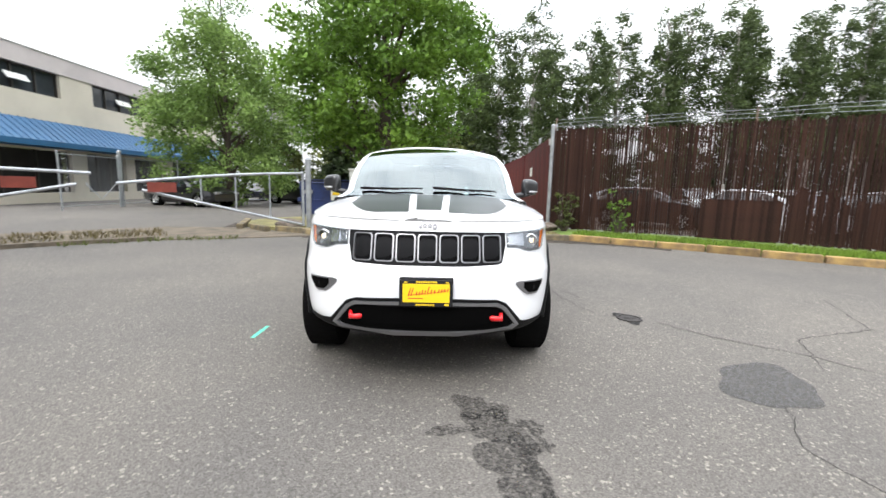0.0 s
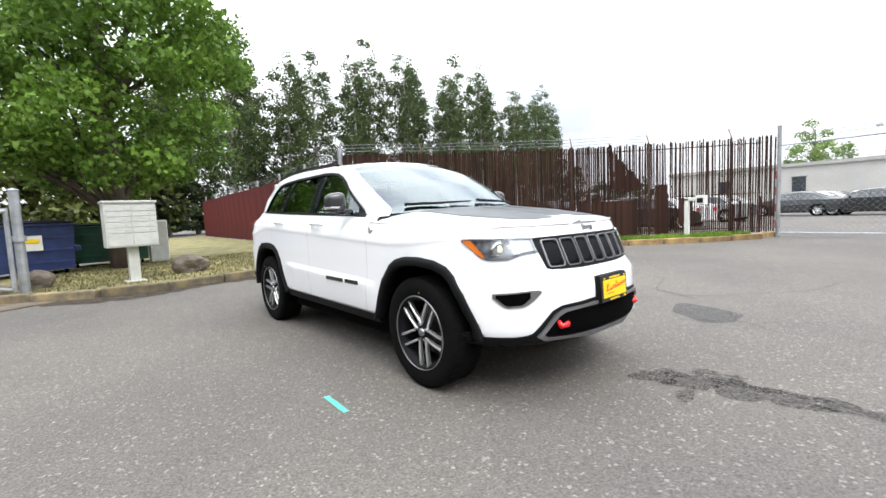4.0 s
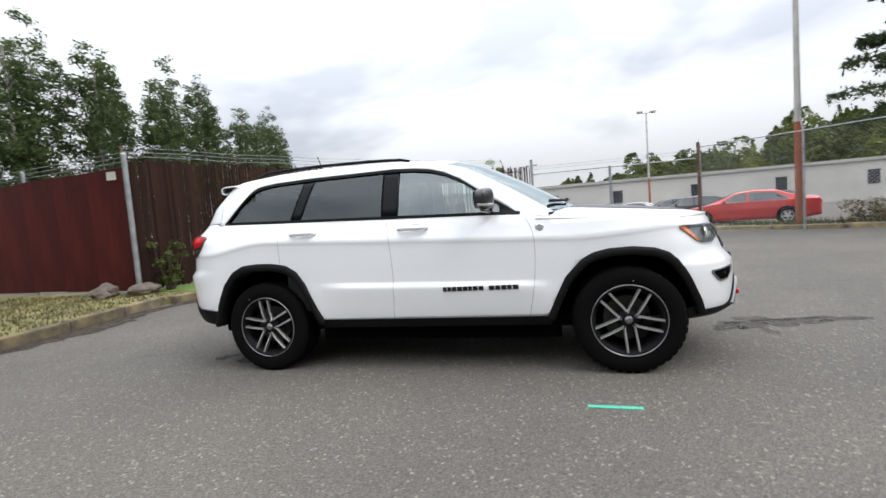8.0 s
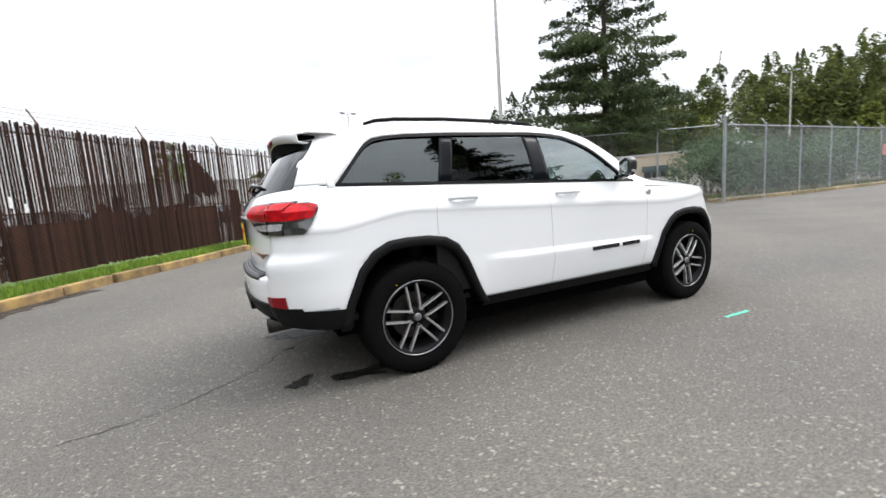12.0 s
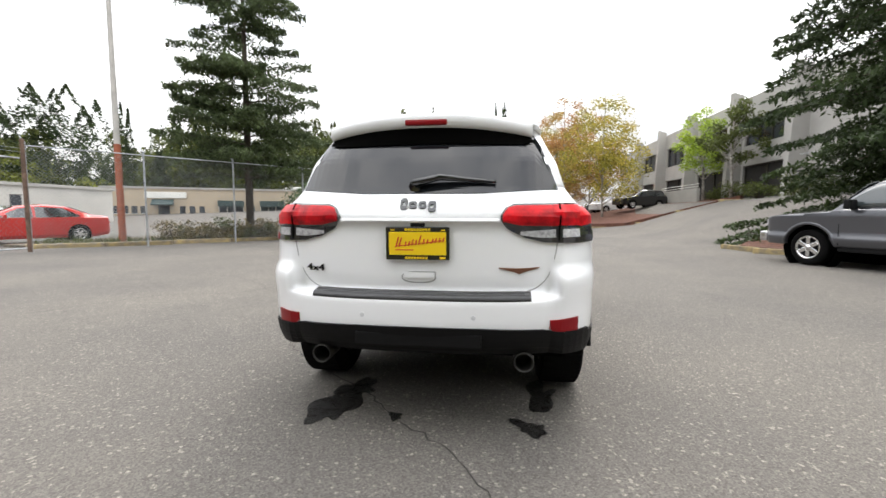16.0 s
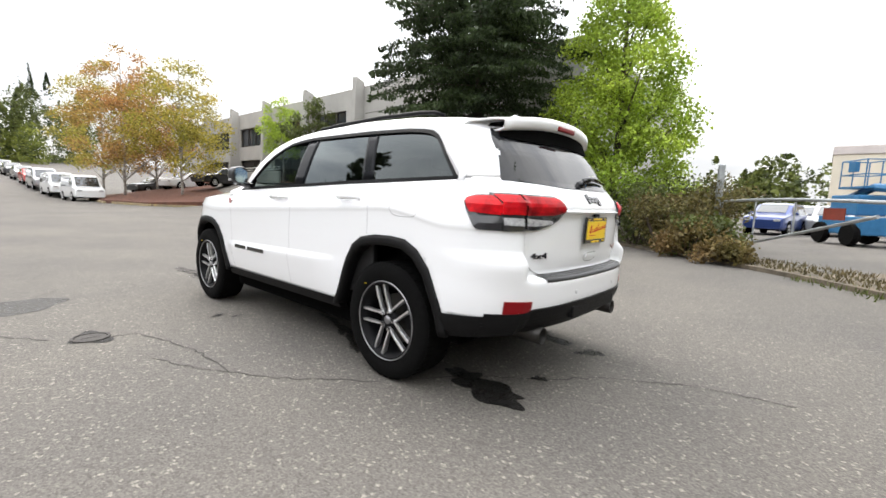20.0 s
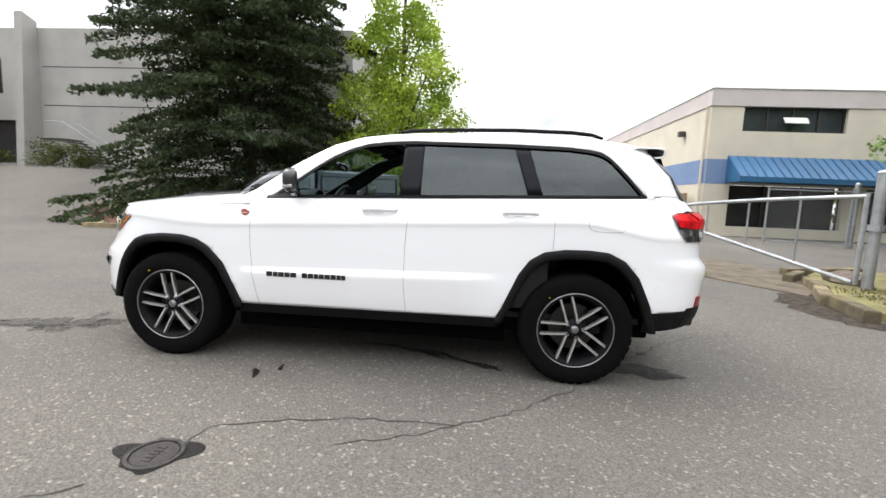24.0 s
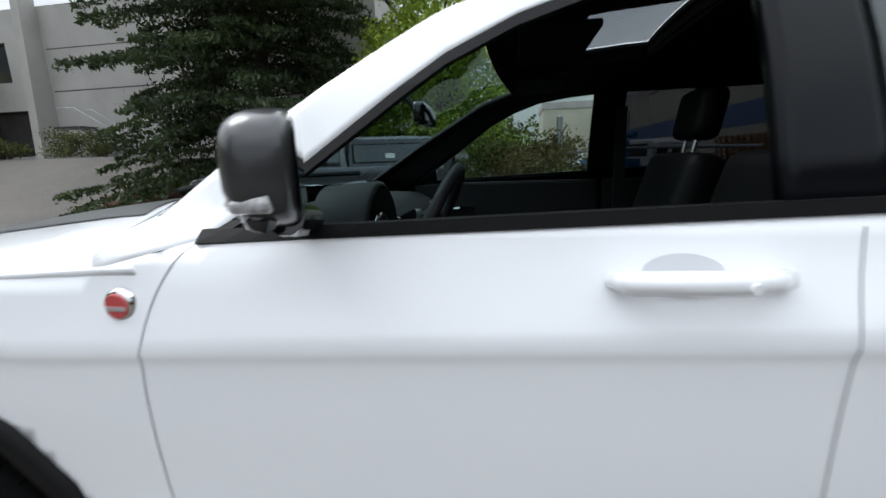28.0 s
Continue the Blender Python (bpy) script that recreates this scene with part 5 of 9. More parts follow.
M_GRASS = mat("green_grass", (0.13, 0.20, 0.035), rough=0.9, var=0.5, scale=1.2, dark=(0.07, 0.11, 0.02), island=0.4)
M_DRYGRASS = mat("dry_grass", (0.185, 0.165, 0.065), rough=0.95, var=0.7, scale=1.4, dark=(0.085, 0.08, 0.04), island=0.4, bump=0.6, bscale=30)
M_DIRT = mat("dirt_and_litter", (0.15, 0.12, 0.085), rough=0.95, var=0.6, scale=2.5, dark=(0.07, 0.06, 0.045), bump=0.8, bscale=25)
M_MULCH = mat("bark_mulch", (0.13, 0.055, 0.035), rough=0.95, var=0.5, scale=4.0, bump=0.9, bscale=30)
M_RUST = mat("rusty_brown_slat", (0.047, 0.019, 0.012), rough=0.8, spec=0.2, var=0.8, scale=2.6, dark=(0.018, 0.010, 0.008), bump=0.3, bscale=60, stretch=(1, 1, 0.25), objvar=0.55)
M_REDWOOD = mat("dark_red_fence_paint", (0.095, 0.013, 0.012), rough=0.75, spec=0.2, var=0.6, scale=1.3, dark=(0.045, 0.008, 0.008), bump=0.2, bscale=20, stretch=(1, 1, 0.3), objvar=0.06)
M_GALV = mat("galvanised_steel", (0.42, 0.44, 0.46), rough=0.45, metal=0.6, var=0.3, scale=5, bump=0.05, bscale=80)
M_WIRE = mat("fence_wire", (0.30, 0.32, 0.33), rough=0.5, metal=0.5)
M_RUSTPOST = mat("rusty_post", (0.16, 0.10, 0.07), rough=0.8, var=0.6, scale=6)
M_CONCRETE = mat("grey_concrete_wall", (0.39, 0.38, 0.355), rough=0.85, var=0.14, scale=0.5, bump=0.1, bscale=20)
M_CREAM = mat("cream_wall", (0.62, 0.57, 0.47), rough=0.85, var=0.10, scale=0.6, bump=0.06, bscale=20)
M_PARAPET = mat("mauve_parapet", (0.54, 0.49, 0.475), rough=0.85, var=0.1, scale=0.8)
M_BLUEBAND = mat("blue_wall_band", (0.17, 0.25, 0.42), rough=0.8, var=0.1, scale=0.8)
M_AWNING = mat("blue_metal_awning", (0.035, 0.13, 0.27), rough=0.4, spec=0.5, var=0.15, scale=1.0)
M_DARKWIN = mat("dark_window_glass", (0.045, 0.052, 0.062), rough=0.06, spec=0.7, var=0.4, scale=0.6)
M_DARKHOLE = mat("dark_shop_opening", (0.022, 0.02, 0.02), rough=0.7, var=0.5, scale=1.2)
M_FRAME = mat("bronze_window_frame", (0.06, 0.055, 0.05), rough=0.4, metal=0.4)
M_WHITEPAINT = mat("chalky_white_paint", (0.72, 0.72, 0.68), rough=0.5, var=0.1, scale=3)
M_MAILBOX = mat("pale_grey_enamel", (0.50, 0.51, 0.47), rough=0.45, var=0.15, scale=5)
M_DUMPBLUE = mat("blue_dumpster_paint", (0.018, 0.035, 0.13), rough=0.5, var=0.4, scale=3, bump=0.1, bscale=20)
M_DUMPGREEN = mat("green_dumpster_paint", (0.015, 0.075, 0.045), rough=0.5, var=0.4, scale=3)
M_ROCK = mat("grey_brown_boulder", (0.17, 0.14, 0.115), rough=0.9, var=0.5, scale=4, bump=0.8, bscale=12)
M_BARK = mat("tree_bark", (0.085, 0.065, 0.05), rough=0.95, var=0.5, scale=4, bump=0.8, bscale=14, stretch=(1, 1, 0.3))
M_PALEBARK = mat("pale_bark", (0.42, 0.40, 0.36), rough=0.9, var=0.6, scale=3, dark=(0.12, 0.10, 0.09))
L_MAPLE = leaf_mat("maple_leaves", (0.20, 0.33, 0.05), (0.07, 0.145, 0.02))
L_TREEA = leaf_mat("light_green_leaves", (0.25, 0.36, 0.10), (0.12, 0.20, 0.045))
L_LIME = leaf_mat("lime_leaves", (0.43, 0.54, 0.07), (0.22, 0.33, 0.04))
L_POPLAR = leaf_mat("poplar_leaves", (0.11, 0.15, 0.052), (0.042, 0.066, 0.023))
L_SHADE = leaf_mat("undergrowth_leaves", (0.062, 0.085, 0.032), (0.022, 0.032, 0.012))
L_SPRUCE = leaf_mat("spruce_needles", (0.057, 0.084, 0.030), (0.021, 0.035, 0.013))
L_PINE = leaf_mat("pine_needles", (0.10, 0.135, 0.055), (0.04, 0.058, 0.024))
L_AUTUMN = leaf_mat("autumn_leaves", (0.46, 0.36, 0.07), (0.30, 0.30, 0.05), 0.6)
L_RUSSET = leaf_mat("russet_leaves", (0.46, 0.22, 0.09), (0.34, 0.28, 0.06), 0.6)
L_FOREST = leaf_mat("forest_leaves", (0.150, 0.172, 0.042), (0.045, 0.066, 0.019), 0.6)
L_LIMEWOOD = leaf_mat("yellow_green_leaves", (0.27, 0.30, 0.06), (0.13, 0.16, 0.035), 0.5)
L_SHRUB = leaf_mat("shrub_leaves", (0.12, 0.15, 0.04), (0.06, 0.07, 0.02), 0.5)
RNG = np.random.default_rng(7)


def ground_z(x, y):
    z = 0.072 * max(0.0, -46 - y)
    z = min(z, 9.0)
    return max(z, 2.1 * smooth01((-x - 8) / 8) * smooth01((-y - 9) / 9))


# ---- ground ----
def axis_steps(lo, hi, fine, far):
    inner = list(np.arange(lo, hi + 0.01, fine))
    outer = [30, 80, 200, 400, 800]
    return [lo - o for o in outer[::-1]] + [float(v) for v in inner] + [hi + o for o in outer]


gx, gy = axis_steps(-60, 70, 2.5, 900), axis_steps(-130, 70, 2.5, 900)
tagged(part("ground", grid_bm([[(x, y, ground_z(x, y)) for y in gy] for x in gx]), M_ASPHALT, None, smooth=True), "worn grey asphalt court and street with cracks and stains", "ground", kind="structure")


def sheet(name, poly, z, material, label, category, drop=0.3):
    """A level piece of ground with a skirt, standing a little above the asphalt."""
    b = bmesh.new()
    up = [b.verts.new((x, y, z + ground_z(x, y))) for x, y in poly]
    dn = [b.verts.new((x, y, ground_z(x, y) - drop)) for x, y in poly]
    k = len(poly)
    for i in range(k):
        b.faces.new([up[i], up[(i + 1) % k], dn[(i + 1) % k], dn[i]])
    f = b.faces.new(up)
    bmesh.ops.triangulate(b, faces=[f])
    bmesh.ops.recalc_face_normals(b, faces=b.faces[:])
    return tagged(part(name, b, material, None), label, category, kind="structure")


def along(line, step):
    """Points and headings at even steps along a line."""
    out, rest = [], 0.0
    for a, c in zip(line, line[1:]):
        a, c = Vector(a), Vector(c)
        d = (c - a).length
        u = (c - a) / d
        s = rest
        while s < d:
            out.append((a + u * s, u))
            s += step
        rest = s - d
    return out


def kerb(name, line, label, w=0.17, h=0.15, step=1.5, material=None):
    root = tagged(new(name), label, "kerb", kind="structure")
    b0 = box_bm(-w / 2, w / 2, 0.01, step - 0.015, -0.15, h, 0.025, 2)
    me = bpy.data.meshes.new("kerb_stone")
    b0.to_mesh(me)
    b0.free()
    me.materials.append(material or M_KERB)
    for p, u in along(line, step):
        ob = new("kerb_stone", me)
        ob.parent = root
        ob.matrix_basis = Matrix.Translation((p.x, p.y, ground_z(p.x, p.y) + random.uniform(-0.012, 0.012))) @ Matrix.Rotation(math.atan2(-u.x, u.y) + random.uniform(-0.015, 0.015), 4, 'Z')
    return root


K1 = [(-5.9, 8.8), (-5.5, 7.5), (-4.9, 6.9), (-3.6, 6.3), (-2.7, 5.75), (-1.9, 5.5), (0.0, 5.8), (1.7, 6.1), (3.5, 5.95), (5.6, 4.75), (7.4, 3.45), (9.3, 2.2), (10.6, 1.0), (11.7, 0.25), (12.9, -0.15)]
K2 = [(14.6, -7.3), (12.6, -8.9), (10.7, -11.0), (8.8, -13.4), (7.4, -16.3), (6.6, -20.5), (6.5, -30.0), (6.9, -47.0)]
FENCE = [(3.47, 7.86), (6.3, 6.35), (9.0, 4.45), (11.4, 2.2), (13.0, 0.35), (13.5, -0.4)]
REDF = [(3.47, 7.95), (4.35, 16.0), (5.2, 34.0)]
sheet("verge_dry", [(-5.8, 8.8), (-5.4, 7.6), (-4.8, 7.0), (-3.55, 6.42), (-2.65, 5.86), (-1.9, 5.60), (0.0, 5.88), (1.7, 6.18), (3.4, 6.05), (3.5, 7.9), (4.4, 16), (5.4, 36), (-1.2, 36), (-1.6, 14), (-3.0, 12.4), (-5.4, 10.0)], 0.10, M_DRYGRASS, "dry yellow grass verge below the maple", "grass")
sheet("verge_green", [(x + 0.07, y + 0.08) for x, y in K1[8:]] + [(13.4, -0.1), (13.2, 0.6), (11.7, 2.7), (9.2, 5.0), (6.4, 6.9), (3.45, 8.3), (3.4, 6.1)], 0.11, M_GRASS, "narrow green grass strip along the rusty fence", "grass")
sheet("verge_south", K2 + [(9.3, -47.0), (8.9, -21), (9.6, -16.8), (14.6, -9.2), (16.2, -7.8)], 0.10, M_DIRT, "weedy strip below the chain link fence", "grass")
sheet("bank", [(-6.0, 4.35), (-7.2, 3.3), (-8.6, 1.75), (-10.5, -0.8), (-11.0, -3.0), (-11.3, -7.0), (-9.6, -8.6), (-8.9, -10.4), (-11.4, -13.6), (-15.2, -11.5), (-15.5, -2.0), (-14.5, 1.0), (-11.2, 1.4), (-8.0, 3.7)], 0.08, M_DIRT, "weedy dirt bank below the trees", "ground")
sheet("mulch_bed", [(-8.2, -9.0), (-8.0, -10.2), (-11.0, -13.9), (-13.0, -12.8), (-11.6, -7.2), (-10.2, -7.4)], 0.17, M_MULCH, "reddish bark mulch bed below the spruce", "ground")
sheet("gate_dirt", [(-3.0, 5.75), (-4.2, 5.1), (-5.9, 4.4), (-7.5, 3.1), (-9.8, 4.6), (-7.4, 7.0), (-5.4, 7.2), (-3.7, 6.4)], 0.02, M_DIRT, "strip of dirt and leaf litter at the gateway", "ground")
isl = [(-4.6, -37.5), (-6.0, -31.5), (-9.6, -28.5), (-15.8, -25.6), (-17.0, -27.5), (-17.0, -46.0), (-8.0, -50.0), (-5.2, -46)]
sheet("mulch_island", isl, 0.25, M_MULCH, "reddish bark mulch island with young maples", "ground")
kerb("kerb_north", K1[:9], "worn dirty yellow concrete kerb round the court", material=M_KERBDIRTY, step=1.0)
kerb("kerb_fence", K1[8:], "rusty yellow painted concrete kerb along the rusty fence", material=M_KERBRUST, step=1.0)
kerb("kerb_south", K2, "worn yellow concrete kerb below the chain link fence", step=2.0)
kerb("kerb_island", [isl[7], isl[0], isl[1], isl[2], isl[3]], "grey yellow kerb round the mulch island", step=2.5)
kerb("kerb_spruce", [(-10.3, -7.5), (-8.2, -8.9), (-7.9, -10.2), (-11.0, -14.0)], "grey kerb round the mulch bed", step=1.5)


# ---- marks on the court ----
def blob(name, cx, cy, rx, ry, material, label, turn=0.0, z=0.004, seed=1, rough=0.35, kind="structure"):
    rr = random.Random(seed)
    ph = [rr.uniform(0, 6.28) for _ in range(6)]
    b = bmesh.new()
    k = 44
    pts = []
    for i in range(k):
        a = 2 * math.pi * i / k
        r = 1 + rough * sum(math.sin((j + 2) * a + ph[j]) / (j + 2) for j in range(6))
        x, y = rx * r * math.cos(a), ry * r * math.sin(a)
        pts.append((cx + x * math.cos(turn) - y * math.sin(turn), cy + x * math.sin(turn) + y * math.cos(turn)))
    c = b.verts.new((cx, cy, z))
    vs = [b.verts.new((*p, z)) for p in pts]
    for i in range(k):
        b.faces.new([c, vs[i], vs[(i + 1) % k]])
    return tagged(part(name, b, material, None), label, "stain", kind=kind)


def crack(pts, w=0.0055, seed=3):
    rr = random.Random(seed)
    line = []
    for a, c in zip(pts, pts[1:]):
        n = max(2, int(math.dist(a, c) / 0.06))
        line += [(a[0] + (c[0] - a[0]) * i / n + rr.uniform(-0.018, 0.018), a[1] + (c[1] - a[1]) * i / n + rr.uniform(-0.018, 0.018)) for i in range(n)]
    line.append(pts[-1])
    rows = []
    for i, p in enumerate(line):
        q, r = line[max(i - 1, 0)], line[min(i + 1, len(line) - 1)]
        d = Vector((r[0] - q[0], r[1] - q[1])).normalized() * w * rr.uniform(0.35, 1.3)
        rows.append([(p[0] - d.y, p[1] + d.x, 0.003), (p[0] + d.y, p[1] - d.x, 0.003)])
    tagged(part("crack", grid_bm(rows), M_CRACK, None), "thin dark crack across the asphalt", "crack", kind="structure")


crack([(2.2, -0.62), (1.80, -0.57), (1.69, -0.25), (1.60, 0.13), (1.58, 0.69), (1.41, 1.0), (1.0, 1.45), (0.45, 1.85), (0.19, 2.2), (-0.15, 2.47), (-0.5, 3.0), (-0.6, 3.5)])
crack([(2.3, -0.80), (2.62, -1.2), (3.13, -1.61), (3.43, -1.97), (4.3, -2.7), (5.2, -2.9)], seed=5)
crack([(2.3, -2.4), (2.0, -2.9), (2.2, -3.6), (1.9, -4.4)], 0.004, 8)
crack([(1.87, 0.12), (1.72, 0.5), (1.60, 0.7)], 0.004, 9)
crack([(3.0, -1.9), (3.4, -1.2), (4.4, -0.9), (5.0, 0.3)], 0.005, 10)
blob("asphalt_patch", 2.38, -2.14, 0.38, 0.31, M_PATCH, "dark round patch in the asphalt", 0.8, 0.0035, 4, 0.2)
for k, (x, y, a, c, t) in enumerate([(0.33, -2.52, 0.12, 0.17, 0.5), (0.41, -2.74, 0.15, 0.19, 0.1), (0.44, -2.98, 0.13, 0.20, 0.1), (0.49, -3.22, 0.11, 0.20, 0.2), (0.545, -3.50, 0.09, 0.24, 0.1), (0.14, -2.77, 0.10, 0.06, 0.3), (0.60, -2.72, 0.08, 0.06, -0.3), (0.62, -2.90, 0.05, 0.07, 0.2)]):
    blob("wet_trail", x, y, a, c, M_TRAIL, "wet stain running over the asphalt", t, 0.0035 + 0.0004 * k, 11 + k, 0.55)
for k, (x, y, a, c, t) in enumerate([(0.56, 2.05, 0.13, 0.26, 0.0), (0.52, 1.84, 0.10, 0.14, 0.0), (-0.67, 1.80, 0.09, 0.20, -0.2), (-0.58, 2.22, 0.08, 0.08, 0.1), (0.40, 0.08, 0.035, 0.17, -0.25), (0.50, 0.42, 0.045, 0.22, -0.35), (0.65, 0.76, 0.04, 0.22, -0.5), (0.18, 2.18, 0.04, 0.04, 0), (1.12, -0.70, 0.05, 0.03, 0.4), (1.01, -0.57, 0.05, 0.015, 0.3), (-1.6, -3.4, 0.015, 0.02, 0)]):
    blob("wet_spot", x, y, a, c, M_WET, "small dark wet spot on the asphalt", t, 0.0035 + 0.0003 * k, 31 + k, 0.6)
M_LITTER = ragged(mat("gutter_litter", (0.05, 0.037, 0.025), rough=0.95, var=0.7, scale=7, dark=(0.02, 0.016, 0.012), bump=0.9, bscale=50), 7.0, 0.34, 0.50)
rr = random.Random(6)
rows = [[(p.x + u.y * 0.06, p.y - u.x * 0.06, 0.006), (p.x + u.y * 0.2, p.y - u.x * 0.2, 0.012), (p.x + u.y * w, p.y - u.x * w, 0.003)] for p, u in along(K1[:10], 0.12) for w in [0.50 + 0.16 * math.sin(p.x * 2.3) + rr.uniform(-0.09, 0.09)]]
tagged(part("gutter_litter", grid_bm(rows), M_LITTER, None, smooth=True), "dark dirt and leaf litter in the gutter below the kerb", "dirt", kind="structure")
b = bmesh.new()
rr = random.Random(2)
rows = [[(-1.48 - 0.016 - rr.uniform(0, 0.006) + 0.012 * (i / 12), -1.42 + 0.31 * i / 12, 0.004), (-1.48 + 0.016 + rr.uniform(0, 0.006) + 0.012 * (i / 12), -1.42 + 0.31 * i / 12, 0.004)] for i in range(13)]
tagged(part("paint_mark", grid_bm(rows, b), M_GREEN_PAINT, None), "short green survey paint mark on the asphalt", "paint mark", kind="structure")
M_IRON = mat("cast_iron", (0.055, 0.05, 0.047), rough=0.6, metal=0.6, var=0.4, scale=20, bump=0.3, bscale=80)
mh = thing("valve_cover", "round dark cast iron valve cover set in the asphalt", "manhole cover", at=Matrix.Translation((2.075, -0.665, 0.0)) @ Matrix.Diagonal((0.82, 0.82, 1, 1)))
part("ring", lathe_bm([(0.125, 0.002), (0.128, 0.010), (0.150, 0.010), (0.154, 0.001)], 40), M_IRON, mh, "iron ring")
lid = part("lid", lathe_bm([(0.0, 0.006), (0.118, 0.006), (0.122, 0.002)], 40), M_IRON, mh, "iron lid with worn raised letters as bars")
for k in range(5):
    part("lid_bar", box_bm(-0.075 + 0.032 * k, -0.052 + 0.032 * k, -0.025, 0.025, 0.005, 0.0095, 0.002), M_IRON, lid)
blob("wet_ring", 2.075, -0.665, 0.15, 0.14, M_WET, "damp dark ring round the valve cover", 0.3, 0.0025, 77, 0.5)


# ---- plants ----
def leaf_mesh(name, pos, size, material, parent, stretch=1.0, flat=0.0, label="", kind="", hang=0.0):
    """Many small leaves, each a bent blade of two faces, at the given places."""
    n = len(pos)
    u = RNG.normal(size=(n, 3))
    u[:, 2] -= hang
    u /= np.linalg.norm(u, axis=1)[:, None]
    v = np.cross(u, RNG.normal(size=(n, 3)))
    if flat:
        v[:, 2] *= 1 - flat
    v /= np.linalg.norm(v, axis=1)[:, None] + 1e-9
    w = np.cross(u, v)
    s = size * RNG.uniform(0.6, 1.3, size=(n, 1))
    a, c = u * s * stretch * 0.5, v * s * 0.5
    verts = np.empty((n, 4, 3))
    verts[:, 0], verts[:, 1], verts[:, 2], verts[:, 3] = pos - a, pos + c * 0.8 + w * s * 0.12, pos + a, pos - c * 0.8 + w * s * 0.12
    me = bpy.data.meshes.new(name)
    me.vertices.add(n * 4)
    me.vertices.foreach_set("co", verts.reshape(-1))
    me.loops.add(n * 4)
    me.loops.foreach_set("vertex_index", np.arange(n * 4))
    me.polygons.add(n)
    me.polygons.foreach_set("loop_start", np.arange(0, n * 4, 4))
    me.update()
    me.validate()
    me.materials.append(material)
    ob = new(name, me)
    if parent is not None:
        ob.parent = parent
    if label:
        ob["label"] = label
    if kind:
        ob["kind"] = kind
    return ob


def crown_points(n, clumps, radius):
    """Leaf places gathered round clump centres."""
    c = np.array(clumps)
    i = RNG.integers(0, len(c), n)
    p = RNG.normal(size=(n, 3))
    p /= np.linalg.norm(p, axis=1)[:, None]
    p *= RNG.uniform(0.25, 1.0, size=(n, 1)) ** 0.5
    return c[i] + p * radius * RNG.uniform(0.5, 1.15, size=(n, 1)) * np.array([1, 1, 0.75])


def broadleaf(name, label, x, y, h, r, crown_z, leaf, material, clumps=60, leaves=9000, clump_r=0.9, trunk_r=0.2, bark=None, shape=1.0, seed=1, z0=None, hang=0.0, multi=1, group=""):
    g = np.random.default_rng(seed)
    z0 = ground_z(x, y) if z0 is None else z0
    t = thing(name, label, "tree", group, at=Matrix.Translation((x, y, z0)))
    mid, half = (h + crown_z) / 2, (h - crown_z) / 2
    cs = []
    while len(cs) < clumps:
        p = g.uniform(-1, 1, 3)
        rad = math.hypot(p[0], p[1])
        top = (p[2] + 1) / 2
        lim = (math.sin(math.pi * min(1, max(0.02, top) ** 0.65 * 0.94 + 0.05)) ** 0.7) if shape == 1.0 else shape * (1 - top) + (1 - shape) * math.sin(math.pi * top) ** 0.5
        if rad < lim and rad > lim * 0.25 * g.random():
            cs.append((p[0] * r, p[1] * r, mid + p[2] * half))
    for m in range(multi):
        ox, oy = (0, 0) if multi == 1 else g.uniform(-0.5, 0.5, 2)
        part("trunk", tube_bm([(ox, oy, -0.1), (ox * 1.2, oy * 1.2, crown_z * 0.6), (ox * 1.6 + g.uniform(-.2, .2), oy * 1.6, crown_z + half * 0.5), (ox * 2, oy * 2, h * 0.92)], [trunk_r * 1.25, trunk_r, trunk_r * 0.7, 0.03], 9), bark or M_BARK, t, smooth=True)
    for k in range(min(26, clumps)):
        c = cs[k]
        zb = max(crown_z * 0.7, c[2] - 0.45 * math.hypot(c[0], c[1]) - half * 0.25)
        part("limb", tube_bm([(0, 0, zb), (c[0] * 0.5, c[1] * 0.5, (zb + c[2]) / 2 + 0.1), c], [trunk_r * 0.38, trunk_r * 0.22, 0.012], 6), bark or M_BARK, t)
    leaf_mesh("crown", crown_points(leaves, cs, clump_r), leaf, material, t, 1.15, 0.2, hang=hang)
    return t


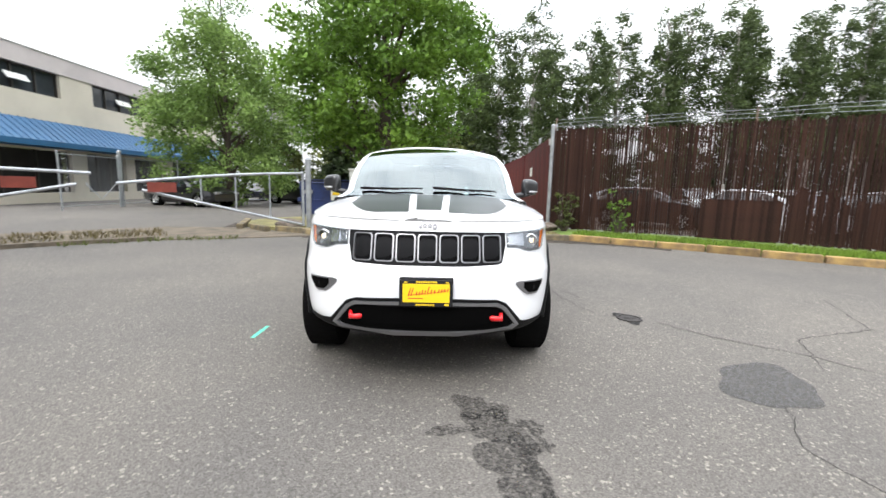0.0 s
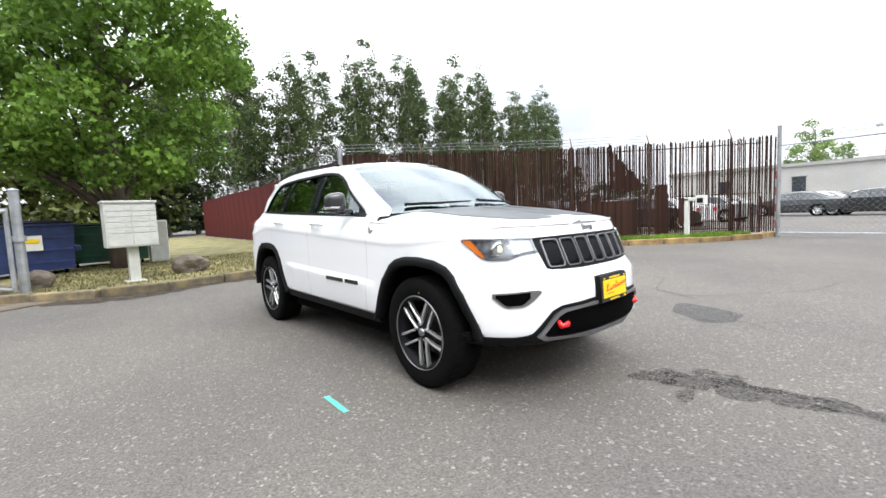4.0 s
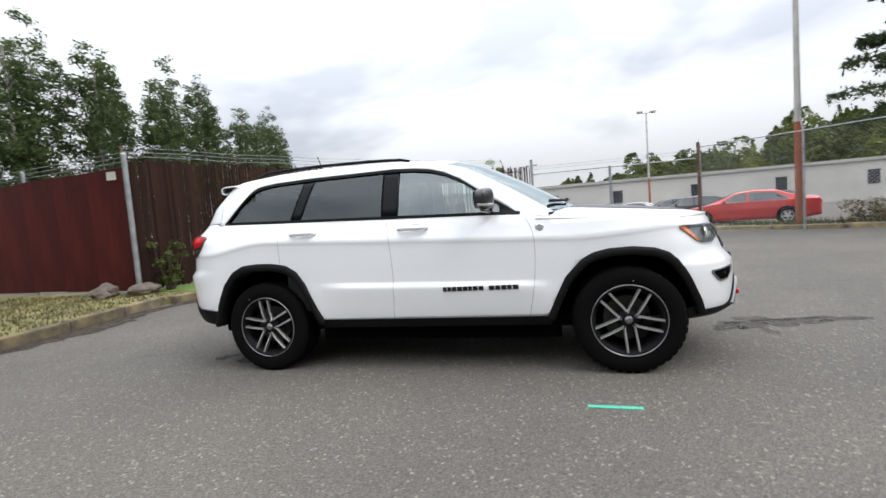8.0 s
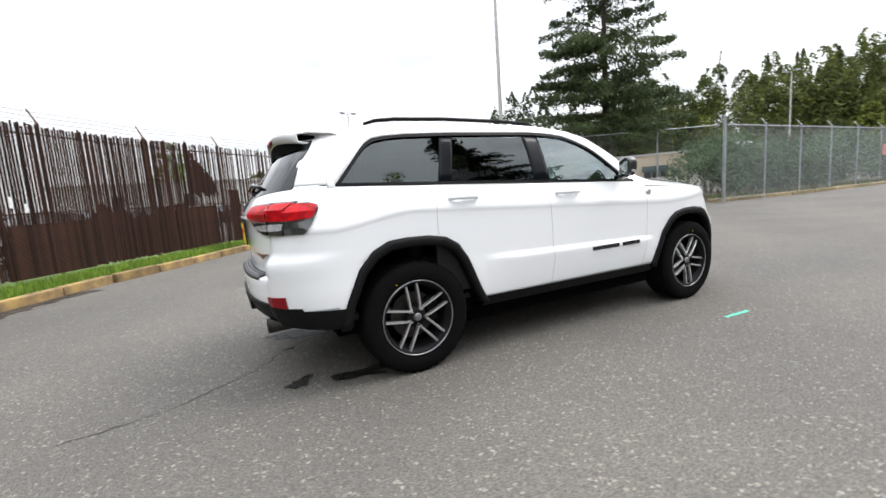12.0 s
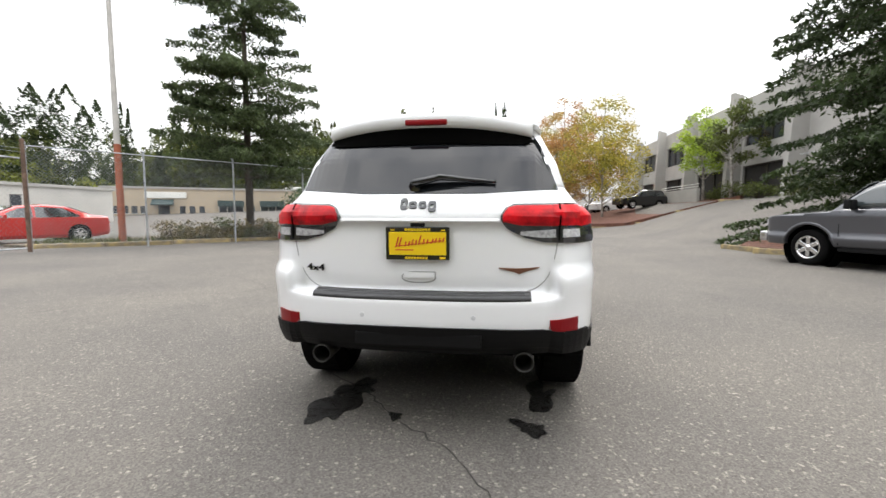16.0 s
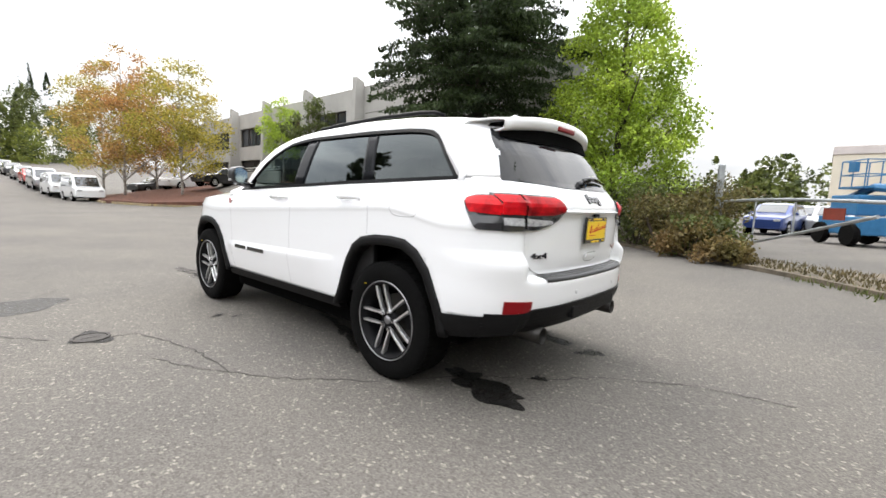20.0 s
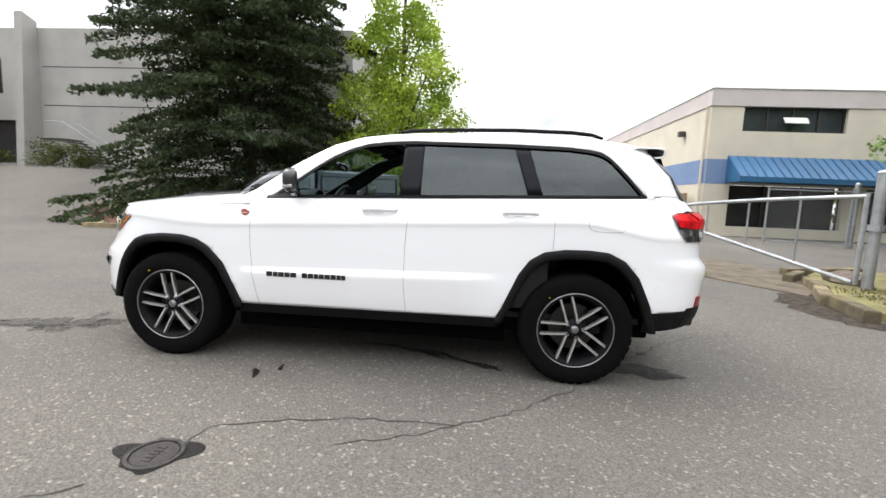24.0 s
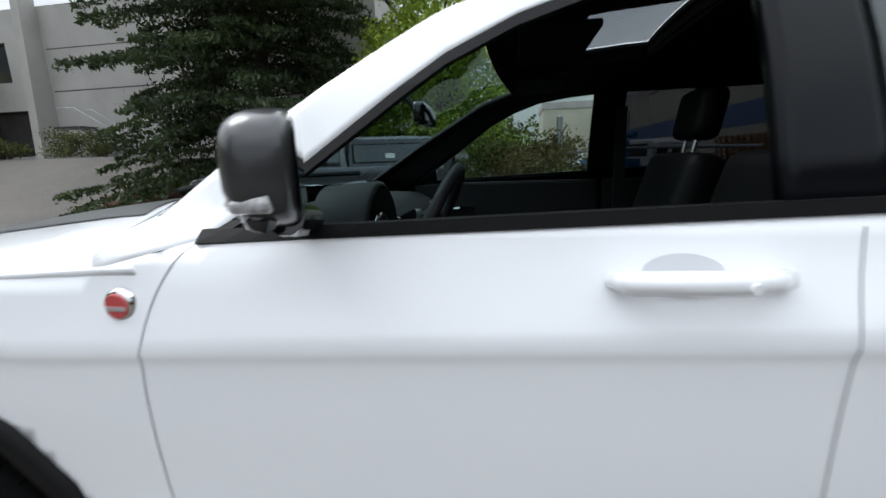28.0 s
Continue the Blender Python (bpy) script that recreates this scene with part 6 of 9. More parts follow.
def conifer(name, label, x, y, h, r, base, material, rows=46, per=9, needle=0.16, dens=26, droop=0.35, seed=1, power=0.85, gap=0.0, trunk_r=0.22, puff=0.10):
    g = np.random.default_rng(seed)
    t = thing(name, label, "tree", at=Matrix.Translation((x, y, ground_z(x, y))))
    part("trunk", tube_bm([(0, 0, -0.1), (0, 0, h * 0.5), (0, 0, h)], [trunk_r * 1.2, trunk_r * 0.75, 0.02], 10), M_BARK, t, smooth=True)
    pos = []
    b = bmesh.new()
    for i in range(rows):
        f = i / (rows - 1)
        z = base + (h - base) * f
        if gap and g.random() < gap:
            continue
        ln = r * (1 - f) ** power + 0.25
        for k in range(per):
            a = g.uniform(0, 6.283)
            l2 = ln * g.uniform(0.6, 1.1)
            d = droop * (1 - f * 0.7) * g.uniform(0.5, 1.3)
            tip = np.array([math.cos(a) * l2, math.sin(a) * l2, z - d * l2 + 0.12 * l2 * l2 * 0.3])
            root = np.array([0, 0, z])
            if k % 2 == 0 and l2 > 0.6:
                tube_bm([tuple(root), tuple(root + (tip - root) * 0.5 + np.array([0, 0, 0.06 * l2])), tuple(tip)], [0.035, 0.022, 0.006], 4, b, False)
            m = int(dens * l2)
            u = g.uniform(0.12, 1.0, (m, 1)) ** 0.75
            side = np.array([-math.sin(a), math.cos(a), 0])
            wdt = 0.34 * l2 * (1.15 - u) * np.minimum(1, u * 4)
            q = root + (tip - root) * u + side * g.normal(0, 1, (m, 1)) * wdt * 0.55 + np.array([0, 0, 1]) * (0.06 * l2 * np.sin(u * 3.14) - np.abs(g.normal(0, 0.10, (m, 1))) + g.normal(0, puff - 0.10 + 1e-6, (m, 1)))
            pos.append(q)
    part("branchwork", b, M_BARK, t)["kind"] = "stuff"
    leaf_mesh("crown", np.concatenate(pos), needle, material, t, 2.2, 0.45, hang=0.5)
    return t


def tufts(name, pts, material, h, label, category="grass", lean=0.5):
    """Blades of grass or weeds standing at the given ground points."""
    p = np.array(pts)
    n = len(p)
    a = RNG.uniform(0, 6.283, n)
    hh = h * RNG.uniform(0.4, 1.3, n)
    tip = p + np.stack([np.cos(a) * hh * lean * RNG.uniform(0, 1, n), np.sin(a) * hh * lean * RNG.uniform(0, 1, n), hh], 1)
    b2 = RNG.uniform(0, 6.283, n)
    w = 0.012 + 0.02 * h
    off = np.stack([np.cos(b2) * w, np.sin(b2) * w, np.zeros(n)], 1)
    verts = np.stack([p - off, p + off, tip], 1).reshape(-1, 3)
    me = bpy.data.meshes.new(name)
    me.vertices.add(n * 3)
    me.vertices.foreach_set("co", verts.reshape(-1))
    me.loops.add(n * 3)
    me.loops.foreach_set("vertex_index", np.arange(n * 3))
    me.polygons.add(n)
    me.polygons.foreach_set("loop_start", np.arange(0, n * 3, 3))
    me.update()
    me.validate()
    me.materials.append(material)
    return tagged(new(name, me), label, category, kind="stuff")


def scatter_line(line, n, width, z=0.1, side=0.0):
    out = []
    seg = [(Vector(a), Vector(c)) for a, c in zip(line, line[1:])]
    ls = np.array([(c - a).length for a, c in seg])
    for k in RNG.choice(len(seg), n, p=ls / ls.sum()):
        a, c = seg[k]
        u = (c - a).normalized()
        p = a + (c - a) * RNG.random() + Vector((-u.y, u.x)) * (side + RNG.uniform(-width, width))
        out.append((p.x, p.y, z + ground_z(p.x, p.y)))
    return out


tufts("grass", scatter_line(K1[8:], 14000, 0.42, 0.10, 0.58), leaf_mat("grass_blades", (0.24, 0.36, 0.05), (0.12, 0.20, 0.03)), 0.13, "bright green grass below the rusty fence")
tufts("dry_grass", [(x, y, 0.1) for x, y in zip(RNG.uniform(-3.4, 3.3, 9000), RNG.uniform(6.1, 12, 9000)) if x > -3.4 + (y - 6) * 0.0], leaf_mat("dry_blades", (0.19, 0.165, 0.07), (0.145, 0.135, 0.052)), 0.045, "short dry yellow grass")
tufts("weeds", scatter_line(K2, 5000, 0.9, 0.1, 1.1), L_SHRUB, 0.22, "low weeds below the chain link fence", "weeds")
tufts("dry_weeds", scatter_line([(-5.9, 4.6), (-7.2, 3.6), (-8.6, 2.0), (-10.4, -0.4)], 1500, 0.7, 0.08, -0.6), leaf_mat("dry_weed_blades", (0.17, 0.13, 0.07), (0.10, 0.09, 0.04)), 0.10, "dry brown and green weeds at the edge of the bank", "weeds", 0.9)
tufts("kerb_weeds", scatter_line([(-4.5, 5.0), (-6.2, 4.2), (-7.2, 3.3)], 260, 0.3, 0.02, 0.1), L_SHRUB, 0.09, "small green weeds in the dirt at the gateway", "weeds", 0.8)

broadleaf("maple_tree", "large green maple tree with a dark trunk on dry grass", -1.75, 10.6, 12.0, 3.4, 2.1, 0.13, L_MAPLE, 190, 56000, 0.75, 0.24, seed=3)
broadleaf("birch_tree", "light green tree with hanging branches by the parking lot", -11.1, 18.6, 11.5, 3.9, 0.3, 0.13, L_TREEA, 190, 52000, 0.9, 0.2, seed=5, hang=0.4)
broadleaf("lime_tree", "tall bright lime green tree behind the pickup", -14.2, -2.7, 13.5, 3.2, 1.2, 0.11, L_LIME, 240, 46000, 0.7, 0.16, shape=0.8, seed=8)
conifer("spruce_tree", "large dark green spruce with drooping branches to the ground", -13.5, -8.9, 25.0, 5.8, 0.4, L_SPRUCE, 66, 9, 0.10, 98, 0.42, 4, 0.70, 0.10)
conifer("pine_tree", "tall open dark pine behind the chain link fence", 10.5, -13.2, 14.2, 3.5, 2.3, L_PINE, 34, 6, 0.075, 210, 0.05, 11, 0.52, 0.24, 0.15, 0.16)
for k, (x, y, h, r, sd, m) in enumerate([(-9.6, -36.0, 10.5, 2.9, 21, L_AUTUMN), (-6.8, -41.0, 11.0, 3.2, 23, L_RUSSET), (-7.0, -50.0, 11.5, 3.4, 24, L_AUTUMN), (-10.5, -46, 10.5, 3.2, 25, L_RUSSET)]):
    broadleaf("young_maple", ("young maple turning yellow and orange on the mulch island", "young maple turning russet on the mulch island", "young maple turning yellow and orange on the mulch island", "young maple turning russet on the mulch island")[k], x, y, h + 2.0, r * 1.25, 2.4, 0.15, m, 90, 13000, 0.95, 0.10, M_PALEBARK, seed=sd, group="maples on the island")
broadleaf("weeping_birch", "small weeping birch with white bark before the grey building", -16.2, -27.6, 7.0, 2.0, 2.6, 0.16, L_SHRUB, 26, 3400, 0.6, 0.09, M_PALEBARK, seed=31, hang=1.5)
broadleaf("young_tree", "young lime green tree before the grey building", -16.4, -32.2, 7.4, 2.3, 2.4, 0.13, L_LIME, 60, 8000, 0.6, 0.09, M_PALEBARK, seed=32)
broadleaf("yard_tree", "lone pale green tree behind the pale warehouse", 70.0, 7.3, 11.0, 3.6, 3.0, 0.3, L_TREEA, 50, 4200, 0.9, 0.2, seed=33)
# poplars behind the rusty fence
pop = [(4.5, 47, 17), (7.5, 49, 20), (11, 47, 20), (14.5, 52, 22), (18, 48, 20), (22.7, 51, 25.5), (26.5, 47, 22), (30, 49, 23), (34, 46, 25), (37.5, 49, 22), (41, 45, 23), (45.5, 48, 26), (50, 47, 22), (55, 50, 24), (60, 48, 22), (66, 52, 25), (72, 52, 24), (79, 56, 26), (86, 58, 27)]
for k, (x, y, h) in enumerate(pop):
    broadleaf("poplar_tree", "tall thin grey-green poplar with pale trunk in a row", x, y, h * (0.9 + 0.22 * ((k * 7) % 5) / 4), 2.7 + 0.6 * (k % 3), h * 0.24, 0.25, L_POPLAR, 240, 11500, 0.85, 0.24, M_PALEBARK, shape=0.3, seed=50 + k, group="poplars behind the fence")


def forest(name, label, spots, material, leaf, per, seed, conic=0.5):
    g = np.random.default_rng(seed)
    pos = []
    for x, y, z, h, r in spots:
        tcone = g.random() < conic
        m, nc = per, 34
        own = g.integers(0, nc, m)
        fc, ac = np.sort(g.random(nc)) ** (1.25 if tcone else 1.0), g.uniform(0, 6.283, nc)
        f = np.clip(fc[own] + g.normal(0, 0.035, m), 0, 1)
        prof = (1 - f) ** 0.8 if tcone else np.sin(np.pi * np.clip(f * 0.85 + 0.12, 0, 1)) ** 0.6
        a = ac[own] + g.normal(0, 0.36, m)
        rad = r * prof * np.abs(1.0 - np.abs(g.normal(0, 0.26, m))) * g.uniform(0.72, 1.12, nc)[own]
        pos.append(np.stack([x + np.cos(a) * rad, y + np.sin(a) * rad, z + h * (0.08 + 0.92 * f)], 1))
    return tagged(leaf_mesh(name, np.concatenate(pos), leaf, material, None, 1.2, 0.3), label, "forest", kind="stuff")


gf = np.random.default_rng(9)


def belt(x0, y0, x1, y1, n, depth, h, r, z=0.0, zr=0.0):
    out = []
    for k in range(n):
        f = gf.random()
        d = gf.random()
        dx, dy = x1 - x0, y1 - y0
        ln = math.hypot(dx, dy)
        x, y = x0 + dx * f - dy / ln * d * depth, y0 + dy * f + dx / ln * d * depth
        out.append((x, y, z + zr * d + ground_z(x, y) * 0.3, h * gf.uniform(0.7, 1.25), r * gf.uniform(0.7, 1.3)))
    return out


forest("hill_forest", "mixed green forest on the far hillside", belt(80, -64, 46, -80, 42, 34, 11, 3.4, 0, 7) + belt(46, -80, 14, -94, 46, 34, 16, 3.8, 0, 7) + belt(20, -94, -26, -150, 70, 30, 19, 4.0, 1, 4) + belt(60, -68, 40, -84, 26, 14, 16.5, 3.6, 0, 3) + belt(42, -82, 24, -90, 16, 8, 17, 3.6, 0, 2), L_FOREST, 0.42, 1500, 12, 0.35)
forest("dark_conifers", "dark conifers standing among the hillside forest", belt(76, -68, 16, -98, 11, 26, 17, 2.6, 0, 6) + belt(16, -98, -22, -150, 16, 14, 24, 3.0, 2, 3) + belt(70, -58, 44, -78, 8, 8, 11, 3.6) + [(54.8, -73.6, 0, 25.0, 3.4), (57.5, -72.0, 0, 23.5, 3.2), (60.5, -71.0, 0, 21.0, 3.2), (70.3, -59.0, 0, 22.0, 7.5), (73.5, -56.0, 0, 21.5, 7.5), (67.6, -61.5, 0, 20.0, 6.0), (76.5, -53.5, 0, 19.0, 6.0), (71.5, -58.0, 0, 21.0, 7.0), (74.5, -55.2, 0, 20.5, 7.0), (69.0, -60.5, 0, 19.0, 6.0), (72.4, -57.2, 0, 17.0, 7.0), (51.4, -93.1, 0, 26.0, 3.0)], L_SPRUCE, 0.42, 1300, 14, 1.0)
forest("bright_trees", "lighter yellow-green trees among the hillside forest", belt(70, -70, 14, -93, 16, 8, 9, 3.0, 0, 2) + belt(18, -92, -10, -126, 14, 8, 12, 3.2, 1, 1), L_LIMEWOOD, 0.4, 1200, 15, 0.1)
forest("yard_trees", "green and yellow-green trees behind the pale warehouse", belt(80, -32, 66, -60, 30, 12, 9.0, 3.6), L_LIMEWOOD, 0.42, 1400, 26, 0.1)
forest("yard_wood", "darker green trees behind the pale warehouse", belt(82, -14, 79, -30, 16, 10, 6.5, 3.4) + belt(79, -30, 68, -58, 22, 14, 11.5, 3.8, 0, 2), L_FOREST, 0.42, 1400, 27, 0.3)
forest("far_hill", "far wooded ridge beyond the parking lot", belt(108, -4, 106, -20, 26, 10, 7.5, 3.6, 0, 1.5) + belt(106, -20, 102, -40, 40, 20, 9.5, 4.0, 0, 4) + belt(102, -40, 82, -62, 60, 36, 11, 4.2, 0, 7), L_FOREST, 0.6, 1000, 16, 0.4)
forest("undergrowth", "dark undergrowth and trees below the poplars", belt(0, 44, 40, 48, 30, 8, 7.5, 3.2) + belt(40, 48, 92, 55, 46, 8, 12, 3.6) + belt(92, 54, 104, 42, 10, 6, 6.5, 3.0), L_SHADE, 0.3, 1500, 18, 0.1)
forest("lot_trees", "green trees round the back parking lot", belt(-20, 46, 2, 40, 20, 10, 7, 3.0) + belt(-45, 36, -20, 46, 14, 10, 9, 3.4), L_FOREST, 0.5, 700, 19, 0.2)
forest("west_trees", "trees far behind the equipment yard", belt(-75, -12, -70, 4, 12, 10, 8, 3), L_FOREST, 0.6, 420, 20, 0.3)
conifer("dark_fir", "narrow dark fir behind the back parking lot", -8.2, 33.0, 9.5, 2.0, 0.5, L_SPRUCE, 34, 8, 0.22, 26, 0.4, 15)


def shrub(name, label, x, y, h, r, material, n=1500, leaf=0.12, seed=1):
    g = np.random.default_rng(seed)
    t = thing(name, label, "shrub", at=Matrix.Translation((x, y, ground_z(x, y) + 0.05)))
    cs = [(g.uniform(-1, 1) * r * 0.7, g.uniform(-1, 1) * r * 0.7, h * g.uniform(0.12, 0.85)) for _ in range(18)]
    b = bmesh.new()
    for c in cs:
        tube_bm([(c[0] * 0.2, c[1] * 0.2, 0), (c[0] * 0.7, c[1] * 0.7, c[2] * 0.6), c], [0.02, 0.014, 0.005], 5, b, False)
    part("stem", b, M_BARK, t)["kind"] = "stuff"
    leaf_mesh("foliage", crown_points(n, cs, r * 0.45), leaf, material, t)
    return t


L_FSHRUB = leaf_mat("fence_shrub_leaves", (0.11, 0.17, 0.075), (0.05, 0.085, 0.035), 0.4)
L_BRAMBLE = leaf_mat("bramble_leaves", (0.15, 0.15, 0.05), (0.12, 0.075, 0.03), 0.6)
for k, (x, y, h, r) in enumerate([(-9.6, 1.4, 1.2, 0.9), (-10.6, 0.6, 1.6, 1.1), (-11.6, -0.4, 2.0, 1.2), (-11.2, 0.2, 1.7, 1.0), (-12.6, -1.2, 2.2, 1.3), (-12.4, 0.9, 2.0, 1.2), (-13.6, 0.5, 2.4, 1.4)]):
    shrub("bramble_bush", "tangled green and brown bramble bush on the bank", x, y, h, r, L_BRAMBLE if k % 2 else L_SHRUB, 1500, 0.11, 80 + k)
for k, (x, y, h, r) in enumerate([(-16.6, -25.0, 1.0, 1.0), (-16.7, -27.6, 1.2, 1.2), (-16.4, -21.2, 1.1, 1.2), (-16.5, -19.4, 1.0, 0.9), (-16.8, -30.5, 1.0, 1.0)]):
    shrub("hedge_shrub", "rounded green shrub along the grey building", x, y, h, r, L_SHRUB, 1100, 0.11, 100 + k)
for k, (x, y, h, r) in enumerate([(9.7, -21.0, 2.9, 1.5), (9.6, -23.4, 3.0, 1.6), (9.5, -25.8, 3.0, 1.6), (9.6, -28.6, 2.8, 1.7), (9.7, -32, 2.8, 1.7)]):
    shrub("fence_shrub", "green shrub behind the chain link fence", x, y, h, r, L_FSHRUB, 4200, 0.13, 120 + k)
for k in range(9):
    shrub("thicket", "dense green thicket growing behind the chain link fence", 11.4 + 0.7 * math.sin(k * 2.3), -22.5 - 2.9 * k, 3.4 + 0.6 * math.sin(k * 1.7), 1.9, L_FSHRUB, 3400, 0.15, 220 + k)
L_REDDISH = leaf_mat("reddish_shrub_leaves", (0.20, 0.12, 0.05), (0.14, 0.13, 0.04), 0.6)
for k in range(11):
    f = k / 20
    shrub("ground_cover", "low reddish brown shrub below the pine", 9.3 + 5.6 * f + 0.4 * math.sin(k * 2.1), -13.6 + 5.3 * f + 0.3 * math.cos(k * 1.7), 0.7 + 0.25 * math.sin(k * 1.3), 0.75, L_REDDISH if k % 3 else L_SHRUB, 900, 0.08, 160 + k)
for k, (x, y, h, r) in enumerate([(-10.0, 0.3, 1.5, 1.0), (-9.2, 1.1, 0.9, 0.8), (-10.8, -0.7, 1.9, 1.2), (-11.6, 1.0, 2.2, 1.2), (-8.4, 1.9, 0.5, 0.6)]):
    shrub("bramble_bush", "tangled brown and green bramble beside the gate post", x, y, h, r, (L_BRAMBLE, L_REDDISH, L_SHRUB)[k % 3], 2200, 0.08, 190 + k)
shrub("ivy_shrub", "small green creeper at the rusty fence", 3.75, 7.35, 1.3, 0.35, L_SHRUB, 420, 0.09, 140)
shrub("ivy_shrub", "small green sapling at the rusty fence", 5.0, 6.6, 1.5, 0.3, L_MAPLE, 160, 0.10, 141)


# ---- fences and gates ----
def post(name, x, y, z0, z1, r, material, parent, arm=None):
    p = part(name, tube_bm([(x, y, z0), (x, y, z1)], r, 10), material, parent)
    part("post_cap", lathe_bm([(0.0, r * 0.9), (r * 0.8, r * 0.5), (r * 1.12, 0.0), (r * 1.12, -r * 0.4)], 10), material, p).location = (x, y, z1)
    return p


def chain_link(line, z0, z1, parent, pitch=0.085, r=0.0028, material=None):
    """Two layers of slanting wires between the posts."""
    b = bmesh.new()
    h = z1 - z0
    for a, c in zip(line, line[1:]):
        a, c = Vector(a), Vector(c)
        ln = (c - a).length
        u = (c - a) / ln
        n = Vector((-u.y, u.x))
        s = -h
        while s < ln:
            for sg in (1, -1):
                s0, s1 = max(s, 0.0), min(s + h, ln)
                if s1 - s0 > 0.01:
                    za, zb = (z0 + s0 - s, z0 + s1 - s) if sg > 0 else (z1 - (s0 - s), z1 - (s1 - s))
                    o = n * 0.004 * sg
                    p, q = a + u * s0 + o, a + u * s1 + o
                    tube_bm([(p.x, p.y, za), (q.x, q.y, zb)], r, 3, b, False)
            s += pitch
    w = part("wire_mesh", b, material or M_WIRE, parent, "chain link wire")
    w["kind"] = "stuff"
    return w


# rusty slatted fence
fence = tagged(new("slat_fence"), "rusty brown slatted chain link fence with broken slats", "fence")
me_slat = bpy.data.meshes.new("slat")
b0 = box_bm(-0.0315, 0.0315, -0.004, 0.004, 0.0, 1.0)
b0.to_mesh(me_slat)
b0.free()
me_slat.materials.append(M_RUST)
rs = random.Random(5)
spots = along(FENCE, 0.0605)
total = len(spots)
for k, (p, u) in enumerate(spots):
    f = k / total
    z0, z1 = 0.14 + rs.uniform(0, 0.05), 3.02 + rs.uniform(-0.05, 0.04)
    wide, thin = rs.uniform(0.99, 1.06), rs.uniform(0.60, 0.72)
    edge = 0.64 + 0.02 * math.sin(k * 0.9) * rs.random()
    b0_ = 1.38 + 0.10 * math.sin(k * 0.13) + rs.uniform(-0.06, 0.06)
    b1_ = b0_ + 0.17 + 0.10 * math.sin(k * 0.31 + 1) + rs.uniform(-0.05, 0.08)
    if f < 0.10:
        pieces = [(z0, z1, rs.uniform(0.86, 1.0))]
    elif f < edge:
        pieces = [(z0, z1, rs.uniform(0.66, 0.82))]
        if f > 0.42:
            pieces.append((z0, 1.3 + 0.12 * math.sin(k * 0.21) + rs.uniform(-0.1, 0.1), rs.uniform(0.9, 1.02)))
        elif rs.random() < 0.35:
            pieces = [(z0, b0_, rs.uniform(0.75, 1.0)), (b0_ - 0.1, z1, thin)]
        elif rs.random() < 0.08:
            pieces = [(z0, b0_, thin), (b1_, z1, thin)]
    else:
        # the sparse end: thin full-height slats with gaps, solid below a slanting edge where it begins
        pieces = [(z0, z1 + rs.uniform(-0.03, 0.04), rs.uniform(0.50, 0.64))] if rs.random() < 0.95 else [(z0, rs.uniform(0.8, 1.6), thin)]
        slant = 2.95 - (f - 0.64) * 17 + rs.uniform(-0.08, 0.08)
        if slant > 1.75:
            pieces.append((1.62 + rs.uniform(-0.06, 0.06), slant, wide))
        if rs.random() < 0.15:
            pieces.append((z0, 1.2 + rs.uniform(-0.2, 0.2), wide))
    for za, zb, w in pieces:
        ob = new("slat", me_slat)
        ob.parent = fence
        ob.matrix_basis = Matrix.Translation((p.x, p.y, za)) @ Matrix.Rotation(math.atan2(u.y, u.x) + rs.gauss(0, 0.03 if w > 0.9 else 0.10), 4, 'Z') @ Matrix.Rotation(rs.gauss(0, 0.003 if f < 0.6 else 0.008), 4, 'Y') @ Matrix.Diagonal((w, 1, zb - za, 1))
for k, (p, u) in enumerate(along(FENCE, 2.4)):
    q = post("post", p.x + u.y * -0.06, p.y + u.x * 0.06, 0.0, 3.05, 0.035, M_RUSTPOST, fence)
    part("wire_arm", tube_bm([(p.x, p.y, 3.02), (p.x - u.y * 0.22, p.y + u.x * 0.22, 3.36)], 0.018, 6), M_RUSTPOST, q)
for o, z in ((0.08, 3.13), (0.15, 3.24), (0.21, 3.34)):
    part("barbed_wire", tube_bm([(p.x - u.y * o, p.y + u.x * o, z + (0.0 if i % 2 else -0.03)) for i, (p, u) in enumerate(along(FENCE, 1.2))], 0.006, 4), M_WIRE, fence)
for z in (0.3, 1.35, 2.85):
    part("fence_rail", tube_bm([(p.x - u.y * 0.03, p.y + u.x * 0.03, z) for p, u in along(FENCE, 0.8)], 0.018, 6), M_RUSTPOST, fence)
for f0, f1, z0, z1 in ((0.30, 0.42, 0.15, 1.15), (0.60, 0.70, 0.15, 1.30), (0.745, 0.775, 0.15, 1.75), (0.80, 0.83, 0.5, 1.3)):
    for k in range(int(total * f0), int(total * f1)):
        p, u = spots[k]
        ob = new("slat", me_slat)
        ob.parent = fence
        ob.matrix_basis = Matrix.Translation((p.x + u.y * 0.014, p.y - u.x * 0.014, z0)) @ Matrix.Rotation(math.atan2(u.y, u.x), 4, 'Z') @ Matrix.Diagonal((1.2, 1, z1 - z0, 1))

chain_link([(p[0] - 0.008, p[1] - 0.012) for p in FENCE], 0.15, 3.02, fence, 0.11, 0.0018, M_RUST)

# red boarded fence
rf = tagged(new("red_fence"), "dark red painted board fence with barbed wire", "fence")
me_pan = bpy.data.meshes.new("board")
b0 = box_bm(-0.015, 0.015, 0.0012, 1.2188, 0.0, 2.72, 0.002, 1)
b0.to_mesh(me_pan)
b0.free()
me_pan.materials.append(M_REDWOOD)
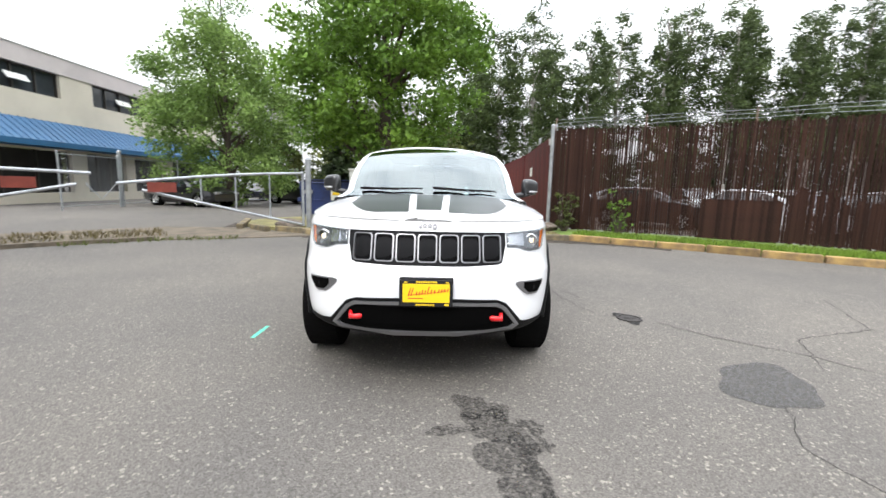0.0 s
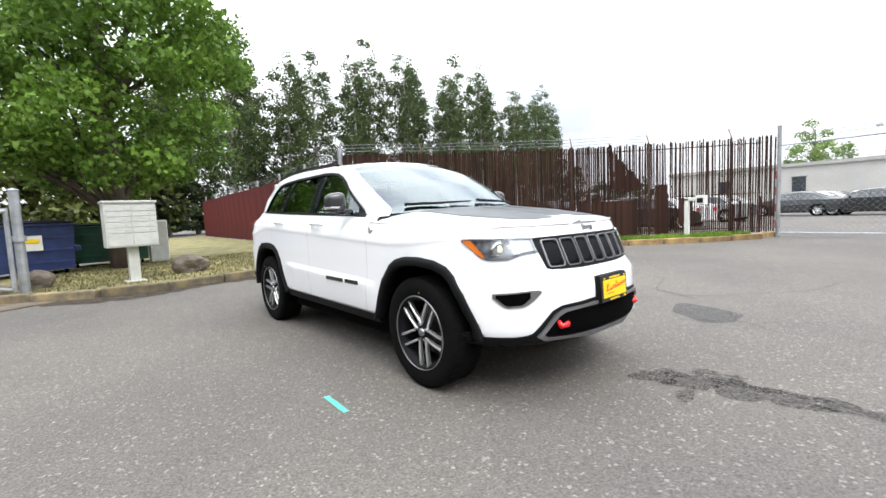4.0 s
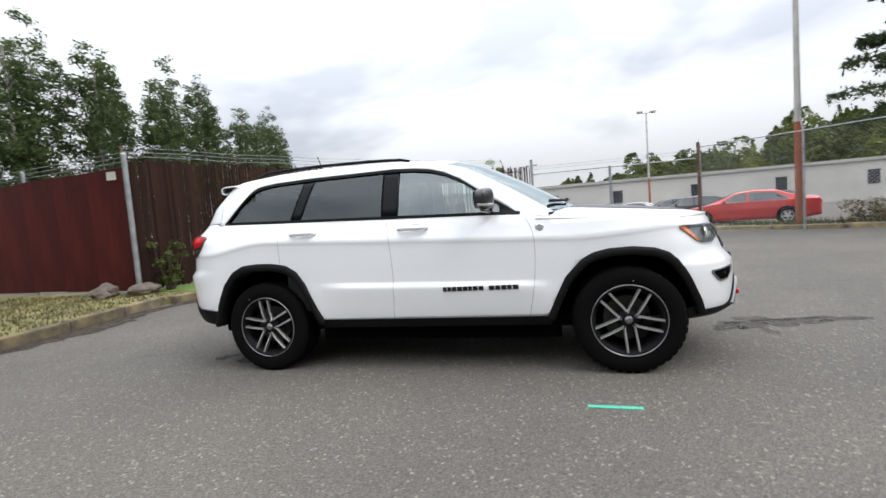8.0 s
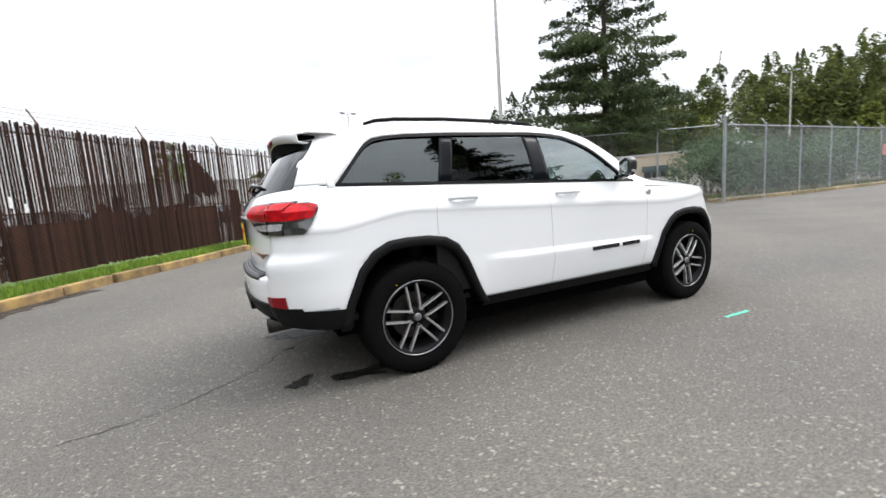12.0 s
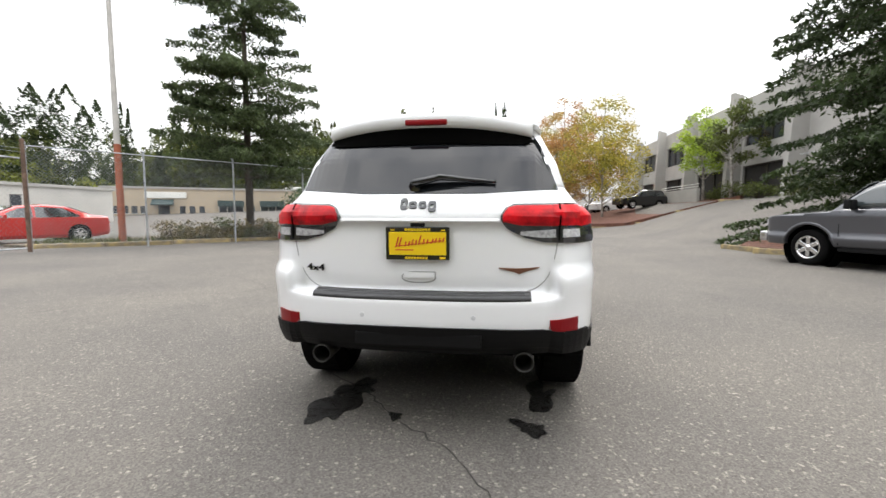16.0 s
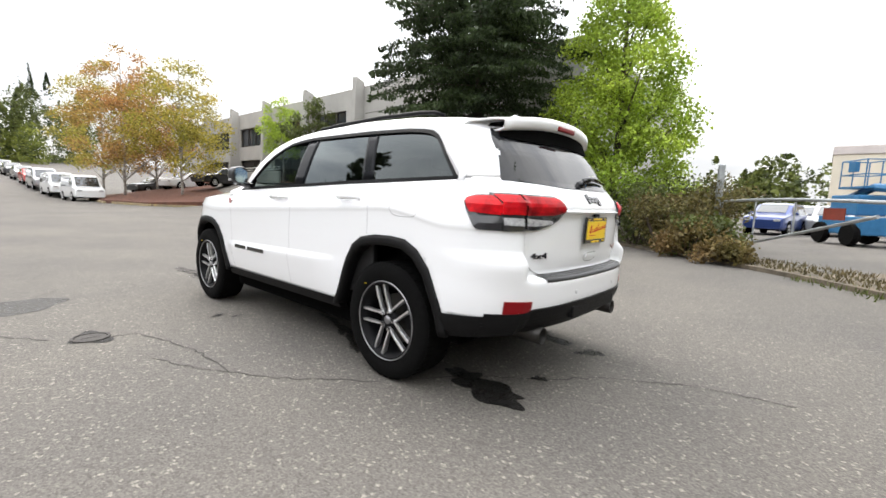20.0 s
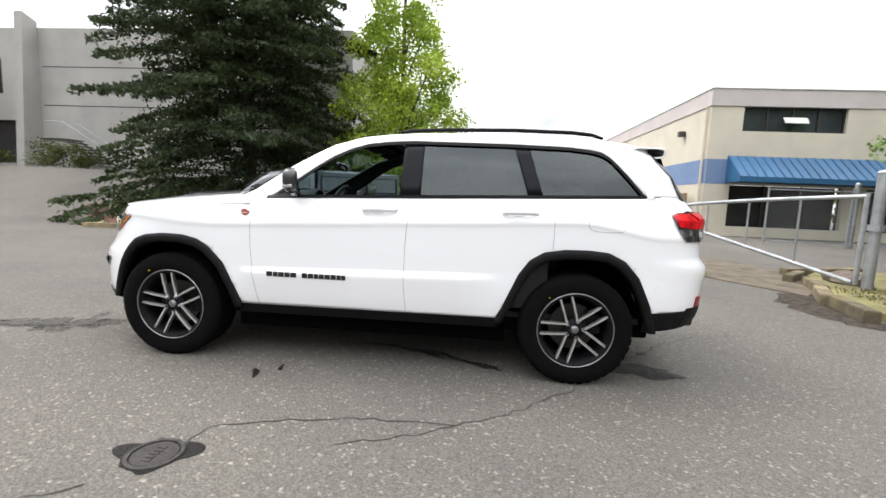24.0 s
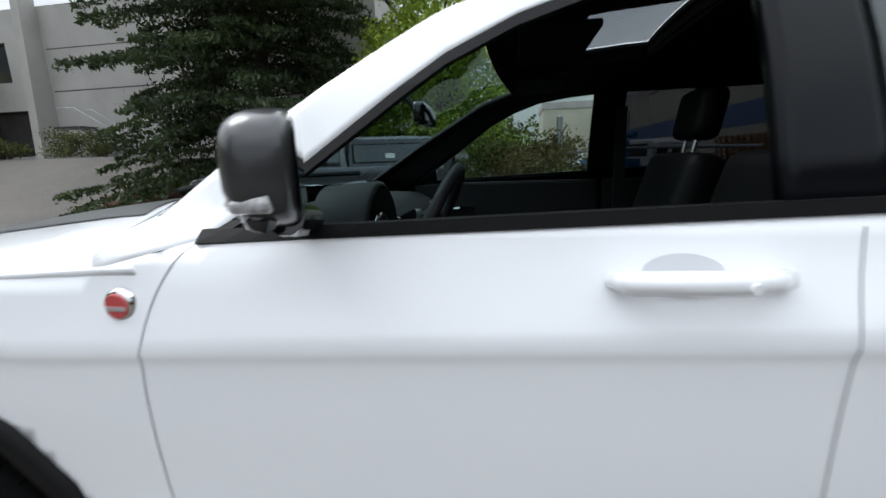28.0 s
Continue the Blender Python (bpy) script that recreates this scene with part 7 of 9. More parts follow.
for p, u in along(REDF, 1.22):
    ob = new("board", me_pan)
    ob.parent = rf
    ob.matrix_basis = Matrix.Translation((p.x, p.y, 0.16 + random.uniform(-0.01, 0.01))) @ Matrix.Rotation(math.atan2(-u.x, u.y), 4, 'Z')
for p, u in along(REDF, 3.66):
    q = post("post", p.x + 0.06, p.y, 0.0, 3.15, 0.04, M_GALV, rf)
for z in (3.0, 3.12, 3.24):
    part("barbed_wire", tube_bm([(p.x + 0.06 + (z - 3) * 0.6, p.y, z) for p, u in along(REDF, 2.4)], 0.006, 4), M_WIRE, rf)
post("corner_post", 3.40, 7.80, 0.0, 3.12, 0.055, M_GALV, rf)
part("corner_sign", box_bm(3.455, 3.465, 8.15, 8.40, 2.62, 2.80), M_WHITEPAINT, rf, "small pale sign")
part("graffiti_patch", box_bm(4.00, 4.015, 13.0, 13.4, 1.80, 2.15), M_WHITEPAINT, rf, "small pale sticker")

# chain link fence round the yard: gate, corner and the street side
cl = tagged(new("chain_fence"), "tall grey chain link fence along the yard and street", "fence")
C1 = [(13.3, -6.45), (11.3, -9.2), (9.0, -12.3), (6.65, -15.45)]
C2 = [(6.65, -15.45), (6.8, -25.0), (6.95, -35.0), (7.1, -46.5)]
chain_link(C1, 0.15, 3.05, cl, 0.10)
chain_link(C2, 0.12, 3.15, cl, 0.11, 0.0034)
for line, st in ((C1, 2.9), (C2, 3.1)):
    for p, u in along(line, st):
        q = post("post", p.x, p.y, 0.0, 3.2, 0.032, M_GALV, cl)
        part("post_arm", tube_bm([(p.x, p.y, 3.15), (p.x + 0.22, p.y - 0.05, 3.45)], 0.014, 5), M_GALV, q)
    part("top_rail", tube_bm([(p.x, p.y, 3.1) for p, u in along(line, 1.0)], 0.02, 6), M_GALV, cl)
post("corner_post", 6.65, -15.45, 0.0, 3.42, 0.06, M_GALV, cl)
post("end_post", 7.1, -46.5, 0.0, 3.25, 0.06, M_GALV, cl)
part("fence_sign", box_bm(6.80, 6.83, -31.4, -30.9, 1.6, 2.2), mat("red_white_sign", (0.6, 0.3, 0.27), 0.6, var=0.5, scale=6), cl, "small faded warning sign")

gate = thing("yard_gate", "wide chain link yard gate with rusty posts", "gate")
G1 = [(13.5, -0.45), (13.4, -3.4), (13.3, -6.3)]
chain_link(G1, 0.12, 2.7, gate, 0.15, 0.0018)
for (x, y), h, m in (((13.5, -0.5), 3.3, M_GALV), ((13.4, -3.4), 2.75, M_GALV), ((13.3, -6.4), 3.25, M_RUSTPOST)):
    post("gate_post", x, y, 0.0, h, 0.055, m, gate)
for z in (0.12, 2.72):
    part("gate_rail", tube_bm([(*p, z) for p in G1], 0.025, 6), M_GALV, gate)
for z in (2.9, 3.0):
    part("gate_wire", tube_bm([(13.5, -0.5, z), (13.3, -6.4, z)], 0.006, 4), M_WIRE, gate)

barrier = thing("striped_post", "red and white striped barrier post at the yard gate", "post", at=Matrix.Translation((13.66, -0.42, 0)))
for k in range(8):
    part("stripe", tube_bm([(0, 0, 0.25 * k), (0, 0, 0.25 * (k + 1))], 0.035, 10), M_PLATERED if k % 2 else M_WHITEPAINT, barrier)
vent = thing("call_post", "white gooseneck post with an access keypad on grass", "post", at=Matrix.Translation((11.3, 1.25, 0.1)))
part("stem", box_bm(-0.06, 0.06, -0.06, 0.06, 0.0, 1.18, 0.012), M_WHITEPAINT, vent)
part("neck", box_bm(-0.06, 0.06, -0.36, 0.06, 1.10, 1.20, 0.012), M_WHITEPAINT, vent)
hd = part("keypad_box", box_bm(-0.13, 0.10, -0.52, -0.26, 0.98, 1.25, 0.015), M_WHITEPAINT, vent, "white keypad box")
part("keypad", box_bm(-0.136, -0.128, -0.47, -0.31, 1.03, 1.17), M_GLOSSBLACK, hd)

# lamp posts
M_ORANGEPOST = mat("rust_orange_paint", (0.33, 0.095, 0.045), rough=0.7, var=0.3, scale=4)
M_PALEPOST = mat("pale_pole", (0.5, 0.48, 0.45), rough=0.5, var=0.2, scale=3)


def lamp_post(x, y, h, split, turn, label):
    t = thing("street_lamp", label, "street lamp", at=Matrix.Translation((x, y, ground_z(x, y))))
    part("lower_pole", tube_bm([(0, 0, 0), (0, 0, split)], [0.12, 0.105], 10), M_ORANGEPOST, t, "rust orange lower pole")
    part("upper_pole", tube_bm([(0, 0, split), (0, 0, h)], [0.10, 0.07], 10), M_PALEPOST, t)
    part("crossarm", tube_bm([(-0.55, 0, h + 0.1), (0, 0, h), (0.55, 0, h - 0.02)], 0.035, 6), M_PALEPOST, t)
    for sx in (-1, 1):
        hd = part("lamp_head", box_bm(sx * 0.72 - 0.28, sx * 0.72 + 0.28, -0.17, 0.17, h + 0.02, h + 0.24, 0.06), M_GALV, t, "grey lamp head")
        part("lens", box_bm(sx * 0.72 - 0.2, sx * 0.72 + 0.2, -0.12, 0.12, h - 0.02, h + 0.03), M_CLEARLENS, hd)
    t.rotation_euler = (0, 0, turn)
    return t


lamp_post(13.2, -9.45, 9.9, 3.6, 0.9, "tall twin-headed lamp post with orange lower pole")
lamp_post(47.0, -12.1, 11.0, 4.0, 1.8, "far twin-headed lamp post in the parking lot")
lamp_post(70.0, 0.9, 9.0, 3.0, 1.2, "far twin-headed lamp post beyond the warehouse")
lamp_post(29.5, -72.0, 13.0, 4.0, 0.4, "far lamp post before the hillside forest")

# gateway to the west: two pipe leaves, a rolling chain link gate behind
P1, P3 = Vector((-3.42, 6.9)), Vector((-11.7, 1.2))
gd = (P1 - P3)
gn = Vector((-gd.y, gd.x)).normalized()


def gp(s, z, off=0.0):
    p = P3 + gd * s + gn * off
    return (p.x, p.y, z)


for nm, x, y, h in (("gate_post", P1.x, P1.y, 1.92), ("gate_post", P3.x, P3.y, 2.45)):
    q = thing(nm, "galvanised steel gate post at the gateway", "post", at=Matrix.Translation((x, y, 0)))
    part("tube", tube_bm([(0, 0, -0.1), (0, 0, h)], 0.075 if h < 2 else 0.09, 12), M_GALV, q)
    part("cap", lathe_bm([(0.0, 0.05), (0.06, 0.03), (0.095, 0.0)], 12), M_GALV, q).location = (0, 0, h)
    part("hinge", tube_bm([(0, 0, 1.02), (0, 0, 1.12)], 0.11, 10), M_GALV, q)
M_REDBOARD = mat("faded_red_board", (0.20, 0.035, 0.02), 0.6, var=0.3, scale=4)
for a, c, za, zc, ba, za2, bc, zc2, r0, r1, zr, ups in ((0.985, 0.585, 1.56, 1.20, 0.98, 0.18, 0.63, 1.06, 0.64, 0.695, 1.13, (0.745, 0.82, 0.90)),
                                                        (0.02, 0.545, 1.44, 1.40, 0.10, 0.25, 0.52, 1.17, 0.41, 0.46, 1.19, (0.18, 0.32))):
    t = thing("pipe_gate", "sagging galvanised pipe swing gate with a diagonal brace", "gate")
    part("top_pipe", tube_bm([gp(a + (c - a) * f, za + (zc - za) * f + 0.05 * math.sin(math.pi * f)) for f in steps(0, 1, 8)], 0.036, 10), M_GALV, t)
    part("brace", tube_bm([gp(ba, za2), gp(bc, zc2)], 0.034, 8), M_GALV, t)
    part("stile", tube_bm([gp(a, 0.15), gp(a, za + 0.05)], 0.036, 8), M_GALV, t)
    for s_ in ups:
        zt = za + (zc - za) * (s_ - a) / (c - a)
        zb = za2 + (zc2 - za2) * (s_ - ba) / (bc - ba)
        part("upright", tube_bm([gp(s_, zb), gp(s_, zt)], 0.02, 6), M_GALV, t)
    ln = gd.length * (r1 - r0)
    part("red_board", box_bm(-ln / 2, ln / 2, -0.012, 0.012, -0.11, 0.11), M_REDBOARD, t, "faded red warning board").matrix_basis = Matrix.Translation(gp((r0 + r1) / 2, zr, -0.06)) @ Matrix.Rotation(math.atan2(gd.y, gd.x), 4, 'Z')
    if a > 0.5:
        part("chain", tube_bm([gp(0.585, 1.18), gp(0.575, 1.05), gp(0.56, 0.86), gp(0.545, 1.05), gp(0.535, 1.2)], 0.012, 6), M_GALV, t)
bf = thing("yard_fence", "galvanised chain link fence before the cream building", "fence")
Y1 = [(-14.6, 12.2), (-14.55, 15.43), (-12.6, 21.0), (-10.0, 27.0)]
for p, u in along(Y1, 3.1):
    post("post", p.x, p.y, 0.0, 2.3, 0.035, M_GALV, bf)
post("corner_post", -14.55, 15.43, 0.0, 2.5, 0.09, M_GALV, bf)
for z in (0.15, 2.2):
    part("rail", tube_bm([(*p, z) for p in Y1], 0.022, 6), M_GALV, bf)
chain_link(Y1, 0.15, 2.2, bf, 0.16, 0.0022)

# ---- small things on the north verge ----
mb = thing("mailbox", "pale grey cluster mailbox with small doors on a pedestal", "mailbox", at=Matrix.Translation((-1.82, 6.72, 0.1)) @ Matrix.Rotation(radians(4), 4, 'Z'))
part("pedestal", box_bm(-0.09, 0.09, -0.09, 0.09, 0.0, 0.72, 0.01), M_MAILBOX, mb)
part("foot", box_bm(-0.17, 0.17, -0.17, 0.17, 0.0, 0.03, 0.006), M_MAILBOX, mb)
bx = part("cabinet", box_bm(-0.42, 0.42, -0.22, 0.22, 0.70, 1.56, 0.015), M_MAILBOX, mb, "pale grey cabinet")
part("roof_lip", box_bm(-0.44, 0.44, -0.25, 0.24, 1.555, 1.60, 0.01), M_MAILBOX, mb)
for i in range(2):
    for j in range(5):
        d = part("door", box_bm(-0.39 + 0.40 * i, -0.01 + 0.40 * i, -0.232, -0.218, 1.40 - 0.105 * j, 1.495 - 0.105 * j, 0.003), M_MAILBOX, bx)
        part("lock", lathe_bm([(0.0, -0.008), (0.012, -0.006), (0.013, 0.0)], 8, 'y'), M_GALV, d).location = (-0.10 + 0.40 * i, -0.232, 1.448 - 0.105 * j)
    part("parcel_door", box_bm(-0.39 + 0.40 * i, -0.01 + 0.40 * i, -0.232, -0.218, 0.73, 0.965, 0.003), M_MAILBOX, bx)


def dumpster(x, y, turn, w, d, h, material, label):
    t = thing("dumpster", label, "dumpster", at=Matrix.Translation((x, y, 0.1)) @ Matrix.Rotation(turn, 4, 'Z'))
    b = bmesh.new()
    grid_bm([[(-w / 2 + 0.05, -d / 2 + 0.1, 0.12), (w / 2 - 0.05, -d / 2 + 0.1, 0.12), (w / 2 - 0.05, d / 2, 0.12), (-w / 2 + 0.05, d / 2, 0.12)], [(-w / 2, -d / 2, h), (w / 2, -d / 2, h), (w / 2, d / 2, h * 1.08), (-w / 2, d / 2, h * 1.08)]], b, close=True)
    thicken(part("bin", b, material, t), 0.03, 0)
    part("lid", box_bm(-w / 2 - 0.02, w / 2 + 0.02, -d / 2 - 0.02, d / 2, h - 0.01, h + 0.05, 0.02), M_BLACKTRIM, t, "black plastic lid")
    part("rim", tube_bm([(-w / 2, -d / 2 - 0.02, h - 0.03), (w / 2, -d / 2 - 0.02, h - 0.03)], 0.035, 6), material, t)
    for k in range(3):
        part("rib", box_bm(-w / 2 + 0.02, w / 2 - 0.02, -d / 2 - 0.005 + 0.03 * (2 - k), -d / 2 + 0.05 + 0.03 * (2 - k), 0.3 + 0.3 * k, 0.35 + 0.3 * k), material, t)
    for sx in (-1, 1):
        part("fork_pocket", box_bm(sx * (w / 2 + 0.06) - 0.06, sx * (w / 2 + 0.06) + 0.06, -d / 2 + 0.15, d / 2 - 0.1, 0.55, 0.68, 0.01), material, t)
        part("caster", lathe_bm([(0.0, -0.03), (0.06, -0.03), (0.06, 0.03), (0.0, 0.03)], 12, 'x'), M_RUBBER, t).location = (sx * (w / 2 - 0.2), -d / 2 + 0.25, 0.06)
    return t


db = dumpster(-3.75, 10.9, 0.12, 2.0, 1.3, 1.25, M_DUMPBLUE, "dark blue steel dumpster with a pale label")
part("notice", box_bm(0.05, 0.40, -0.68, -0.665, 0.62, 0.98), M_WHITEPAINT, db, "pale notice with a yellow bar")
part("notice_bar", box_bm(0.10, 0.34, -0.69, -0.675, 0.80, 0.90), M_PLATE, db)
dumpster(-1.9, 12.4, -0.1, 1.9, 1.3, 1.15, M_DUMPGREEN, "dark green steel dumpster behind the mailbox")
wb = thing("white_cabinet", "discarded white metal cabinet beside the dumpster", "cabinet", at=Matrix.Translation((-0.75, 11.9, 0.1)))
part("carcass", box_bm(-0.24, 0.24, -0.25, 0.25, 0, 1.25, 0.03), M_WHITEPAINT, wb)
part("door_line", box_bm(-0.215, 0.215, -0.262, -0.248, 0.05, 1.2, 0.005), M_MAILBOX, wb)


def boulder(x, y, r, sd, label, dz=0.1):
    b = bmesh.new()
    bmesh.ops.create_icosphere(b, subdivisions=3, radius=1.0)
    g = random.Random(sd)
    o = Vector((g.uniform(0, 50), g.uniform(0, 50), 0))
    for v in b.verts:
        n = noise.noise(v.co * 1.1 + o) * 0.45 + noise.noise(v.co * 3 + o) * 0.12
        v.co = Vector((v.co.x * r[0], v.co.y * r[1], v.co.z * r[2])) * (1 + n)
    t = part("boulder", b, M_ROCK, None)
    t.location = (x, y, dz + r[2] * 0.55)
    return tagged(t, label, "rock", "boulders on the verge")


boulder(-0.75, 7.45, (0.36, 0.30, 0.26), 1, "grey-brown boulder on the dry grass")
boulder(3.0, 8.3, (0.28, 0.24, 0.18), 2, "grey-brown boulder by the red fence")
boulder(3.25, 7.5, (0.36, 0.26, 0.15), 3, "low dark boulder at the fence corner")
boulder(2.75, 8.0, (0.16, 0.14, 0.12), 4, "small pale stone by the red fence")
boulder(-3.3, 7.5, (0.25, 0.22, 0.22), 5, "dark boulder beside the gate post")
boulder(-4.0, 7.05, (0.34, 0.24, 0.14), 6, "low mossy boulder at the gate post")


# ---- buildings ----
def wall_with_holes(name, plane, a0, a1, z0, z1, holes, material, parent, at, thick=0.3, label=""):
    """A thick wall in the plane x = at ('x') or y = at ('y') with rectangular openings through it."""
    b = bmesh.new()
    aa = sorted(set([a0, a1] + [v for h in holes for v in h[:2]]))
    zz = sorted(set([z0, z1] + [v for h in holes for v in h[2:4]]))
    for i in range(len(aa) - 1):
        for j in range(len(zz) - 1):
            ca, cz = (aa[i] + aa[i + 1]) / 2, (zz[j] + zz[j + 1]) / 2
            if any(h[0] < ca < h[1] and h[2] < cz < h[3] for h in holes):
                continue
            if plane == 'x':
                box_bm(at - thick, at, aa[i], aa[i + 1], zz[j], zz[j + 1], 0, 1, b)
            else:
                box_bm(aa[i], aa[i + 1], at, at + thick, zz[j], zz[j + 1], 0, 1, b)
    bmesh.ops.remove_doubles(b, verts=b.verts[:], dist=0.0005)
    return part(name, b, material, parent, label)


def window_x(parent, at, y0, y1, z0, z1, mull=2, glass=None):
    """A window in a wall that faces +x: frame, mullions, panes."""
    w = part("window", box_bm(at - 0.30, at - 0.26, y0, y1, z0, z1), glass or M_DARKWIN, parent, "dark glazed window")
    t = 0.06
    for ya, yb, za, zb in ((y0, y1, z0, z0 + t), (y0, y1, z1 - t, z1), (y0, y0 + t, z0 + t, z1 - t), (y1 - t, y1, z0 + t, z1 - t)):
        part("frame", box_bm(at - 0.26, at - 0.14, ya, yb, za, zb), M_FRAME, w)
    for k in range(1, mull):
        yc = y0 + (y1 - y0) * k / mull
        part("mullion", box_bm(at - 0.26, at - 0.15, yc - 0.035, yc + 0.035, z0 + t, z1 - t), M_FRAME, w)
    return w


# cream building with the blue awning
cb = thing("cream_building", "two-storey cream building with blue band and blue awning", "building")
BX, BY, BH = -19.3, 11.95, 7.25
wins = [(13.5, 18.3), (20.4, 25.0), (27.0, 31.6)]
shops = [(13.2, 18.6), (19.6, 22.6), (23.4, 26.4), (27.4, 31.5)]
wall_with_holes("wall", 'x', BY, 34.0, 0.0, 6.45, [(a, c, 5.25, 6.5 - 0.05) for a, c in wins] + [(a, c, 0.5, 2.6) for a, c in shops], M_CREAM, cb, BX)
for a, c in wins:
    w = window_x(cb, BX, a, c, 5.25, 6.45, 4)
    sash = part("open_sash", box_bm(-0.02, 0.02, -0.55, 0.55, -0.36, 0.0), M_WHITEPAINT, w, "open tilted sash catching light")
    sash.matrix_basis = Matrix.Translation((BX - 0.02, (a + c) / 2, 5.95)) @ Matrix.Rotation(radians(-35), 4, 'Y')
for a, c in shops:
    w = part("shop_window", box_bm(BX - 0.6, BX - 0.55, a, c, 0.5, 2.6), M_DARKHOLE, cb, "dark shop front")
    for k in range(4):
        part("mullion", box_bm(BX - 0.32, BX - 0.22, a + (c - a) * k / 3 - 0.04, a + (c - a) * k / 3 + 0.04, 0.5, 2.6), M_FRAME, w)
wall_with_holes("side_wall", 'y', -54.0, BX - 0.3, 0.0, 6.45, [], M_CREAM, cb, BY)
part("parapet", box_bm(BX - 0.3, BX + 0.06, BY - 0.06, 34.0, 6.45, BH), M_PARAPET, cb)
part("parapet_side", box_bm(-54.0, BX - 0.3, BY - 0.06, BY + 0.3, 6.45, BH), M_PARAPET, cb)
part("roof", box_bm(-42.0, BX - 0.3, BY + 0.3, 34.0, 6.3, 6.5), M_CONCRETE, cb)
part("coping", box_bm(BX - 0.32, BX + 0.09, BY - 0.09, 34.0, BH, BH + 0.06), M_CONCRETE, cb)
part("coping_side", box_bm(-54.0, BX - 0.32, BY - 0.09, BY + 0.32, BH, BH + 0.06), M_CONCRETE, cb)
part("blue_band", box_bm(BX, BX + 0.012, BY + 0.02, 13.05, 2.62, 3.85), M_BLUEBAND, cb)
part("blue_band_side", box_bm(-54.0, BX, BY - 0.012, BY, 2.62, 3.85), M_BLUEBAND, cb)
part("downpipe", tube_bm([(BX - 0.25, BY - 0.1, 0.0), (BX - 0.25, BY - 0.1, 6.4)], 0.06, 8), M_CREAM, cb)
for x in (-22.0, -30.0):
    part("flood_light", box_bm(x - 0.15, x + 0.15, BY - 0.35, BY - 0.01, 5.3, 5.6, 0.04), M_FRAME, cb, "small wall lamp")
part("side_door", box_bm(-31, -29.6, BY - 0.03, BY - 0.005, 0.0, 2.2), M_PARAPET, cb)
part("rear_wing", box_bm(-62.0, -54.0, 3.6, 13.0, 0.0, 7.0, 0.05), M_CREAM, cb)
part("rear_wing_parapet", box_bm(-62.0, -53.9, 3.5, 13.0, 7.0, 7.8, 0.05), M_PARAPET, cb)
aw = part("awning", prism_bm([(BX + 0.02, 4.02), (BX + 1.25, 2.95), (BX + 1.25, 2.70), (BX + 0.02, 2.70)], 21.0, 'y', 12.95), M_AWNING, cb, "sloping blue standing seam awning")
for k in range(53):
    y = 12.97 + 0.4 * k
    part("seam", prism_bm([(BX + 0.02, 4.06), (BX + 1.27, 2.99), (BX + 1.27, 2.95), (BX + 0.02, 4.02)], 0.035, 'y', y), M_AWNING, aw)

# grey concrete building
gb = thing("grey_building", "long two-storey grey concrete office building with fins", "building")
GX, GZ, GT = -18.0, 1.9, 9.4
fins = [-23.4, -30.3, -37.7, -45.0, -52.3]
holes = []
for a, c in zip(fins[1:], fins[:-1]):
    holes += [(a + 0.5, c - 2.0, 6.0, 7.9), (a + 0.5, c - 1.2, 2.3, 4.6)]
wall_with_holes("wall", 'x', -62.0, -6.0, GZ, GT, holes, M_CONCRETE, gb, GX)
for h in holes:
    window_x(gb, GX, *h, 3 if h[2] > 5 else 2, M_DARKWIN if h[2] > 5 else M_DARKHOLE)
for y in fins:
    part("fin", prism_bm([(GX, GZ), (GX + 1.1, GZ), (GX + 0.75, GT + 0.55), (GX, GT + 0.3)], 0.45, 'y', y - 0.2), M_CONCRETE, gb, "projecting concrete fin")
for z in (5.4, 7.4):
    part("wall_joint", box_bm(GX + 0.002, GX + 0.006, -23.0, -6.1, z, z + 0.05), M_FRAME, gb)
part("roof", box_bm(-34.0, GX - 0.3, -62.0, -6.0, 8.7, 8.95), M_CONCRETE, gb)
part("end_wall", box_bm(-34.0, GX - 0.3, -6.3, -6.0, GZ - 1.5, GT), M_CONCRETE, gb)
st = thing("steel_stair", "dark open steel stair against the grey wall", "stair", at=Matrix.Translation((GX + 0.9, -20.6, 2.05)))
for k in range(9):
    part("tread", box_bm(-0.45, 0.45, 0.27 * k, 0.27 * k + 0.25, 1.45 - 0.165 * k, 1.49 - 0.165 * k), M_FRAME, st)
for sx in (-0.45, 0.45):
    part("stringer", tube_bm([(sx, 0.0, 1.45), (sx, 2.45, 0.0)], 0.04, 6), M_FRAME, st)
    part("handrail", tube_bm([(sx, -1.0, 2.35), (sx, 0.0, 2.35), (sx, 2.45, 0.9)], 0.02, 6), M_GALV, st)
part("landing", box_bm(-0.45, 0.45, -1.3, 0.0, 1.42, 1.5), M_FRAME, st)
rw = thing("ramp_wall", "low white entrance ramp wall before the grey building", "wall", at=Matrix.Translation((-16.2, -35.5, 2.05)))
part("panel", box_bm(-0.12, 0.12, -5, 3.0, 0, 1.15, 0.02), M_CONCRETE, rw)
for z in (1.3, 1.5):
    part("rail", tube_bm([(0, -5, z), (0, 3, z)], 0.03, 6), M_WHITEPAINT, rw)

# far low buildings beyond the yard
lb = thing("warehouse", "long low pale warehouse beyond the parking lot", "building")
part("wall", box_bm(48.0, 62.0, -44.0, 16.0, 0.0, 3.9), mat("pale_warehouse_wall", (0.50, 0.49, 0.46), 0.85, var=0.15, scale=0.3), lb)
part("roof", box_bm(47.8, 62.2, -44.3, 16.3, 3.9, 4.2), M_CONCRETE, lb)
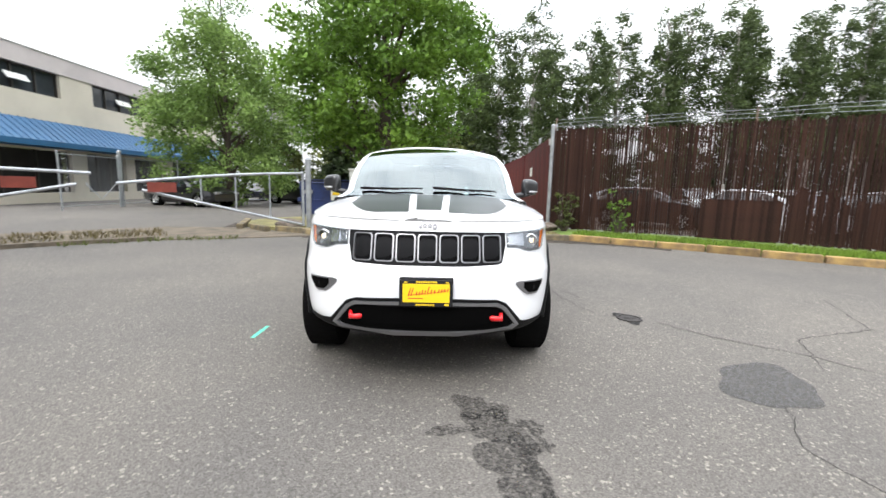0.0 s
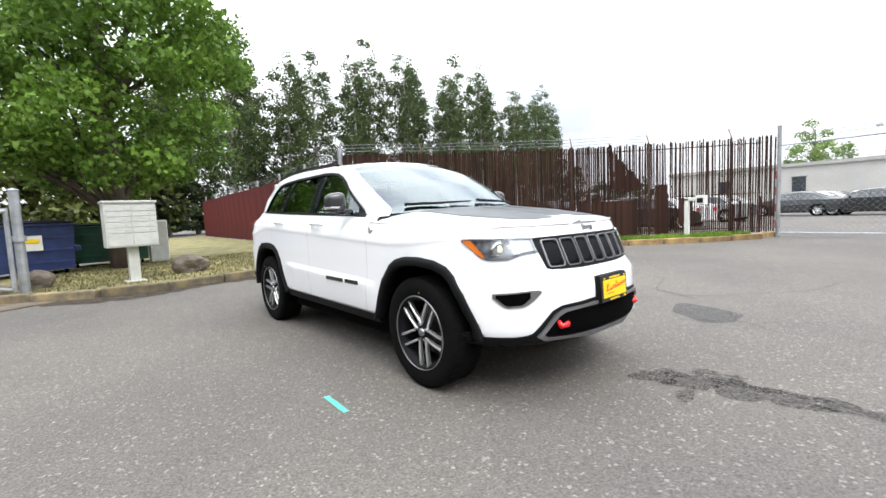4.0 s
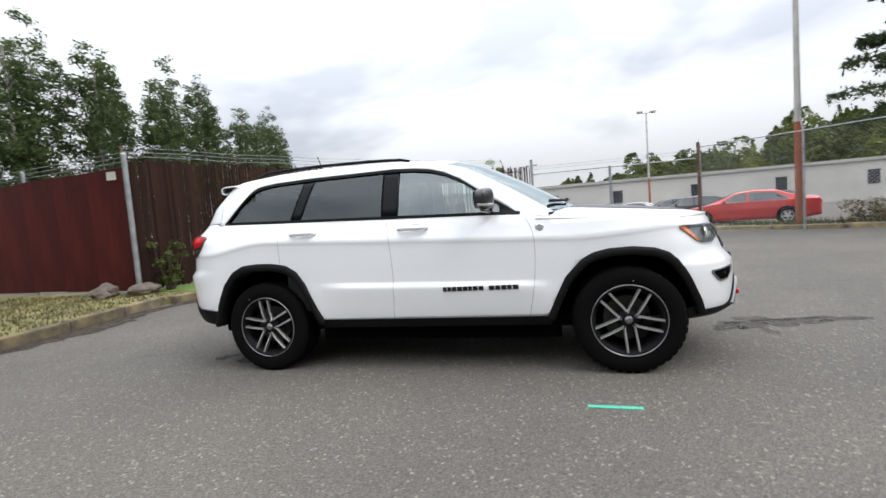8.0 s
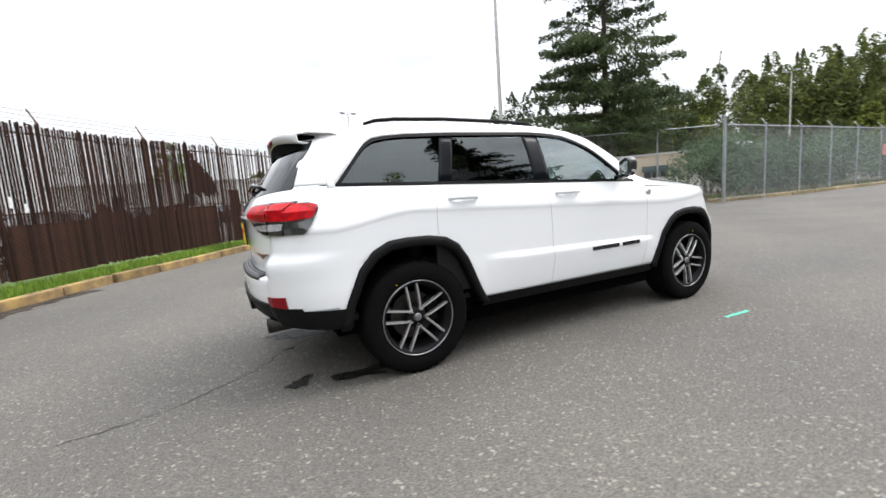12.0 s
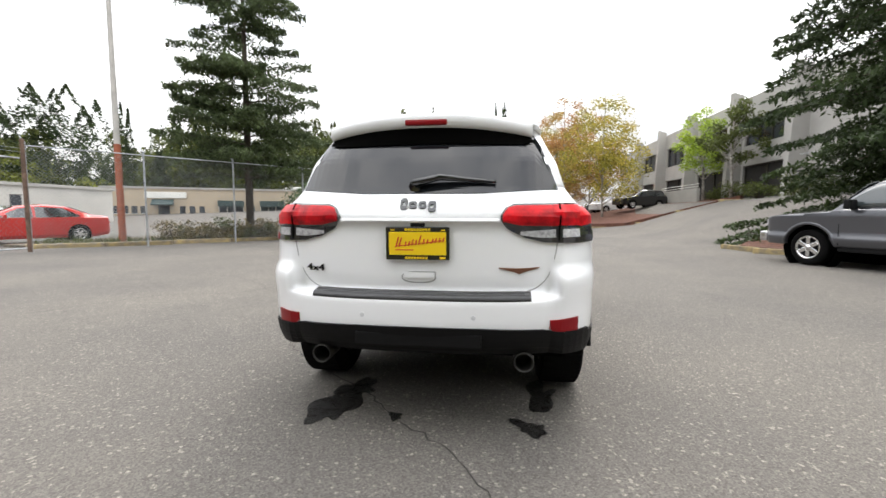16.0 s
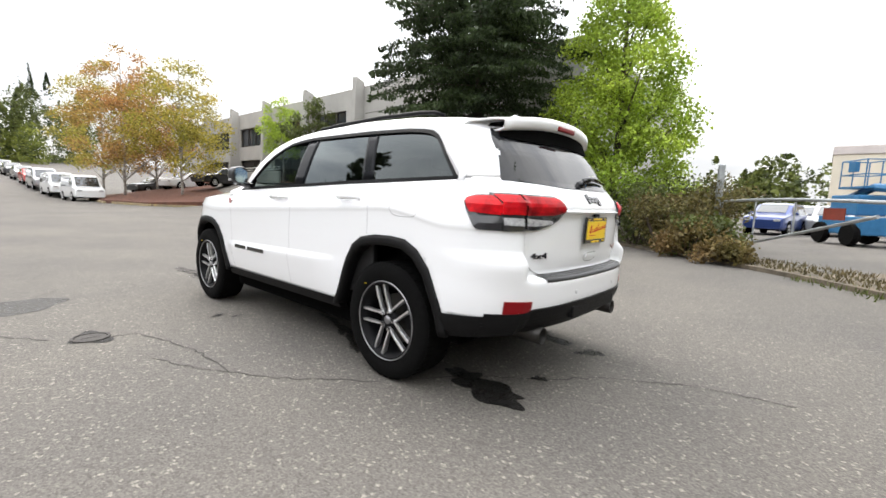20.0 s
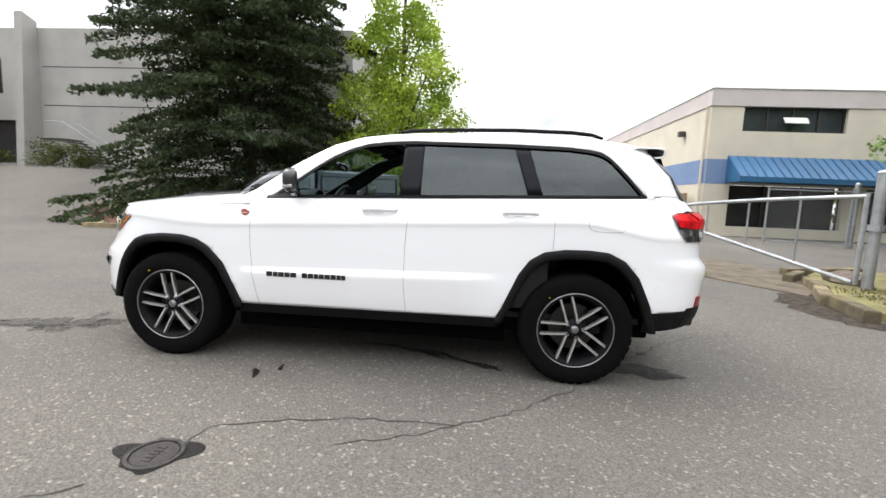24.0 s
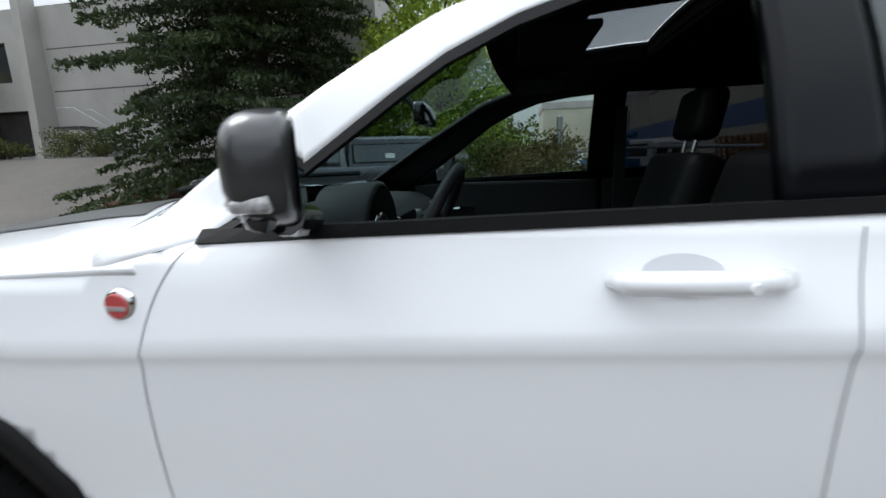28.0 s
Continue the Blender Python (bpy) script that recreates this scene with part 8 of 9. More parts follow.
for y in (11, 5, -2, -9, -17, -25, -33):
    w = part("window", box_bm(47.93, 48.0, y - 0.5, y + 0.5, 1.6, 2.9), M_DARKWIN, lb)
    part("frame", box_bm(47.9, 47.96, y - 0.56, y + 0.56, 2.9, 2.98), M_FRAME, w)
tb = thing("tan_building", "low tan shop building with dark windows below the forest", "building")
TM = Matrix.Translation((40.0, -67.0, 0)) @ Matrix.Rotation(radians(31), 4, 'Z')
tb.matrix_basis = TM
part("wall", box_bm(-11, 24, -12.0, 0, 0, 5.0), mat("tan_wall", (0.42, 0.35, 0.26), 0.85, var=0.1, scale=0.4), tb)
part("parapet", box_bm(-11.2, 24.2, -12.2, 0.2, 5.0, 5.3), M_CONCRETE, tb)
M_TEAL = mat("teal_trim", (0.03, 0.055, 0.055), 0.6, var=0.2, scale=2)
for x in (-0.5, 6.0):
    w = part("window", box_bm(x - 1.9, x + 1.9, 0.02, 0.08, 0.8, 2.2), M_DARKWIN, tb)
    part("awning", box_bm(x - 2.0, x + 2.0, 0.02, 0.9, 2.2, 3.2), M_TEAL, w)
    for k in range(4):
        part("mullion", box_bm(x - 1.9 + k * 1.25, x - 1.82 + k * 1.25, 0.06, 0.12, 0.8, 2.2), M_WHITEPAINT, w)
part("door", box_bm(2.3, 3.5, 0.02, 0.08, 0.1, 2.3), M_TEAL, tb)
for x in (10.4, 11.8, 13.2, 18.6, 19.8, 21.0, 22.4, 23.4):
    w = part("window", box_bm(x - 0.4, x + 0.4, 0.02, 0.08, 1.0, 2.2), M_DARKWIN, tb)
    part("sill", box_bm(x - 0.46, x + 0.46, 0.02, 0.14, 0.92, 1.0), M_WHITEPAINT, w)
part("entrance", box_bm(15.0, 16.6, 0.02, 0.08, 0.1, 2.3), M_DARKWIN, tb)
part("porch_roof", prism_bm([(0.02, 3.3), (1.5, 2.5), (1.5, 2.35), (0.02, 2.35)], 3.0, 'x', 14.4), M_TEAL, tb)
part("sign", box_bm(12.6, 18.4, 0.02, 0.2, 3.5, 4.5), M_WHITEPAINT, tb, "pale sign board")
part("rooftop_unit", box_bm(-7.5, -4.5, -5.0, -3.5, 5.0, 6.0, 0.05, 1), M_WHITEPAINT, tb, "white rooftop ventilation unit")
fw = thing("overpass", "grey concrete highway overpass behind the trees", "bridge")
part("deck", box_bm(-60, -2, 43, 47, 6.2, 7.4), M_CONCRETE, fw)
part("barrier", box_bm(-60, -2, 42.8, 43.0, 7.4, 10.0), M_CONCRETE, fw)
for k in range(20):
    part("barrier_post", box_bm(-60 + 3 * k, -59.7 + 3 * k, 42.6, 42.8, 6.6, 10.2), M_GALV, fw)
for x in (-50, -30, -10):
    part("pier", box_bm(x - 0.8, x + 0.8, 44, 46, 0, 6.2), M_CONCRETE, fw)


# ---- parked vehicles ----
def car_paint(name, c, metal=0.3):
    return mat(name, c, rough=0.3, metal=metal, coat=1.0)


M_CARGLASS = mat("car_window", (0.02, 0.026, 0.03), rough=0.05, spec=0.8, coat=1.0)


def vehicle(name, label, category, at, paint, L, W, roofline, belt_z, wheels, r=0.33, floor=0.22, windows=(), group="", tail_red=True, taper=0.80, nose=0.86):
    """A parked vehicle facing -y: lofted body, wheels with tyre and rim, side windows, lamps. roofline: (y, z) from nose to tail."""
    t = thing(name, label, category, group, at=at)
    h = W / 2
    rows = []
    ys = sorted(set([round(-L / 2 + L * i / 40, 3) for i in range(41)] + [p[0] for p in roofline]))
    for y in ys:
        e = min(1.0, (y + L / 2) / (0.16 * L), (L / 2 - y) / (0.10 * L))
        k = nose + (1 - nose) * math.sqrt(max(0.0, 1 - (1 - max(0, e)) ** 2))
        zt = lerp(y, roofline)
        zb = min(belt_z, zt - 0.03)
        top = taper if zt > belt_z + 0.12 else taper + (0.94 - taper) * (1 - max(0.0, (zt - belt_z) / 0.12))
        lo = floor + 0.10 * (1 - max(0, min(1, e)))
        rows.append([(s * x * k, y, z) for s, x, z in
                     [(1, 0.0, lo), (1, h * 0.92, lo), (1, h, lo + 0.12), (1, h, zb * 0.62 + lo * 0.38), (1, h * 0.975, zb), (1, h * (0.975 * 0.15 + top * 0.85), zt - 0.06 * (zt - zb) - 0.02), (1, h * (top - 0.10), zt), (1, 0, zt + 0.015),
                      (-1, h * (top - 0.10), zt), (-1, h * (0.975 * 0.15 + top * 0.85), zt - 0.06 * (zt - zb) - 0.02), (-1, h * 0.975, zb), (-1, h, zb * 0.62 + lo * 0.38), (-1, h, lo + 0.12), (-1, h * 0.92, lo)]])
    b = grid_bm(rows, close=True)
    for row in (0, len(rows) - 1):
        b.verts.ensure_lookup_table()
        f = b.faces.new([b.verts[row * 14 + i] for i in range(14)])
    clean(b)
    body_ = part("body", b, paint, t, smooth=False)
    m = body_.modifiers.new("edges", 'BEVEL')
    m.width, m.segments, m.limit_method, m.angle_limit = 0.03, 2, 'ANGLE', radians(25)
    for s in (1, -1):
        for y in wheels:
            # Black disc on the flank, painted as the shade of a wheel well.
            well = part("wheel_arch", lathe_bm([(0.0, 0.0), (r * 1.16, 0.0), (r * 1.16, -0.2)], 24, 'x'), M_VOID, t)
            well.matrix_basis = Matrix.Translation((s * (h + 0.004), y, r)) @ Matrix.Rotation(0 if s > 0 else math.pi, 4, 'Z')
            w = part("wheel", lathe_bm([(0.0, 0.035), (r * 0.2, 0.05), (r * 0.55, 0.03), (r * 0.63, 0.055), (r * 0.66, 0.04)], 24, 'x'), M_SILVER, t, "silver wheel")
            w.matrix_basis = Matrix.Translation((s * (h - 0.03), y, r)) @ Matrix.Rotation(0 if s > 0 else math.pi, 4, 'Z')
            part("tyre", lathe_bm([(r * 0.64, 0.045), (r * 0.8, 0.06), (r * 0.95, 0.045), (r, 0.0), (r, -0.18), (r * 0.9, -0.2)], 28, 'x'), M_RUBBER, w, smooth=True)
            for k in range(5):
                part("rim_gap", box_bm(0.040, 0.052, -r * 0.09, r * 0.09, r * 0.25, r * 0.55, 0.01), M_RIMDARK, w).rotation_euler = (2 * math.pi * k / 5, 0, 0)

        def sidep(y, z, off=0.0):
            e = min(1.0, (y + L / 2) / (0.16 * L), (L / 2 - y) / (0.10 * L))
            k = nose + (1 - nose) * math.sqrt(max(0.0, 1 - (1 - max(0, e)) ** 2))
            zt = lerp(y, roofline)
            if z <= belt_z:
                x = h
            else:
                f = min(1.0, (z - belt_z) / max(0.05, zt * 0.94 + 0.06 * belt_z - 0.02 - belt_z))
                x = h * (0.975 + (0.975 * 0.15 + taper * 0.85 - 0.975) * f)
            return Vector((s * (x * k + off), y, z))

        for lo, hi in windows:
            part("side_window", patch_bm(sidep, lo, hi, 10, 4, 0.006, 0.01), M_CARGLASS, t, "dark side window")
        part("head_lamp", box_bm(min(s * h * 0.52, s * h * 0.82), max(s * h * 0.52, s * h * 0.82), -L / 2 - 0.012, -L / 2 + 0.12, belt_z * 0.68, belt_z * 0.80, 0.02), M_CLEARLENS, t, "headlamp")
        part("tail_lamp", box_bm(min(s * h * 0.58, s * h * 0.86), max(s * h * 0.58, s * h * 0.86), L / 2 - 0.1, L / 2 + 0.015, belt_z * 0.74, belt_z * 0.92, 0.02), M_REDLENS, t, "red tail lamp")
        part("mirror", box_bm(s * h - 0.02 if s > 0 else s * h - 0.18, s * h + 0.18 if s > 0 else s * h + 0.02, lerp(0, [(0, -L * 0.14)]) - 0.05, -L * 0.14 + 0.06, belt_z + 0.0, belt_z + 0.15, 0.03), paint, t)
    return t


def screens(t, W, roofline, pairs, taper=0.8):
    """Front and rear screens laid on sloping stretches of the roofline."""
    for (ya, yb) in pairs:
        za, zb = lerp(ya, roofline), lerp(yb, roofline)
        n = Vector((0, -(zb - za), yb - ya)).normalized() * 0.022
        if n.z < 0:
            n = -n
        wa = W / 2 * (taper - 0.12)
        rows = [[(x, ya + n.y, za + n.z + 0.006) for x in (-wa, 0, wa)], [(x * 0.96, yb + n.y, zb + n.z + 0.006) for x in (-wa, 0, wa)]]
        thicken(part("screen", grid_bm(rows), M_CARGLASS, t, "glass screen"), 0.012, 0)


def sedan(at, paint, label, group="cars in the yard", L=4.7, W=1.82):
    rl = [(-L / 2, 0.66), (-L / 2 + 0.12, 0.76), (-L * 0.24, 0.98), (-L * 0.05, 1.40), (L * 0.08, 1.46), (L * 0.22, 1.40), (L * 0.38, 1.08), (L / 2 - 0.05, 1.02), (L / 2, 0.85)]
    wd = [([(-L * 0.17, 0.97), (L * 0.02, 0.97)], [(-L * 0.17, 1.0), (-L * 0.06, 1.30), (L * 0.02, 1.37)]), ([(L * 0.035, 0.97), (L * 0.30, 0.99)], [(L * 0.035, 1.37), (L * 0.20, 1.33), (L * 0.30, 1.04)])]
    t = vehicle("parked_car", label, "car", at, paint, L, W, rl, 0.95, (-L * 0.30, L * 0.29), 0.33, 0.2, wd, group)
    screens(t, W, rl, ((-L * 0.22, -L * 0.06), (L * 0.24, L * 0.37)))
    return t


def suv(at, paint, label, group="cars in the yard", L=4.8, W=1.9, H=1.72, name="parked_car", cat="car"):
    rl = [(-L / 2, 0.8), (-L / 2 + 0.1, 0.95), (-L * 0.24, 1.12), (-L * 0.08, H - 0.08), (L * 0.05, H), (L * 0.38, H - 0.05), (L / 2 - 0.08, 1.15), (L / 2, 0.9)]
    wd = [([(-L * 0.16, 1.1), (L * 0.02, 1.1)], [(-L * 0.16, 1.14), (-L * 0.08, H - 0.2), (L * 0.02, H - 0.14)]), ([(L * 0.035, 1.1), (L * 0.20, 1.1)], [(L * 0.035, H - 0.14), (L * 0.20, H - 0.14)]), ([(L * 0.215, 1.1), (L * 0.40, 1.12)], [(L * 0.215, H - 0.14), (L * 0.34, H - 0.18), (L * 0.40, 1.2)])]
    t = vehicle(name, label, cat, at, paint, L, W, rl, 1.08, (-L * 0.30, L * 0.29), 0.37, 0.25, wd, group)
    screens(t, W, rl, ((-L * 0.22, -L * 0.09), (L * 0.40, L * 0.47)))
    return t


def van(at, paint, label, group="vans in the yard", L=5.6, W=2.0, H=2.1):
    rl = [(-L / 2, 0.85), (-L / 2 + 0.1, 1.0), (-L * 0.36, 1.15), (-L * 0.24, H - 0.12), (-L * 0.15, H), (L * 0.46, H - 0.03), (L / 2, H - 0.25)]
    wd = [([(-L * 0.31, 1.18), (-L * 0.12, 1.18)], [(-L * 0.31, 1.22), (-L * 0.24, H - 0.34), (-L * 0.12, H - 0.26)]), ([(-L * 0.10, 1.2), (L * 0.42, 1.2)], [(-L * 0.10, H - 0.26), (L * 0.42, H - 0.26)])]
    t = vehicle("parked_van", label, "van", at, paint, L, W, rl, 1.15, (-L * 0.33, L * 0.27), 0.36, 0.25, wd, group, taper=0.86, nose=0.92)
    screens(t, W, rl, ((-L * 0.355, -L * 0.25),), 0.86)
    for s in (-1, 1):
        part("rear_window", box_bm(s * 0.42 - 0.32, s * 0.42 + 0.32, L / 2 - 0.06, L / 2 + 0.012, 1.2, H - 0.38, 0.03), M_CARGLASS, t, "rear door window")
    part("bumper", box_bm(-W * 0.46, W * 0.46, L / 2, L / 2 + 0.12, 0.42, 0.62, 0.03), M_BLACKTRIM, t)
    return t


def on(x, y, deg, dz=0.0):
    return Matrix.Translation((x, y, ground_z(x, y) + dz)) @ Matrix.Rotation(radians(deg), 4, 'Z')


BLACK, GREY, SILV, WHT, BLUE, RED = car_paint("black_paint", (0.012, 0.012, 0.014)), car_paint("graphite_paint", (0.05, 0.052, 0.056), 0.6), car_paint("silver_paint", (0.36, 0.37, 0.38), 0.7), car_paint("white_van_paint", (0.72, 0.73, 0.74), 0.0), car_paint("blue_paint", (0.03, 0.06, 0.22), 0.3), car_paint("red_paint", (0.55, 0.025, 0.02), 0.2)

# red coupe and the rows in the yard
sedan(on(17.5, -9.5, 156), RED, "bright red low coupe parked in the yard", L=5.0, W=1.95)
row = [(20.8, -8.4, BLACK, 's'), (30.5, -1.2, BLACK, 's'), (31.5, -5.4, BLACK, 's'), (27.6, -9.0, GREY, 's'), (23.2, -12.5, BLACK, 's'), (37.0, -1.2, GREY, 's'), (38.0, -4.6, SILV, 's'), (36.5, -8.2, SILV, 's'), (33.0, -11.4, SILV, 's'), (31.0, 2.2, GREY, 's'), (37.5, 2.0, SILV, 's'), (42.5, -3.2, WHT, 's'), (42.8, -6.4, SILV, 's'), (43.0, -10, WHT, 's'), (42.0, 0.2, WHT, 's'), (41.5, 3.4, SILV, 's'), (38.0, -12.5, BLACK, 's'), (24.5, 5.0, SILV, 's'), (19.5, 5.5, WHT, 's'), (16.5, 8.0, BLACK, 's'), (20.5, 9.0, SILV, 's'), (13.5, 11.5, WHT, 's'), (25, 9.5, GREY, 's'), (12.0, 15, SILV, 's')]
for k, (x, y, p, kd) in enumerate(row):
    col = {id(BLACK): "black", id(GREY): "dark grey", id(SILV): "silver", id(WHT): "white"}[id(p)]
    (suv if kd == 'v' else sedan)(on(x, y, 80 + (k * 37) % 14 - 90 + 170), p, col + " parked car in the fenced yard")
for k, (x, y, p) in enumerate([(8.2, 11.0, BLACK), (11.0, 9.4, WHT), (13.6, 7.2, GREY), (16.0, 5.0, BLACK), (9.4, 15.4, SILV)]):
    sedan(on(x, y, 38 + 3 * k), p, ("black", "white", "dark grey", "black", "silver")[k] + " car parked behind the rusty fence", "cars behind the fence")
# cars in the back lot
for k, (x, y, p, dg) in enumerate([(-8.2, 22.0, BLACK, 64), (-7.4, 26.0, BLUE, 60), (-6.6, 30.0, SILV, 60), (-10.6, 26.5, GREY, 62), (-5.2, 33.0, RED, 62), (-12.5, 17.5, BLACK, 70), (-13.5, 25.0, GREY, 64)]):
    sedan(on(x, y, dg), p, ("black", "blue", "silver", "dark grey", "red", "black", "dark grey")[k] + " parked car in the back parking lot", "cars in the back lot")
# street: vans and cars along the kerb uphill, cars before the grey building
van(on(-4.2, -42.5, 182), WHT, "white passenger van parked on the sloping street", "vehicles on the street")
van(on(-3.6, -49.5, 182), WHT, "white passenger van parked on the sloping street", "vehicles on the street")
for k, (x, y, p) in enumerate([(-3.2, -56.5, GREY), (-3.0, -63, RED), (-2.8, -70, SILV), (-2.4, -78, BLACK), (-2.0, -86, WHT), (2.6, -64, SILV), (2.2, -73, WHT), (1.6, -84, WHT)]):
    (van if k in (0,) else suv)(on(x, y, 182), p if k else SILV, ("silver", "red", "silver", "black", "white", "silver", "white", "white")[k] + " vehicle parked on the sloping street", "vehicles on the street")
suv(on(-13.6, -38.6, 110), BLACK, "black car parked before the grey building", "cars by the office")
suv(on(-12.4, -43.4, 110), WHT, "white car parked before the grey building", "cars by the office")
suv(on(-11.0, -48.4, 110), BLACK, "black car parked before the grey building", "cars by the office")
# yard behind the pipe gate
van(on(-24.5, 6.75, -72), WHT, "white work van parked in the equipment yard")
van(on(-31.5, 9.4, -85), WHT, "white work van parked in the equipment yard")
suv(on(-30.5, 4.0, 80), SILV, "silver car parked in the equipment yard", "cars in the equipment yard")
suv(on(-27.5, 1.5, 80), BLUE, "blue car parked in the equipment yard", "cars in the equipment yard")
suv(on(-34.0, 2.5, 80), WHT, "white car parked in the equipment yard", "cars in the equipment yard")
# blue scissor lift
M_LIFT = mat("blue_lift_paint", (0.03, 0.16, 0.34), rough=0.45, var=0.2, scale=4)
lf = thing("boom_lift", "blue industrial boom lift with a work platform", "machine", at=on(-21.2, 4.6, 30))
part("chassis", box_bm(-1.2, 1.2, -0.8, 0.8, 0.45, 1.15, 0.06), M_LIFT, lf)
part("turret", box_bm(-0.9, 0.7, -0.6, 0.6, 1.2, 2.0, 0.06), M_LIFT, lf)
part("boom", tube_bm([(-0.8, 0, 1.9), (0.5, 0, 2.3), (1.6, 0, 2.2)], 0.16, 8), M_LIFT, lf)
cg = part("platform", box_bm(-0.7, 0.7, -0.5, 0.5, 2.25, 2.33), M_LIFT, lf)
for x in (-0.68, 0.0, 0.68):
    for y in (-0.48, 0.48):
        part("upright", tube_bm([(x, y, 2.3), (x, y, 3.35)], 0.025, 6), M_LIFT, cg)
for z in (2.8, 3.35):
    part("rail", tube_bm([(-0.68, -0.48, z), (0.68, -0.48, z), (0.68, 0.48, z), (-0.68, 0.48, z), (-0.68, -0.48, z)], 0.025, 6), M_LIFT, cg)
part("control_box", box_bm(-0.2, 0.2, -0.55, -0.4, 2.9, 3.3, 0.02), M_LIFT, cg)
for sx in (-0.85, 0.85):
    for sy in (-0.85, 0.85):
        part("wheel", lathe_bm([(0.0, 0.1), (0.2, 0.12), (0.24, 0.14), (0.42, 0.12), (0.45, 0.0), (0.42, -0.12), (0.0, -0.12)], 20, 'y'), M_RUBBER, lf).location = (sx, sy, 0.45)
# pallets leaning on the cream building
M_PALLET = mat("weathered_pallet_wood", (0.36, 0.22, 0.12), rough=0.9, var=0.4, scale=5, objvar=0.3)
for k in range(4):
    pl = thing("wooden_pallet", "weathered wooden pallet leaning on the wall", "pallet", "leaning pallets", at=Matrix.Translation((-21.0 - 1.0 * k, 11.35 - 0.10 * k, 0.02)) @ Matrix.Rotation(radians(90), 4, 'X') @ Matrix.Rotation(radians(8), 4, 'X'))
    for j in range(9):
        part("slat", box_bm(-0.6, 0.6, 0.02 + 0.24 * j, 0.14 + 0.24 * j, 0.0, 0.02), M_PALLET, pl)
    for x in (-0.55, 0.0, 0.55):
        part("stringer", box_bm(x - 0.025, x + 0.025, 0.0, 2.1, -0.1, -0.002), M_PALLET, pl)

cr = thing("board_stack", "stack of brown boards leaning on the cream wall", "boards", at=Matrix.Translation((-22.4, 11.62, 0.02)))
for k in range(7):
    part("board", box_bm(-2.2 + 0.62 * k, -1.62 + 0.62 * k, -0.04, 0.04, 0.0, 2.0 + 0.12 * math.sin(k * 2.3), 0.01), M_PALLET, cr)

# grey pickup with a camper shell
M_TRUCK = car_paint("dark_grey_pickup_paint", (0.075, 0.077, 0.088), 0.5)
M_TRUCKGLASS = mat("tinted_truck_glass", (0.045, 0.055, 0.058), rough=0.05, spec=0.9, coat=1.0)
TL, TW = 5.95, 2.03
T_WHEELS, T_R = (-1.93, 1.80), 0.405
truck = thing("pickup_truck", "dark grey pickup truck with a matching camper shell", "pickup truck", at=Matrix.Translation((-8.95, -4.75, 0.0)) @ Matrix.Rotation(radians(21), 4, 'Z'))
T_SIDE = [(0.44, 0.93), (0.50, 0.965), (0.56, 0.985), (0.60, 1.0), (0.66, 1.0), (0.69, 0.972), (0.95, 0.982), (1.10, 0.995), (1.17, 0.985), (1.27, 0.955)]
T_TOP = [(-2.975, 1.02), (-2.90, 1.09), (-2.5, 1.135), (-1.6, 1.20), (-1.3, 1.25), (2.975, 1.27)]


def truck_x(y, z):
    e = min(1.0, (y + TL / 2) / 0.85, (TL / 2 - y) / 0.25)
    k = 0.86 + 0.14 * math.sqrt(max(0.0, 1 - (1 - max(0.0, e)) ** 2))
    return TW / 2 * lerp(z, T_SIDE) * k


def truck_lo(y):
    for wy in T_WHEELS:
        if abs(y - wy) < 0.53:
            return max(0.44, T_R + math.sqrt(0.53 ** 2 - (y - wy) ** 2) * 0.97)
    return 0.46 if y < 2.4 else 0.56


def cab_x(y, z):
    f = max(0.0, (z - 1.24) / 0.66)
    return TW / 2 * (0.955 - 0.135 * f - 0.03 * f * f)


def shell_x(y, z):
    return TW / 2 * (0.96 - 0.10 * max(0.0, (z - 1.27) / 0.68))


CAB_TOP = [(-1.62, 1.20), (-1.50, 1.28), (-0.98, 1.72), (-0.78, 1.83), (-0.5, 1.885), (0.0, 1.90), (0.40, 1.865), (0.46, 1.84)]
